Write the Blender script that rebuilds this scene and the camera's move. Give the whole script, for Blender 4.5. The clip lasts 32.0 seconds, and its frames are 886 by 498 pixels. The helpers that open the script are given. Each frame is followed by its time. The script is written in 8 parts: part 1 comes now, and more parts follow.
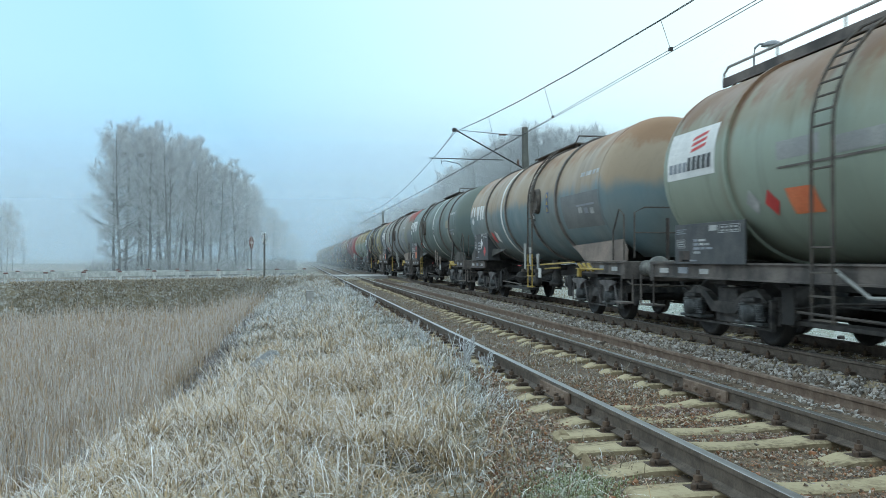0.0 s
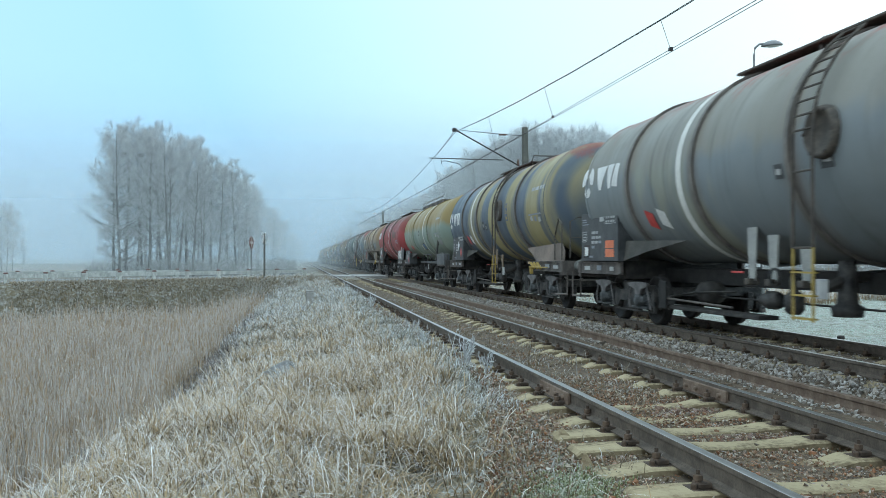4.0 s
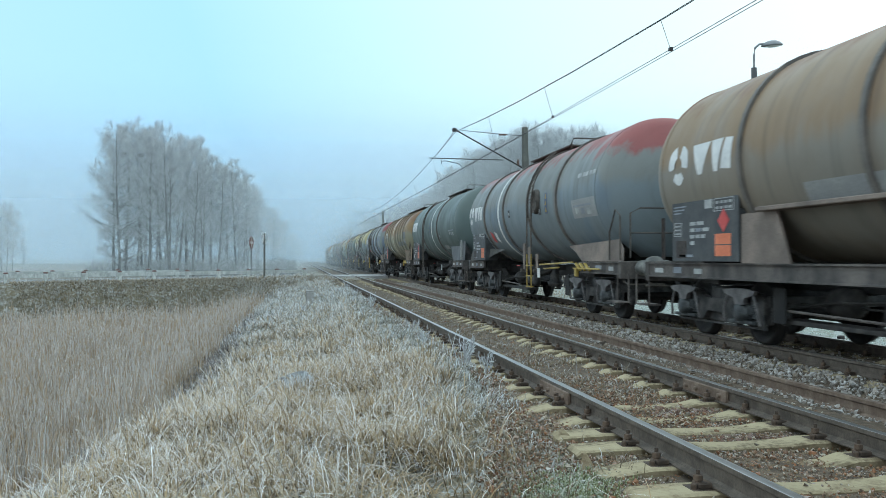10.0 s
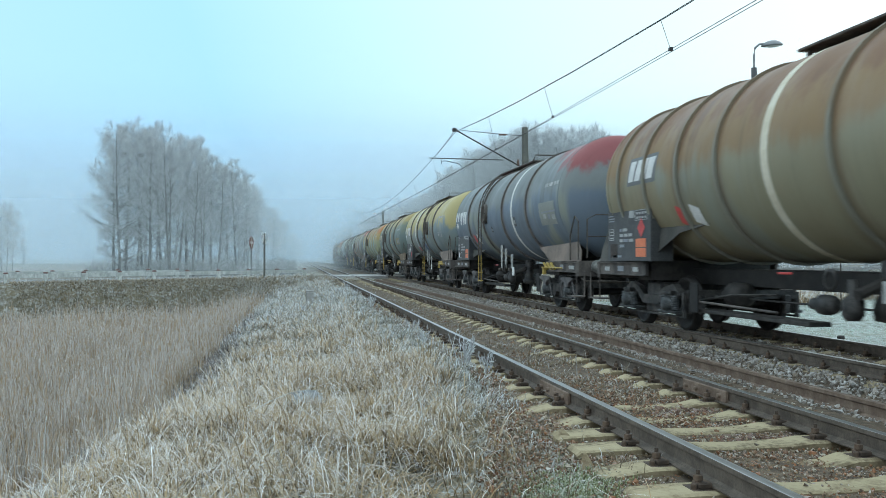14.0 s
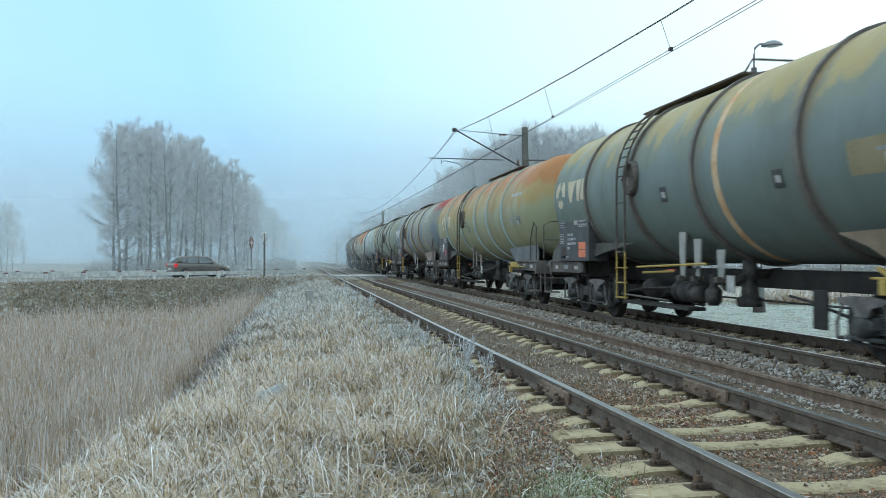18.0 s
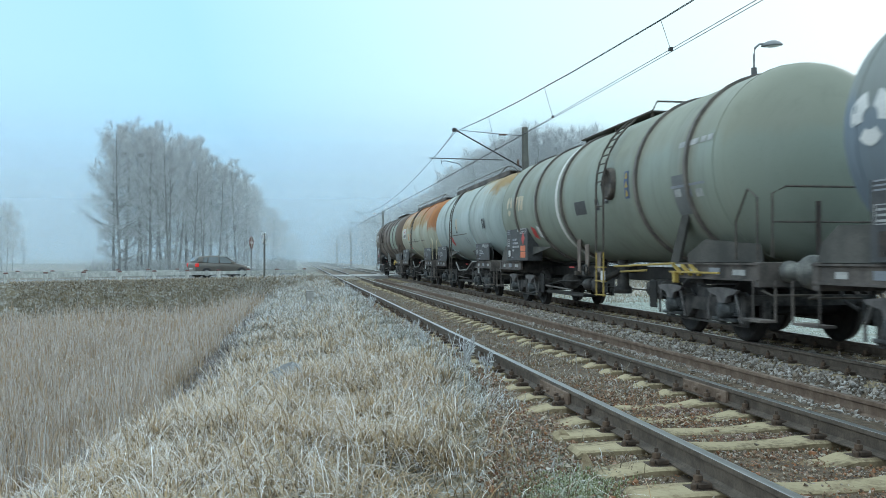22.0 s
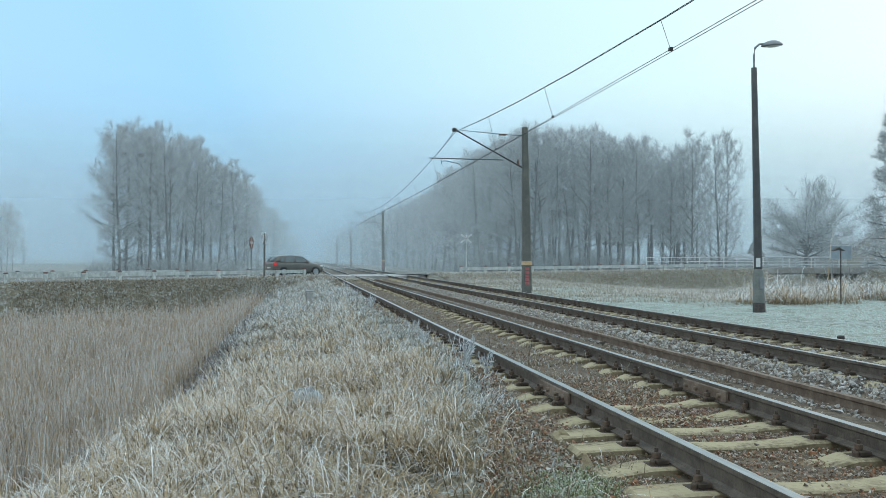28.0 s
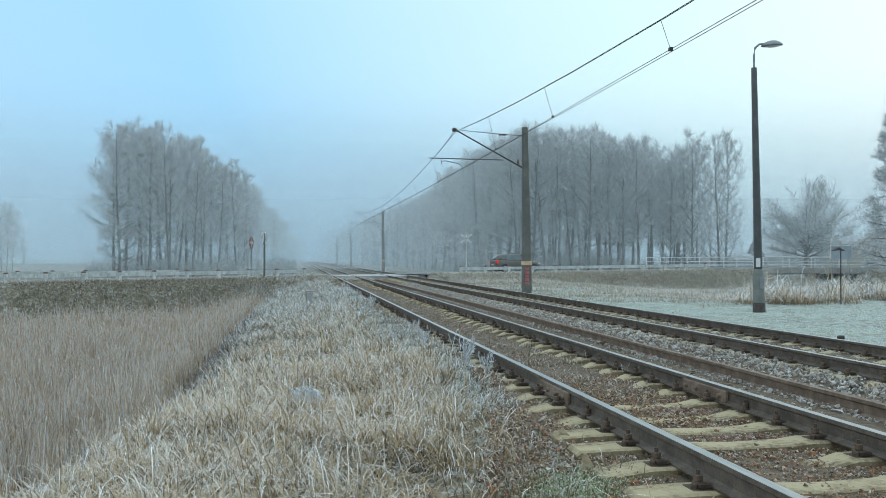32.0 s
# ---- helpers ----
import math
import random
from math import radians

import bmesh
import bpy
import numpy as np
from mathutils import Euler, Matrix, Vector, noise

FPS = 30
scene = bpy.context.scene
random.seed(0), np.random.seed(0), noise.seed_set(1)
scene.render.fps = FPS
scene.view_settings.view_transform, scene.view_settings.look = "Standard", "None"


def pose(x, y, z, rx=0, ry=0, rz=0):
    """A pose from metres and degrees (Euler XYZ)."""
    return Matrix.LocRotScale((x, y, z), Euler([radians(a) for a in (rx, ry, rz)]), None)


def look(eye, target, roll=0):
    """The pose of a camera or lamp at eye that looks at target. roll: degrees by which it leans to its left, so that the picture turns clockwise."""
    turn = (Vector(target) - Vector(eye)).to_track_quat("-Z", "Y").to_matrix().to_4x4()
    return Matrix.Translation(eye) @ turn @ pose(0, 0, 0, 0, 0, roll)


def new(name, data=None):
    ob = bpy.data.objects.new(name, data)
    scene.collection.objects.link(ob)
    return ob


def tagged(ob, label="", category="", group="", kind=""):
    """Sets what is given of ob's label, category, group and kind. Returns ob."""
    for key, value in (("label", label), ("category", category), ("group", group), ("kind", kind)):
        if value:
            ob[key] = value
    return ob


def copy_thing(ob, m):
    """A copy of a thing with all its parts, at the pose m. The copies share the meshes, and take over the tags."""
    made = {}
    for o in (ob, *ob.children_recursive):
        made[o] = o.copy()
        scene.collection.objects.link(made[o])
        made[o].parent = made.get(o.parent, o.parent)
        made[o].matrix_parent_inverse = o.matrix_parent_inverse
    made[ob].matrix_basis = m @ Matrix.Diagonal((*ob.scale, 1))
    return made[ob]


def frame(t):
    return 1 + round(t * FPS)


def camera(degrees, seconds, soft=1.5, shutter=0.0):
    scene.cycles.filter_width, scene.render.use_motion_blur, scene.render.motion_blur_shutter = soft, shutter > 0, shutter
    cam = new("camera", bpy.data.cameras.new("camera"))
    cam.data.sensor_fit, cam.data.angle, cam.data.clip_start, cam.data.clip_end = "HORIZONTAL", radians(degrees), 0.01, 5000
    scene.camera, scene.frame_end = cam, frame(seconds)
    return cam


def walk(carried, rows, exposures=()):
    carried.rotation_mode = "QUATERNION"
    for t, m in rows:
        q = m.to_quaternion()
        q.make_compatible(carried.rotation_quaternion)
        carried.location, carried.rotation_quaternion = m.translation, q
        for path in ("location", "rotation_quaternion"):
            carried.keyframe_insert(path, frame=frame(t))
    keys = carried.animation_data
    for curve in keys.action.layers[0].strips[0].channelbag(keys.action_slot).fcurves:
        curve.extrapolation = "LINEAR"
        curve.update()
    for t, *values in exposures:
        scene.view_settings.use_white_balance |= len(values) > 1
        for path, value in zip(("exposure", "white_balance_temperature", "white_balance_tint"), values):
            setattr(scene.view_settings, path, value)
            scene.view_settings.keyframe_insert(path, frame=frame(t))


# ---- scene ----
# World: x to the right across the tracks, y along the tracks away from the camera, z = 0 on the rail heads.
cam = camera(54.57, 32.0, soft=0.7, shutter=0.22)
EYE = Vector((0.0, 0.0, 1.2166))
YAW = radians(9.49)
AIM = EYE + Vector((math.sin(YAW), math.cos(YAW), math.tan(radians(0.68))))
walk(cam, [(0.0, look(EYE, AIM)), (32.0, look(EYE, AIM))], [(0.0, 0.20), (18.0, 0.20), (24.8, 0.15), (28.4, -0.02), (32.0, -0.02)])

# ---- light: pale foggy winter sky, weak broad sun to the right ----
SUN_AZ, SUN_EL = radians(62), radians(24)      # azimuth from the track's direction to the right
world = bpy.data.worlds.new("winter_sky")
scene.world = world
world.use_nodes = True


def build_world():
    nt = world.node_tree
    nd, ln = nt.nodes, nt.links
    nd.clear()
    out = nd.new("ShaderNodeOutputWorld")
    bg = nd.new("ShaderNodeBackground")
    sky = nd.new("ShaderNodeTexSky")
    sky.sky_type = "NISHITA"
    sky.sun_disc = False
    sky.sun_elevation = SUN_EL
    sky.sun_rotation = SUN_AZ
    sky.air_density, sky.dust_density, sky.ozone_density = 1.0, 3.0, 2.0
    skyk = nd.new("ShaderNodeVectorMath")
    skyk.operation = "SCALE"
    skyk.inputs["Scale"].default_value = 0.10
    ln.new(sky.outputs[0], skyk.inputs[0])
    tc = nd.new("ShaderNodeTexCoord")
    # fog cover: bluer away from the sun, white towards it, a little dimmer at the horizon
    dot = nd.new("ShaderNodeVectorMath")
    dot.operation = "DOT_PRODUCT"
    dot.inputs[1].default_value = (math.sin(SUN_AZ) * math.cos(SUN_EL), math.cos(SUN_AZ) * math.cos(SUN_EL), math.sin(SUN_EL))
    ln.new(tc.outputs["Generated"], dot.inputs[0])
    side = nd.new("ShaderNodeValToRGB")
    e = side.color_ramp.elements
    # unseen sky opposite the sun, brightened to fill the train's near side
    e[0].position, e[0].color = 0.0, (1.08, 1.31, 1.46, 1)
    e[1].position, e[1].color = 1.0, (1.05, 1.15, 1.17, 1)
    for at, tone in ((0.14, (0.50, 0.84, 1.11, 1)), (0.42, (0.43, 0.81, 1.13, 1)), (0.80, (0.81, 1.09, 1.17, 1))):
        e.new(at).color = tone
    ln.new(dot.outputs["Value"], side.inputs[0])
    sep = nd.new("ShaderNodeSeparateXYZ")
    ln.new(tc.outputs["Generated"], sep.inputs[0])
    el = nd.new("ShaderNodeValToRGB")
    el.color_ramp.interpolation = "B_SPLINE"
    e = el.color_ramp.elements
    e[0].position, e[0].color = 0.0, (0.68, 0.71, 0.73, 1)
    e[1].position, e[1].color = 0.20, (1.0, 1.0, 1.0, 1)
    m3 = e.new(0.07)
    m3.color = (0.78, 0.80, 0.82, 1)
    ln.new(sep.outputs["Z"], el.inputs[0])
    mul = nd.new("ShaderNodeMixRGB")
    mul.blend_type = "MULTIPLY"
    mul.inputs[0].default_value = 1
    ln.new(side.outputs[0], mul.inputs[1])
    ln.new(el.outputs[0], mul.inputs[2])
    # the fog is thinnest and whitest overhead
    high = nd.new("ShaderNodeMapRange")
    high.interpolation_type = "SMOOTHSTEP"
    for k, v in zip((1, 2, 3, 4), (0.26, 0.66, 0.0, 1.0)):
        high.inputs[k].default_value = v
    ln.new(sep.outputs["Z"], high.inputs[0])
    zen = nd.new("ShaderNodeMixRGB")
    zen.inputs[2].default_value = (1.00, 1.28, 1.42, 1)
    ln.new(high.outputs[0], zen.inputs[0])
    ln.new(mul.outputs[0], zen.inputs[1])
    mix = nd.new("ShaderNodeMixRGB")
    mix.inputs[0].default_value = 0.95
    ln.new(skyk.outputs[0], mix.inputs[1])
    ln.new(zen.outputs[0], mix.inputs[2])
    ln.new(mix.outputs[0], bg.inputs[0])
    bg.inputs[1].default_value = 1.0
    ln.new(bg.outputs[0], out.inputs[0])


build_world()
sun = new("sun", bpy.data.lights.new("sun", "SUN"))
sun.data.energy = 0.6
sun.data.angle = radians(35)
sun.data.color = (0.96, 0.99, 1.0)
sun.matrix_world = look((40, 30, 40), Vector((40, 30, 40)) - Vector((math.sin(SUN_AZ) * math.cos(SUN_EL), math.cos(SUN_AZ) * math.cos(SUN_EL), math.sin(SUN_EL))))

# ---- materials ----


class Mat:
    """A small builder for one node material."""

    def __init__(self, name):
        self.m = bpy.data.materials.new(name)
        self.m.use_nodes = True
        self.nt = self.m.node_tree
        self.bsdf = self.nt.nodes["Principled BSDF"]
        self.tc = self.nt.nodes.new("ShaderNodeTexCoord")

    def link(self, a, b):
        self.nt.links.new(a, b)

    def coord(self, scale=(1, 1, 1), space="Object"):
        mp = self.nt.nodes.new("ShaderNodeMapping")
        mp.inputs["Scale"].default_value = scale
        self.link(self.tc.outputs[space], mp.inputs[0])
        return mp.outputs[0]

    def noise(self, scale, detail=4, stretch=(1, 1, 1), rough=0.6, space="Object"):
        n = self.nt.nodes.new("ShaderNodeTexNoise")
        n.inputs["Scale"].default_value = scale
        n.inputs["Detail"].default_value = detail
        n.inputs["Roughness"].default_value = rough
        self.link(self.coord(stretch, space), n.inputs["Vector"])
        return n.outputs["Fac"]

    def ramp(self, fac, lo, hi, a=0.0, b=1.0):
        r = self.nt.nodes.new("ShaderNodeMapRange")
        r.interpolation_type = "SMOOTHSTEP"
        for k, v in zip((1, 2, 3, 4), (lo, hi, a, b)):
            r.inputs[k].default_value = v
        self.link(fac, r.inputs[0])
        return r.outputs[0]

    def math(self, op, a, b):
        n = self.nt.nodes.new("ShaderNodeMath")
        n.operation = op
        for k, v in enumerate((a, b)):
            if isinstance(v, (int, float)):
                n.inputs[k].default_value = v
            else:
                self.link(v, n.inputs[k])
        return n.outputs[0]

    def mix(self, fac, a, b):
        n = self.nt.nodes.new("ShaderNodeMixRGB")
        if isinstance(fac, (int, float)):
            n.inputs[0].default_value = fac
        else:
            self.link(fac, n.inputs[0])
        for k, v in ((1, a), (2, b)):
            if isinstance(v, tuple):
                n.inputs[k].default_value = (*v[:3], 1)
            else:
                self.link(v, n.inputs[k])
        return n.outputs[0]

    def axis(self, k, space="Object"):
        n = self.nt.nodes.new("ShaderNodeSeparateXYZ")
        self.link(self.tc.outputs[space], n.inputs[0])
        return n.outputs[k]

    def up(self):
        g = self.nt.nodes.new("ShaderNodeNewGeometry")
        n = self.nt.nodes.new("ShaderNodeSeparateXYZ")
        self.link(g.outputs["Normal"], n.inputs[0])
        return n.outputs[2]

    def rnd(self, island=False):
        if island:
            return self.nt.nodes.new("ShaderNodeNewGeometry").outputs["Random Per Island"]
        return self.nt.nodes.new("ShaderNodeObjectInfo").outputs["Random"]

    def done(self, col, rough=0.7, metal=0.0, bump=None, strength=0.3, dist=0.01, spec=0.4):
        if isinstance(col, tuple):
            self.bsdf.inputs["Base Color"].default_value = (*col[:3], 1)
        else:
            self.link(col, self.bsdf.inputs["Base Color"])
        if isinstance(rough, (int, float)):
            self.bsdf.inputs["Roughness"].default_value = rough
        else:
            self.link(rough, self.bsdf.inputs["Roughness"])
        self.bsdf.inputs["Metallic"].default_value = metal
        self.bsdf.inputs["Specular IOR Level"].default_value = spec
        if bump is not None:
            b = self.nt.nodes.new("ShaderNodeBump")
            b.inputs["Strength"].default_value = strength
            b.inputs["Distance"].default_value = dist
            self.link(bump, b.inputs["Height"])
            self.link(b.outputs[0], self.bsdf.inputs["Normal"])
        return self.m


def lin(r, g, b, k=1.0):
    """Linear colour from 8-bit sRGB values, times k."""
    return tuple(min(0.95, k * ((c / 255 / 12.92) if c < 10 else ((c / 255 + 0.055) / 1.055) ** 2.4)) for c in (r, g, b))


def plain(name, a, b, scale=4.0, rough=0.7, metal=0.0, bump=0.3, dist=0.01, stretch=(1, 1, 1), fine=40.0, spec=0.4):
    """Two colours in cloudy patches, with fine grain."""
    m = Mat(name)
    n1 = m.ramp(m.noise(scale, 5, stretch), 0.35, 0.68)
    n2 = m.noise(fine, 3, stretch)
    col = m.mix(n1, a, b)
    col = m.mix(m.ramp(n2, 0.35, 0.75, 0.0, 0.45), col, tuple(c * 0.55 for c in (a if sum(a) < sum(b) else b)))
    return m.done(col, rough, metal, n2, bump, dist, spec)


def frosted(name, dark, frost, amount=0.5, scale=9.0, rough=0.85, bump=0.5, dist=0.02, island=False, vary=0.0):
    """A dull surface with hoar frost on what faces up and in patches."""
    m = Mat(name)
    n = m.noise(scale, 5)
    f = m.noise(scale * 7, 3)
    base = m.mix(m.ramp(m.noise(scale * 0.25, 3), 0.35, 0.65), dark, tuple(c * 0.6 for c in dark))
    if vary:
        base = m.mix(m.ramp(m.rnd(island), 0, 1, 0, vary), base, tuple(min(0.9, c * 1.9) for c in dark))
    face = m.ramp(m.up(), -0.2, 1.0, 0.25, 1.0)
    k = m.math("MULTIPLY", m.ramp(m.math("ADD", n, m.math("MULTIPLY", f, 0.5)), 1.0 - amount, 1.35 - amount), face)
    return m.done(m.mix(k, base, frost), rough, 0, f, bump, dist, 0.25)


M_GROUND = frosted("frosty_soil", (0.15, 0.125, 0.080), (0.40, 0.41, 0.39), 0.34, 5.0)
M_TURFSOIL = frosted("frosted_turf_soil", (0.20, 0.205, 0.155), (0.36, 0.395, 0.375), 0.44, 4.0)
# marsh floor coloured dark to imitate the shade under the reeds
M_MARSH = frosted("shade_dark_marsh_soil", (0.060, 0.050, 0.042), (0.22, 0.21, 0.20), 0.18, 4.0)
M_BALLAST_BED = plain("ballast_bed", (0.085, 0.063, 0.045), (0.185, 0.138, 0.095), 9, 0.95, fine=60, dist=0.03)
M_SLEEPER = frosted("old_concrete", (0.150, 0.110, 0.066), (0.39, 0.325, 0.205), 0.48, 4, vary=0.35)
M_FASTEN = plain("rusty_fastening", (0.060, 0.044, 0.034), (0.15, 0.102, 0.072), 14, 0.8, 0.2)
M_RAILSIDE = plain("rail_rust", (0.092, 0.075, 0.061), (0.160, 0.130, 0.104), 7, 0.75, 0.2, fine=50)
M_RAILTOP = plain("rail_running_face", (0.32, 0.32, 0.315), (0.44, 0.43, 0.42), 9, 0.34, 0.9, 0.1, stretch=(6, 0.3, 6))
M_RUSTYRAIL = plain("rusty_spare_rail", (0.155, 0.108, 0.080), (0.265, 0.200, 0.155), 6, 0.8, 0.2)
M_IRON = plain("dark_iron", (0.045, 0.040, 0.038), (0.09, 0.07, 0.06), 12, 0.7, 0.3)
M_ASPHALT = frosted("frosty_asphalt", (0.10, 0.10, 0.10), (0.42, 0.45, 0.47), 0.35, 3)
M_CONCRETE = frosted("concrete", (0.36, 0.35, 0.33), (0.52, 0.53, 0.53), 0.4, 4)
M_MAST = plain("mast_concrete", (0.105, 0.107, 0.096), (0.16, 0.158, 0.14), 3, 0.85, fine=30)
M_WHITE = plain("white_limewash", (0.40, 0.42, 0.40), (0.64, 0.66, 0.64), 4.5, 0.8, fine=16, stretch=(1, 1, 0.5))
M_RED = plain("red_paint", (0.12, 0.058, 0.052), (0.19, 0.085, 0.075), 6, 0.6)
M_WIRE = plain("copper_wire", (0.05, 0.05, 0.055), (0.08, 0.075, 0.07), 6, 0.5, 0.6)
M_BARK = frosted("frosted_bark", (0.115, 0.115, 0.112), (0.36, 0.38, 0.385), 0.30, 3.0)
M_SCRUB = frosted("rimed_scrub", (0.30, 0.305, 0.30), (0.60, 0.64, 0.65), 0.55, 2.0)
M_TWIG = frosted("rimed_twigs", (0.36, 0.36, 0.36), (0.74, 0.79, 0.81), 0.60, 2.0)


def blade_mat(name, root, straw, frost, amount=0.5, vary=0.5, lone=0.5):
    """Dead grass: brown roots darkened for the shade between blades, straw above, hoar frost growing towards the tips.
    """
    m = Mat(name)
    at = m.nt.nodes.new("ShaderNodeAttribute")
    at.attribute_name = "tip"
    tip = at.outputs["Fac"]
    rnd = m.rnd(True)
    patch = m.noise(0.9, 3)
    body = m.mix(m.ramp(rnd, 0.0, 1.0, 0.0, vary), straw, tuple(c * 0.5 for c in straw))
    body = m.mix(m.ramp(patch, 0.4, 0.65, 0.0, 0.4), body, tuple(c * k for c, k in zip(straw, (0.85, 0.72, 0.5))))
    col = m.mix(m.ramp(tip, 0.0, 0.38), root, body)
    grow = m.math("ADD", m.math("MULTIPLY", tip, 0.75), m.math("ADD", m.math("MULTIPLY", m.noise(7, 4), 0.5), m.math("MULTIPLY", m.math("SUBTRACT", rnd, 0.5 - 0.25 / lone), lone)))
    col = m.mix(m.ramp(grow, 1.15 - amount, 1.65 - amount), col, frost)
    return m.done(col, 0.85, 0, None, 0, 0, 0.2)


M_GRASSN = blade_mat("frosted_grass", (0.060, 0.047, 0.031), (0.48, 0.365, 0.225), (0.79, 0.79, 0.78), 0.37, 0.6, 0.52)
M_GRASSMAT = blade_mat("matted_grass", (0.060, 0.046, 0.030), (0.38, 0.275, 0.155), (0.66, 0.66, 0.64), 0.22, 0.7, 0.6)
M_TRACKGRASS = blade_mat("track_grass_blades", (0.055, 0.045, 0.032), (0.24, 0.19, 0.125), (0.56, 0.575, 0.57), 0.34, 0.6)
# sedge colour carries the shade of the ditch
M_SEDGE = blade_mat("shade_dark_sedge", (0.035, 0.030, 0.026), (0.13, 0.105, 0.085), (0.34, 0.345, 0.36), 0.34, 0.6)
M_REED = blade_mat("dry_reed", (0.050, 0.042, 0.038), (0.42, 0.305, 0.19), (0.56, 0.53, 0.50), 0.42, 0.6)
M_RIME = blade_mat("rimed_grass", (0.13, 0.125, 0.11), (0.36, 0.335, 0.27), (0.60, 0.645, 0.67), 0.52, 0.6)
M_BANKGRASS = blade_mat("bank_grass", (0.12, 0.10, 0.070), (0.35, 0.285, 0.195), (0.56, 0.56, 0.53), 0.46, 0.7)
# ---- mesh helpers ----
def part(name, bm, material, parent, label=""):
    """Links a bmesh as one mesh object under a thing or a part."""
    me = bpy.data.meshes.new(name)
    bm.to_mesh(me)
    bm.free()
    ob = new(name, me)
    me.materials.append(material)
    ob.parent = parent
    if label:
        ob["label"] = label
    return ob


def thing(name, label, category, at=(0, 0, 0), group="", kind=""):
    ob = new(name)
    ob.empty_display_size = 0.2
    ob.location = at
    return tagged(ob, label, category, group, kind)


def share(name, me, parent, m=None, label=""):
    """One more object on a mesh that is there already."""
    ob = new(name, me)
    ob.parent = parent
    if m is not None:
        ob.matrix_basis = m
    if label:
        ob["label"] = label
    return ob


def bulk(name, verts, faces, material, parent=None, smooth=False):
    """A mesh from arrays: verts (n,3), faces (m,3) or (m,4)."""
    me = bpy.data.meshes.new(name)
    verts = np.asarray(verts, np.float32)
    faces = np.asarray(faces, np.int32)
    k = faces.shape[1]
    me.vertices.add(len(verts))
    me.vertices.foreach_set("co", verts.ravel())
    me.loops.add(faces.size)
    me.loops.foreach_set("vertex_index", faces.ravel())
    me.polygons.add(len(faces))
    me.polygons.foreach_set("loop_start", np.arange(0, faces.size, k, dtype=np.int32))
    me.update(calc_edges=True)
    me.polygons.foreach_set("use_smooth", np.full(len(faces), smooth))
    me.materials.append(material)
    ob = new(name, me)
    ob.parent = parent
    return ob


def box(bm, x0, x1, y0, y1, z0, z1, bev=0.0, m=None):
    r = bmesh.ops.create_cube(bm, size=1)
    vs = r["verts"]
    for v in vs:
        v.co = ((x0 + x1) / 2 + v.co.x * (x1 - x0), (y0 + y1) / 2 + v.co.y * (y1 - y0), (z0 + z1) / 2 + v.co.z * (z1 - z0))
        if m is not None:
            v.co = m @ v.co
    if bev > 0:
        es = list({e for v in vs for e in v.link_edges})
        bmesh.ops.bevel(bm, geom=es, offset=bev, segments=1, affect="EDGES", profile=0.5)
    return bm


def tube(bm, pts, r, sides=6, r1=None):
    """A round bar through the points."""
    pts = [Vector(p) for p in pts]
    rings = []
    for i, p in enumerate(pts):
        d = (pts[min(i + 1, len(pts) - 1)] - pts[max(i - 1, 0)]).normalized()
        ref = Vector((0, 0, 1)) if abs(d.z) < 0.9 else Vector((1, 0, 0))
        u = d.cross(ref).normalized()
        w = d.cross(u)
        rr = r if r1 is None else r + (r1 - r) * i / (len(pts) - 1)
        rings.append([bm.verts.new(p + (u * math.cos(2 * math.pi * k / sides) + w * math.sin(2 * math.pi * k / sides)) * rr) for k in range(sides)])
    for a, b in zip(rings, rings[1:]):
        for k in range(sides):
            bm.faces.new((a[k], a[(k + 1) % sides], b[(k + 1) % sides], b[k]))
    bm.faces.new(rings[0][::-1])
    bm.faces.new(rings[-1])
    return bm


def lathe(bm, prof, sides, axis="y", centre=(0, 0, 0), smooth=True):
    """Turns (along, radius) pairs round an axis; a radius of 0 closes the end."""
    c = Vector(centre)
    rings = []
    for s, r in prof:
        ring = []
        for k in range(sides if r > 1e-6 else 1):
            a = 2 * math.pi * k / sides
            p, q = r * math.cos(a), r * math.sin(a)
            co = {"y": (p, s, q), "x": (s, p, q), "z": (p, q, s)}[axis]
            ring.append(bm.verts.new(c + Vector(co)))
        rings.append(ring)
    for a, b in zip(rings, rings[1:]):
        for k in range(sides):
            if len(a) == 1 and len(b) == 1:
                continue
            if len(a) == 1:
                f = (a[0], b[(k + 1) % sides], b[k])
            elif len(b) == 1:
                f = (a[k], a[(k + 1) % sides], b[0])
            else:
                f = (a[k], a[(k + 1) % sides], b[(k + 1) % sides], b[k])
            bm.faces.new(f).smooth = smooth
    bmesh.ops.recalc_face_normals(bm, faces=bm.faces[:])
    return bm


def extrude_profile(bm, prof, y0, y1, cx=0.0):
    """Pulls an (x, z) outline along y."""
    a = [bm.verts.new((cx + x, y0, z)) for x, z in prof]
    b = [bm.verts.new((cx + x, y1, z)) for x, z in prof]
    n = len(prof)
    for k in range(n):
        bm.faces.new((a[k], a[(k + 1) % n], b[(k + 1) % n], b[k]))
    bm.faces.new(a[::-1])
    bm.faces.new(b)
    bmesh.ops.recalc_face_normals(bm, faces=bm.faces[:])
    return bm


def plate(bm, outline, t, m=None):
    """A flat plate: outline in (y, z), thickness t along x."""
    a = [bm.verts.new((0, y, z)) for y, z in outline]
    b = [bm.verts.new((t, y, z)) for y, z in outline]
    n = len(outline)
    for k in range(n):
        bm.faces.new((a[k], a[(k + 1) % n], b[(k + 1) % n], b[k]))
    bm.faces.new(a[::-1])
    bm.faces.new(b)
    if m is not None:
        for v in a + b:
            v.co = m @ v.co
    bmesh.ops.recalc_face_normals(bm, faces=bm.faces[:])
    return bm


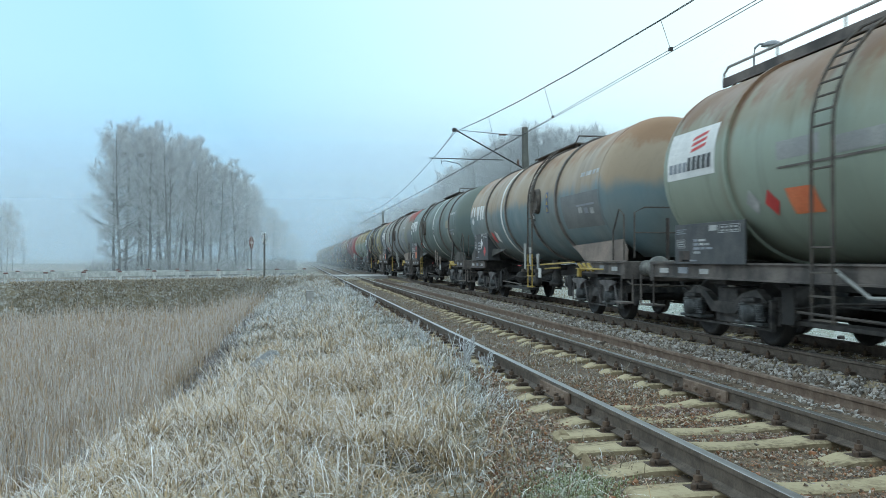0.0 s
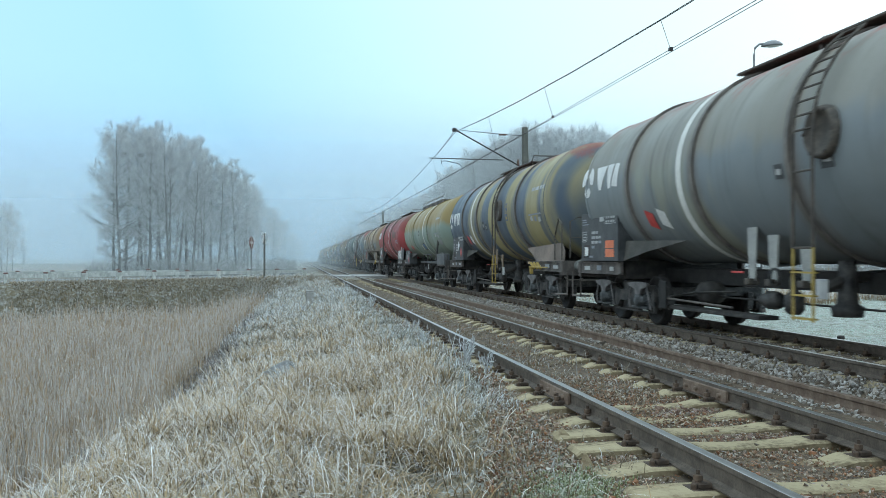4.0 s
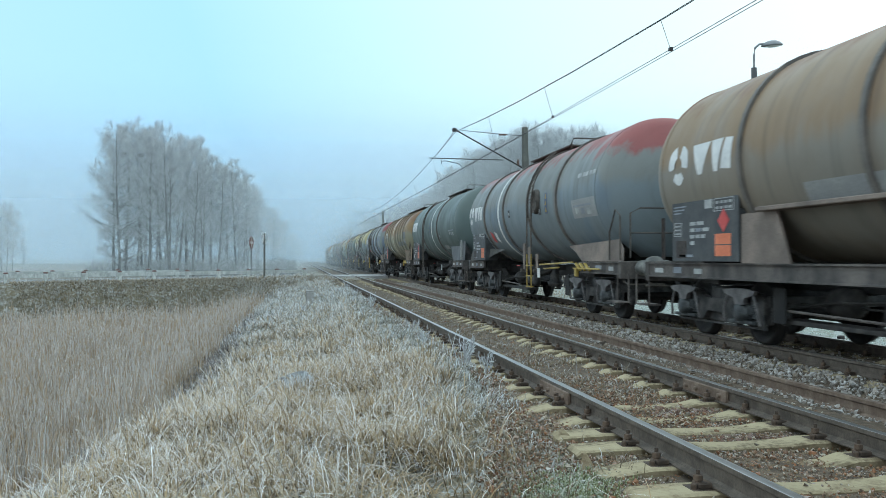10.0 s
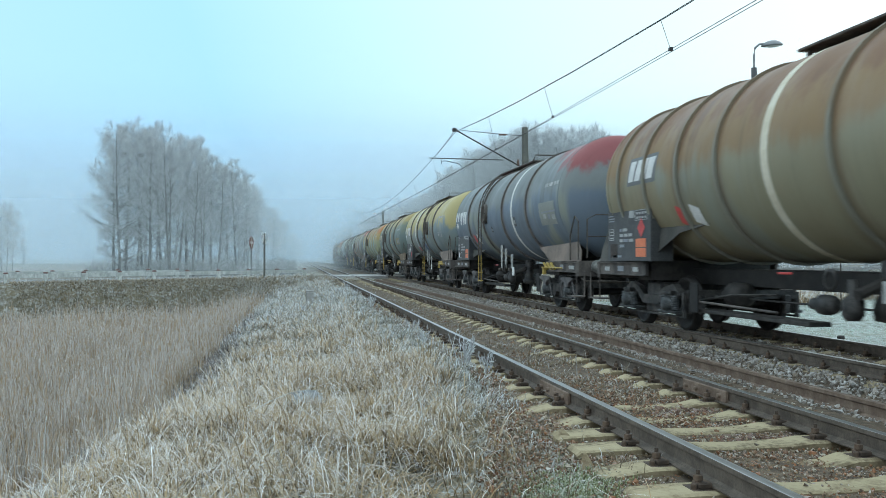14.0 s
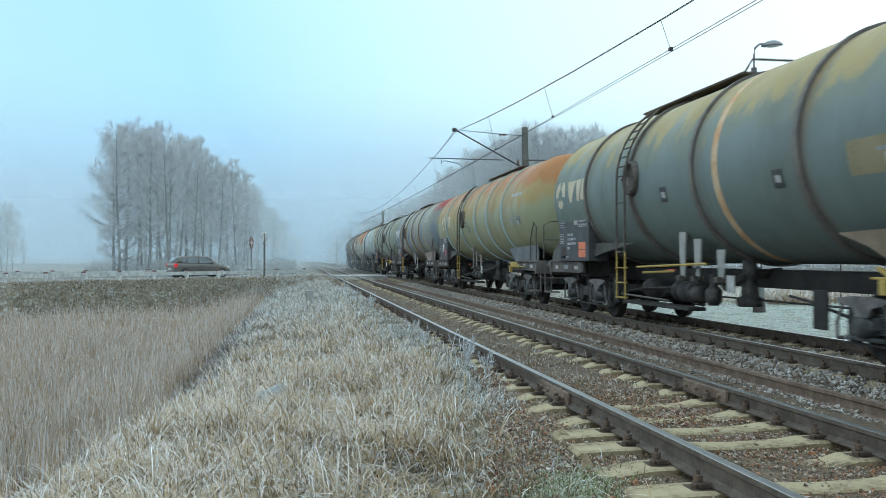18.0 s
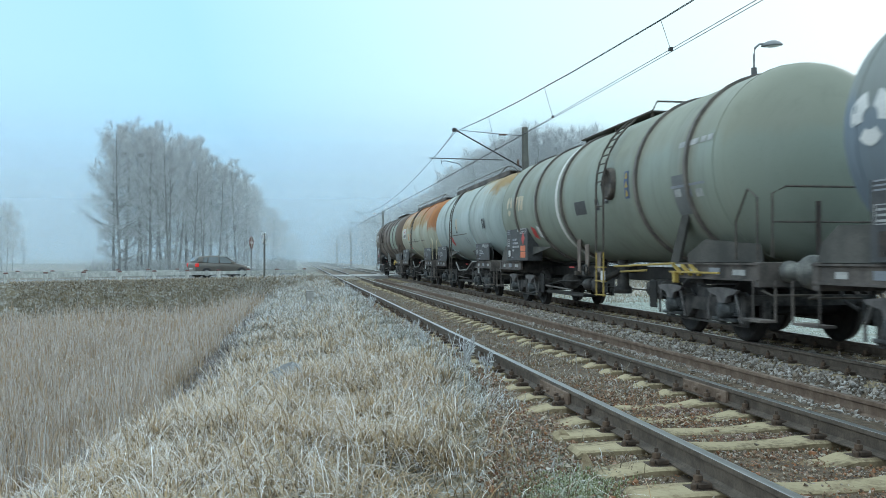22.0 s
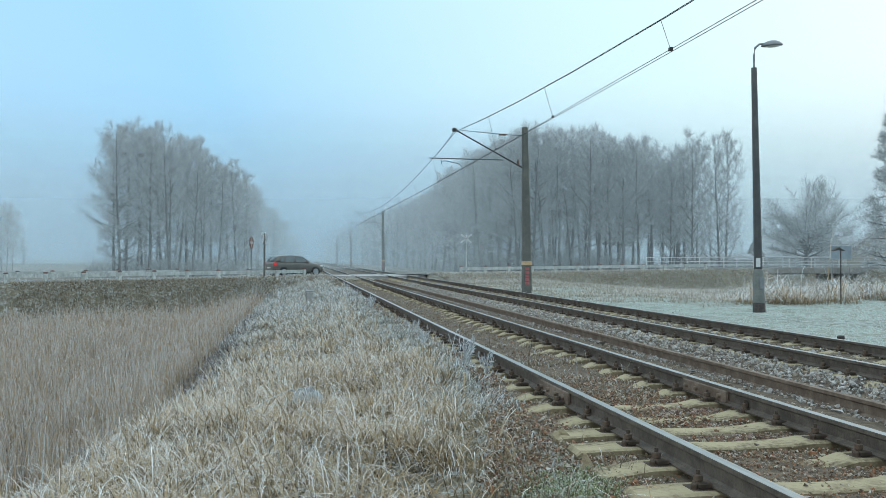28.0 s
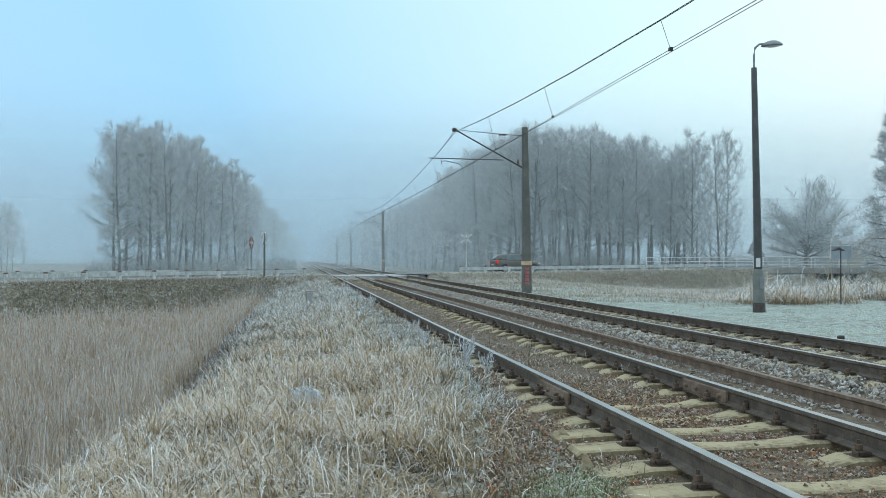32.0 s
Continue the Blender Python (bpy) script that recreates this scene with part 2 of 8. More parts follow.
def placed(bm, m):
    bmesh.ops.transform(bm, matrix=m, verts=bm.verts[:])
    return bm


# ---- the lie of the land ----
NEAR_X, FAR_X = 3.275, 7.34                       # centre lines of the two tracks
ROAD = [(-160, -26, -0.7), (-70, 22.0, -0.40), (-17.7, 54.1, -0.14), (-1.4, 63.0, -0.02), (5.3, 66.2, 0.0), (10.0, 67.9, 0.06), (33.2, 71.0, 0.30), (90, 78.6, 0.35), (260, 100, 0.3)]


def sstep(lo, hi, x):
    t = np.clip((x - lo) / (hi - lo), 0, 1)
    return t * t * (3 - 2 * t)


def road_at(x, y):
    """Distance to the road's centre line, signed (minus on the camera's side), and the road's height there."""
    best = np.full(np.shape(x), 1e9)
    sign = np.ones(np.shape(x))
    hz = np.zeros(np.shape(x))
    for (ax, ay, az), (bx, by, bz) in zip(ROAD, ROAD[1:]):
        dx, dy = bx - ax, by - ay
        t = np.clip(((x - ax) * dx + (y - ay) * dy) / (dx * dx + dy * dy), 0, 1)
        d = np.hypot(x - ax - t * dx, y - ay - t * dy)
        near = d < best
        best = np.where(near, d, best)
        sign = np.where(near, np.sign(dx * (y - ay) - dy * (x - ax)), sign)
        hz = np.where(near, az + t * (bz - az), hz)
    return best * sign, hz


def wave(x, y, f, s):
    return np.sin(x * f + s) * np.cos(y * f * 0.83 + s * 2.1) + 0.5 * np.sin(x * f * 2.3 + y * f * 1.7 + s * 5)


def land(x, y):
    """Height of the ground."""
    x, y = np.asarray(x, float), np.asarray(y, float)
    left = np.interp(np.where(x < 0.7, np.minimum(x + 0.75 * sstep(15, 6, y) * sstep(0.7, -0.6, x), 0.7), x), [-9.0, -4.7, -4.0, -1.25, -0.3, 0.7, 1.75, 2.05], [-2.95, -2.92, -2.65, -0.90, -0.66, -0.46, -0.27, -0.235])
    left = left + 0.11 * sstep(0.9, 1.7, x) * sstep(8.6, 10.0, y) * (1 + 0.4 * wave(x, y, 3.0, 0.7))
    left = left + np.where(x < 1.0, 0.075 * wave(x, y, 1.9, 0.3) + 0.050 * wave(x, y, 4.3, 1.3), 0)
    mid = np.interp(x, [2.05, 4.6, 5.2, 5.7, 6.0, 8.7, 9.3, 10.0], [-0.235, -0.235, -0.27, -0.25, -0.21, -0.21, -0.30, -0.46])
    right = -0.46 - 0.75 * sstep(31, 46, y) * sstep(16, 27, x) + 0.05 * wave(x, y, 0.6, 2.0)
    mid = mid + 0.11 * sstep(2.42, 2.1, x) * sstep(8.6, 10.0, y) * (1 + 0.4 * wave(x, y, 3.0, 0.7))
    z = np.where(x < 2.05, left, np.where(x < 10.0, mid, right))
    z = np.where(y > 75, np.where(x < 1.0, np.maximum(z, -0.9), z), z)
    # the brook beside and under the bridge
    z = z - 1.5 * sstep(5.4, 3.6, np.abs(x - 44.5 - 0.10 * (y - 71))) * sstep(40, 52, y) * sstep(140, 110, y)
    d, hz = road_at(x, y)
    w = sstep(8.2, 3.9, np.abs(d)) * (1 - sstep(5.6, 4.0, np.abs(x - 44.5)))
    inside = (x > 1.9) & (x < 9.6)
    z = np.where(inside, z, z + (hz - z) * w)
    return z


def build_ground():
    xs = np.unique(np.concatenate([np.linspace(-3000, -200, 9), np.linspace(-200, -40, 24), np.arange(-40, -8, 1.0), np.arange(-8, 2.2, 0.2),
                                   np.arange(2.2, 10.4, 0.25), np.arange(10.4, 60, 0.8), np.linspace(60, 200, 24), np.linspace(200, 3000, 9)]))
    ys = np.unique(np.concatenate([np.linspace(-600, -12, 8), np.arange(-12, 4, 1.0), np.arange(4, 20, 0.25), np.arange(20, 84, 0.5), np.arange(84, 200, 4), np.linspace(200, 4000, 14)]))
    X, Y = np.meshgrid(xs, ys)
    Z = land(X, Y)
    nx, ny = len(xs), len(ys)
    i = np.arange(nx * ny).reshape(ny, nx)
    faces = np.stack([i[:-1, :-1], i[:-1, 1:], i[1:, 1:], i[1:, :-1]], -1).reshape(-1, 4)
    ob = bulk("ground", np.stack([X, Y, Z], -1).reshape(-1, 3), faces, M_GROUND, smooth=True)
    ob.data.materials.append(M_TURFSOIL)
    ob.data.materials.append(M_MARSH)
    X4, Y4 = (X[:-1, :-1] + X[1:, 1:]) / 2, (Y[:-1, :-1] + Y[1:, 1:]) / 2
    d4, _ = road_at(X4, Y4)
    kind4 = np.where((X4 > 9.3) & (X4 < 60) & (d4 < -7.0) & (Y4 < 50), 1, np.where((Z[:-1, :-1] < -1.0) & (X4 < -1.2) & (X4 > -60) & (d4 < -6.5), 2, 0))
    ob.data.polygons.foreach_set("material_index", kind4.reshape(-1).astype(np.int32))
    tagged(ob, "frosty winter soil with dead grass and marsh", "ground", kind="structure")
    # the ballast beds of both tracks lie on it
    for name, cols in (("ballast", [2.0, 2.2, 2.4, 3.2, 4.2, 4.7, 5.3]), ("ballast", [5.3, 5.8, 6.4, 7.3, 8.3, 8.8, 9.4])):
        yy = np.concatenate([np.arange(-12, 62.6, 0.6), np.arange(70.4, 500, 12)])
        Xb, Yb = np.meshgrid(cols, yy)
        Zb = land(Xb, Yb) + 0.02 + 0.012 * wave(Xb, Yb, 7, 1)
        i = np.arange(Xb.size).reshape(Xb.shape)
        keep = np.ones(Xb.shape[0] - 1, bool)
        keep[np.argmax(yy >= 70) - 1] = False
        f = np.stack([i[:-1, :-1], i[:-1, 1:], i[1:, 1:], i[1:, :-1]], -1)[keep].reshape(-1, 4)
        tagged(bulk(name, np.stack([Xb, Yb, Zb], -1).reshape(-1, 3), f, M_BALLAST_BED, smooth=True), "bed of crushed stone under the sleepers", "ballast", kind="structure")


build_ground()


def road_point(s, off, up=0.0):
    """A point on the road: s is the stretch (index + fraction), off metres to the far side."""
    k = min(int(s), len(ROAD) - 2)
    a, b = Vector(ROAD[k]), Vector(ROAD[k + 1])
    p = a.lerp(b, s - k)

    def nrm(j):
        j = max(0, min(j, len(ROAD) - 2))
        d = Vector(ROAD[j + 1]) - Vector(ROAD[j])
        return Vector((-d.y, d.x, 0)).normalized()
    f = s - k
    n = nrm(k)
    n = (n.lerp(nrm(k - 1), 0.5 - f) if f < 0.5 else n.lerp(nrm(k + 1), f - 0.5)).normalized()
    return p + n * off + Vector((0, 0, up))


def build_road():
    for lo, hi in ((0, 3.47), (4.62, 7.9)):
        v, f = [], []
        ss = np.linspace(lo, hi, 40)
        for s in ss:
            for off, up in ((-3.05, 0.012), (-2.9, 0.03), (0, 0.06), (2.9, 0.03), (3.05, 0.012)):
                v.append(road_point(s, off, up))
        for a in range(len(ss) - 1):
            for b in range(4):
                f.append((a * 5 + b, a * 5 + b + 1, a * 5 + b + 6, a * 5 + b + 5))
        tagged(bulk("road", v, f, M_ASPHALT, smooth=True), "narrow asphalt road with a thin frost", "road", kind="structure")


build_road()

# ---- tracks ----
RAIL = [(-0.036, -0.002), (-0.03, 0.0), (0.03, 0.0), (0.036, -0.002), (0.036, -0.034), (0.012, -0.048), (0.009, -0.128), (0.03, -0.142), (0.068, -0.150), (0.068, -0.160),
        (-0.068, -0.160), (-0.068, -0.150), (-0.03, -0.142), (-0.009, -0.128), (-0.012, -0.048), (-0.036, -0.034)]


def build_rail(x):
    bm = extrude_profile(bmesh.new(), RAIL, -10, 480, x)
    me = bpy.data.meshes.new("rail")
    bm.to_mesh(me)
    bm.free()
    me.materials.append(M_RAILSIDE)
    me.materials.append(M_RAILTOP)
    for p in me.polygons:
        if p.center.z > -0.003 and abs(p.normal.z) > 0.5:
            p.material_index = 1
    return tagged(new("rail", me), "steel running rail with a worn bright head", "rail", group="running rails", kind="structure")


for xc in (NEAR_X, FAR_X):
    for dx in (-0.7535, 0.7535):
        build_rail(xc + dx)
# ---- the train: twenty tank wagons; local y runs from the near end (minus) to the far end (plus) ----
SPEED = 11.1
JOINTS = [0.3 + j for j in (2.1, 14.5, 30.6, 46.6, 62.8, 79.0, 94.45, 109.75, 125.7, 141.7, 157.2, 172.6, 188.8, 204.5, 220.4, 237.6, 253.9, 270.1, 282.5, 295.25, 312.1)]
M_SILL = plain("black_sill", (0.012, 0.012, 0.012), (0.030, 0.028, 0.026), 4, 0.8)
M_UNDER = plain("dirty_underframe", (0.024, 0.023, 0.022), (0.068, 0.062, 0.057), 5, 0.75, 0.1)
M_SOLE = plain("dusty_solebar", (0.055, 0.051, 0.049), (0.19, 0.165, 0.148), 1.6, 0.75, 0.1, stretch=(1, 1, 0.6))
M_SADDLE = plain("dusty_saddle", (0.15, 0.122, 0.105), (0.27, 0.215, 0.18), 1.4, 0.8)
M_SADDLEGREY = plain("slate_saddle", (0.085, 0.092, 0.098), (0.15, 0.155, 0.158), 1.5, 0.7)
M_SADDLETAN = plain("ochre_saddle", (0.15, 0.115, 0.080), (0.27, 0.20, 0.14), 1.2, 0.8)
M_SADDLEDARK = plain("sooty_saddle", (0.050, 0.050, 0.046), (0.105, 0.10, 0.090), 1.5, 0.8)
M_BOGIE = plain("greasy_bogie", (0.022, 0.022, 0.022), (0.088, 0.082, 0.077), 6, 0.6, 0.2)
M_GUARD = plain("pale_axle_guard", (0.10, 0.096, 0.096), (0.20, 0.19, 0.185), 6, 0.7, 0.2)
M_WHEEL = plain("wheel_steel", (0.012, 0.011, 0.011), (0.030, 0.027, 0.025), 9, 0.6, 0.4)
M_SPRING = plain("greasy_axle_box", (0.030, 0.034, 0.036), (0.115, 0.122, 0.122), 8, 0.5, 0.3)
M_BUFFER = plain("greased_buffer", (0.13, 0.135, 0.13), (0.24, 0.24, 0.22), 6, 0.55, 0.4)
M_PANEL = plain("marking_panel_black", (0.050, 0.054, 0.058), (0.085, 0.088, 0.09), 3, 0.6)
M_MARK = plain("faded_white_marking", (0.30, 0.31, 0.31), (0.50, 0.50, 0.49), 5, 0.6)
M_LOGO = plain("white_emblem", (0.62, 0.63, 0.62), (0.75, 0.75, 0.73), 3, 0.5)
M_TANLOGO = plain("yellowed_emblem", (0.52, 0.44, 0.30), (0.62, 0.55, 0.40), 3, 0.5)
M_STRIPE = plain("white_stripe", (0.60, 0.60, 0.57), (0.74, 0.74, 0.71), 2.2, 0.55)
M_OCHRESTRIPE = plain("ochre_stripe", (0.52, 0.28, 0.12), (0.62, 0.52, 0.36), 2.2, 0.55)
M_ORANGE = plain("orange_plate", (0.66, 0.17, 0.075), (0.74, 0.22, 0.10), 3, 0.5)
M_HAZRED = plain("red_hazard", (0.50, 0.05, 0.05), (0.60, 0.08, 0.07), 5, 0.5)
M_YELLOW = plain("yellow_paint", (0.36, 0.25, 0.055), (0.48, 0.35, 0.10), 6, 0.55)
M_BLUE = plain("blue_plate", (0.055, 0.085, 0.17), (0.075, 0.11, 0.20), 4, 0.5)
M_RING = plain("grimy_ring", (0.10, 0.092, 0.084), (0.19, 0.17, 0.15), 2.5, 0.6)
M_SIGNMARK = plain("grey_marking", (0.20, 0.22, 0.25), (0.28, 0.30, 0.33), 4, 0.5)
M_PATCHDARK = plain("patch_slate", (0.13, 0.14, 0.145), (0.18, 0.19, 0.19), 2, 0.55)
M_PATCHGREEN = plain("patch_grey_green", (0.22, 0.235, 0.215), (0.28, 0.29, 0.26), 2, 0.55)
M_PATCHPALE = plain("patch_pale_grey", (0.25, 0.26, 0.26), (0.32, 0.325, 0.315), 2, 0.55)
M_TRIMBLACK = plain("black_rubber_hose", (0.018, 0.018, 0.018), (0.035, 0.034, 0.033), 8, 0.8)
M_LADDER = plain("ladder_steel", (0.075, 0.068, 0.062), (0.14, 0.12, 0.10), 8, 0.7, 0.3)
M_PALE = plain("pale_bracket", (0.26, 0.27, 0.26), (0.38, 0.38, 0.36), 5, 0.7)


def tank_paint(name, low, high, top=None, split=2.7, topz=3.6, patch=None, wob=0.9, streak=0.5, halo=(), bands=None, crown=0.0, half=7.0):
    """Weathered tank paint: body colour, weathered upper half, a crown colour that may reach down over the end, repainted patches or bands and run-off streaks."""
    K = 1.62

    def dull(c):
        """Paint colour, greyed by road film."""
        c = lin(*c, K)
        g = sum(c) / 3
        return tuple(k * (0.92 * a + 0.08 * g) for a, k in zip(c, (0.95, 1.01, 1.0)))
    low, high = dull(low), dull(high)
    m = Mat(name)
    z = m.axis(2)
    mid = m.noise(1.3, 4, (1, 1, 0.7), 0.55)
    soft = m.noise(0.45, 3, (1, 1, 1), 0.5)
    run = m.noise(1.5, 5, (0.30, 2.6, 0.16), 0.62)
    fine = m.noise(26, 4)
    zz = m.math("ADD", z, m.math("MULTIPLY", m.math("SUBTRACT", mid, 0.5), wob))
    zz = m.math("ADD", zz, m.math("MULTIPLY", m.math("SUBTRACT", run, 0.5), 0.5))
    col = m.mix(m.ramp(soft, 0.40, 0.62, 0.0, 0.6), low, tuple(0.6 * a + 0.4 * b for a, b in zip(low, high)))
    if patch:
        col = m.mix(m.ramp(m.noise(0.8, 3, (0.4, 0.8, 0.30), 0.5), 0.52, 0.60, 0.0, 0.8), col, dull(patch))
    col = m.mix(m.ramp(zz, split - 0.17, split + 0.17), col, high)
    if bands:
        # paint worn through in upright bands
        b = m.noise(0.62, 4, (0.12, 1.0, 0.10), 0.55)
        col = m.mix(m.math("MULTIPLY", m.ramp(b, 0.46, 0.54, 0.0, 0.92), m.ramp(m.axis(1), half - 4.6, half - 3.6, 1.0, 0.0)), col, dull(bands))
    if top:
        zt = m.math("ADD", zz, m.math("MULTIPLY", m.math("SUBTRACT", m.noise(1.7, 6, (1, 1.2, 0.7), 0.66), 0.5), 1.7))
        if crown:
            zt = m.math("ADD", zt, m.ramp(m.axis(1), -half, -half + 3.2, crown, -0.12))
        col = m.mix(m.ramp(zt, topz - 0.16, topz + 0.28, 0.0, 0.9), col, dull(top))
    dark = m.mix(0.62, col, (0.034, 0.029, 0.025))
    col = m.mix(m.ramp(run, 0.50, 0.76, 0.0, 0.10 + streak), col, dark)
    col = m.mix(m.ramp(m.noise(0.9, 5, (1, 0.6, 0.5), 0.65), 0.52, 0.72, 0.0, 0.32), col, dark)
    if halo:
        # rust that creeps out from under the rings
        y = m.math("ADD", m.axis(1), m.math("MULTIPLY", m.math("SUBTRACT", mid, 0.5), 0.4))
        near = None
        for r in halo:
            d = m.math("ABSOLUTE", m.math("SUBTRACT", y, r), 0.0)
            near = d if near is None else m.math("MINIMUM", near, d)
        k = m.math("MULTIPLY", m.ramp(near, 0.02, 0.36, 0.80, 0.0), m.ramp(run, 0.36, 0.62, 0.3, 1.0))
        col = m.mix(k, col, m.mix(0.60, col, (0.13, 0.078, 0.046)))
    pale = m.mix(0.40, col, (0.40, 0.41, 0.40))
    wash = m.noise(1.8, 5, (0.35, 1.9, 0.22), 0.66)
    col = m.mix(m.ramp(wash, 0.54, 0.76, 0.0, 0.24), col, pale)
    col = m.mix(m.ramp(fine, 0.55, 0.8, 0, 0.22), col, dark)
    return m.done(col, m.ramp(mid, 0.3, 0.7, 0.42, 0.66), 0.0, mid, 0.06, 0.02, 0.38)


ZC = 2.62


def side_x(z, R, out=0.006):
    """x of the tank's near flank at height z."""
    return -math.sqrt(max(0.0, (R + out) ** 2 - (z - ZC) ** 2))


def flank_quad(bm, corners, R, out=0.006, rows=6):
    """A painted patch on the near flank; corners (y, z) round the patch."""
    (ay, az), (by, bz), (cy, cz), (dy, dz) = corners
    prev = None
    for k in range(rows + 1):
        f = k / rows
        l = (ay + (dy - ay) * f, az + (dz - az) * f)
        r = (by + (cy - by) * f, bz + (cz - bz) * f)
        cur = [bm.verts.new((side_x(p[1], R, out), p[0], p[1])) for p in (l, r)]
        if prev:
            bm.faces.new((prev[0], prev[1], cur[1], cur[0]))
        prev = cur
    bmesh.ops.recalc_face_normals(bm, faces=bm.faces[:])
    return bm


def hoop_mesh(name, R, w, out, mat, a0=0.0, a1=360.0, sides=48):
    """A flat band round the tank, centred on y = 0."""
    bm = bmesh.new()
    n = max(8, int(sides * (a1 - a0) / 360))
    full = a1 - a0 > 359
    prof = [(-w / 2, R - 0.01), (-w / 2, R + out), (w / 2, R + out), (w / 2, R - 0.01)]
    rings = []
    for k in range(n if full else n + 1):
        a = radians(a0 + (a1 - a0) * k / n)
        rings.append([bm.verts.new((r * math.cos(a), s, ZC + r * math.sin(a))) for s, r in prof])
    pairs = list(zip(rings, rings[1:])) + ([(rings[-1], rings[0])] if full else [])
    for p, q in pairs:
        for j in range(3):
            bm.faces.new((p[j], p[j + 1], q[j + 1], q[j]))
    bmesh.ops.recalc_face_normals(bm, faces=bm.faces[:])
    me = bpy.data.meshes.new(name)
    bm.to_mesh(me)
    bm.free()
    me.materials.append(mat)
    return me


def mesh_of(name, bm, mat):
    me = bpy.data.meshes.new(name)
    bm.to_mesh(me)
    bm.free()
    me.materials.append(mat)
    return me


def make_running_gear():
    """Meshes that all the wagons share."""
    g = {}
    prof = [(-0.07, 0.0), (-0.075, 0.09), (-0.03, 0.12), (-0.02, 0.36), (-0.065, 0.40), (-0.065, 0.455), (0.03, 0.46), (0.045, 0.488), (0.065, 0.485), (0.068, 0.40), (0.02, 0.36), (0.01, 0.12), (0.05, 0.09), (0.05, 0.0)]
    bm = bmesh.new()
    lathe(bm, prof, 28, "x", (-0.7535, 0, 0))
    lathe(bm, [(-s, r) for s, r in prof], 28, "x", (0.7535, 0, 0))
    tube(bm, [(-0.98, 0, 0), (0.98, 0, 0)], 0.085, 10)
    g["wheelset"] = mesh_of("wheelset", bm, M_WHEEL)
    # pressed side frame with raised guards over the axle boxes
    out = [(-1.34, 0.50), (-1.32, 0.68), (-1.18, 0.74), (-0.62, 0.74), (-0.5, 0.66), (-0.3, 0.62), (0.3, 0.62), (0.5, 0.66), (0.62, 0.74), (1.18, 0.74), (1.32, 0.68), (1.34, 0.50),
           (1.30, 0.30), (1.18, 0.26), (1.12, 0.34), (1.08, 0.58), (0.72, 0.58), (0.68, 0.32), (0.60, 0.25), (0.44, 0.30), (0.32, 0.42), (-0.32, 0.42), (-0.44, 0.30), (-0.60, 0.25), (-0.68, 0.32), (-0.72, 0.58), (-1.08, 0.58), (-1.12, 0.34), (-1.18, 0.26), (-1.30, 0.30)]
    g["side_frame"] = mesh_of("side_frame", plate(bmesh.new(), out, 0.10, Matrix.Translation((-0.05, 0, 0))), M_BOGIE)
    bm = bmesh.new()
    box(bm, -1.0, 1.0, -0.28, 0.28, 0.55, 0.80, 0.02)
    box(bm, -0.98, 0.98, -1.36, -1.26, 0.55, 0.70)
    box(bm, -0.98, 0.98, 1.26, 1.36, 0.55, 0.70)
    for s in (-1, 1):
        box(bm, s * 0.93 - 0.03, s * 0.93 + 0.03, -0.42, 0.42, 0.26, 0.62, 0.02)
        box(bm, s * 0.93 - 0.02, s * 0.93 + 0.02, -1.36, -1.20, 0.30, 0.66, 0.02)
        box(bm, s * 0.93 - 0.02, s * 0.93 + 0.02, 1.20, 1.36, 0.30, 0.66, 0.02)
    for s in (-1, 1):
        # stay that ties the feet of the axle guides together, and the hangers at the bogie's ends
        box(bm, s * 1.02 - 0.02, s * 1.02 + 0.02, -1.32, 1.32, 0.235, 0.265)
        for q in (-1.30, 1.30):
            box(bm, s * 1.02 - 0.03, s * 1.02 + 0.03, q - 0.03, q + 0.03, 0.235, 0.66)
    g["bolster"] = mesh_of("bogie", bm, M_BOGIE)
    bm = bmesh.new()
    lathe(bm, [(-0.17, 0.0), (-0.17, 0.085), (-0.15, 0.12), (-0.02, 0.125), (0.0, 0.15), (0.10, 0.15), (0.10, 0)], 14, "x")
    box(bm, -0.06, 0.08, -0.24, 0.24, -0.03, 0.12, 0.015)
    g["axle_box"] = mesh_of("axle_box", bm, M_SPRING)
    bm = bmesh.new()
    lathe(bm, [(-0.02, 0.0)] + [(z * 0.030 + d, r) for z in range(8) for d, r in ((0, 0.070), (0.012, 0.092), (0.024, 0.070))] + [(0.25, 0.0)], 10, "z")
    g["spring"] = mesh_of("spring", bm, M_SPRING)
    bm = bmesh.new()
    lathe(bm, [(0, 0), (0.0, 0.14), (0.05, 0.15), (0.06, 0.115), (0.30, 0.115), (0.31, 0.085), (0.52, 0.085), (0.53, 0.215), (0.56, 0.225), (0.585, 0.18), (0.60, 0.0)], 18, "y")
    g["buffer"] = mesh_of("buffer", bm, M_BUFFER)
    g["seat"] = mesh_of("spring_seat", box(bmesh.new(), -0.12, 0.12, -0.36, 0.36, 0.0, 0.05, 0.012), M_SPRING)
    # leaf-frame bogie side with open ends and standing coil springs
    out2 = [(-1.25, 0.62), (-0.95, 0.80), (-0.55, 0.72), (-0.30, 0.58), (0.30, 0.58), (0.55, 0.72), (0.95, 0.80), (1.25, 0.62), (1.15, 0.60), (0.92, 0.70), (0.62, 0.62), (0.36, 0.42), (-0.36, 0.42), (-0.62, 0.62), (-0.92, 0.70), (-1.15, 0.60)]
    g["side_frame2"] = mesh_of("side_frame", plate(bmesh.new(), out2, 0.12, Matrix.Translation((-0.06, 0, 0))), M_BOGIE)
    bm = bmesh.new()
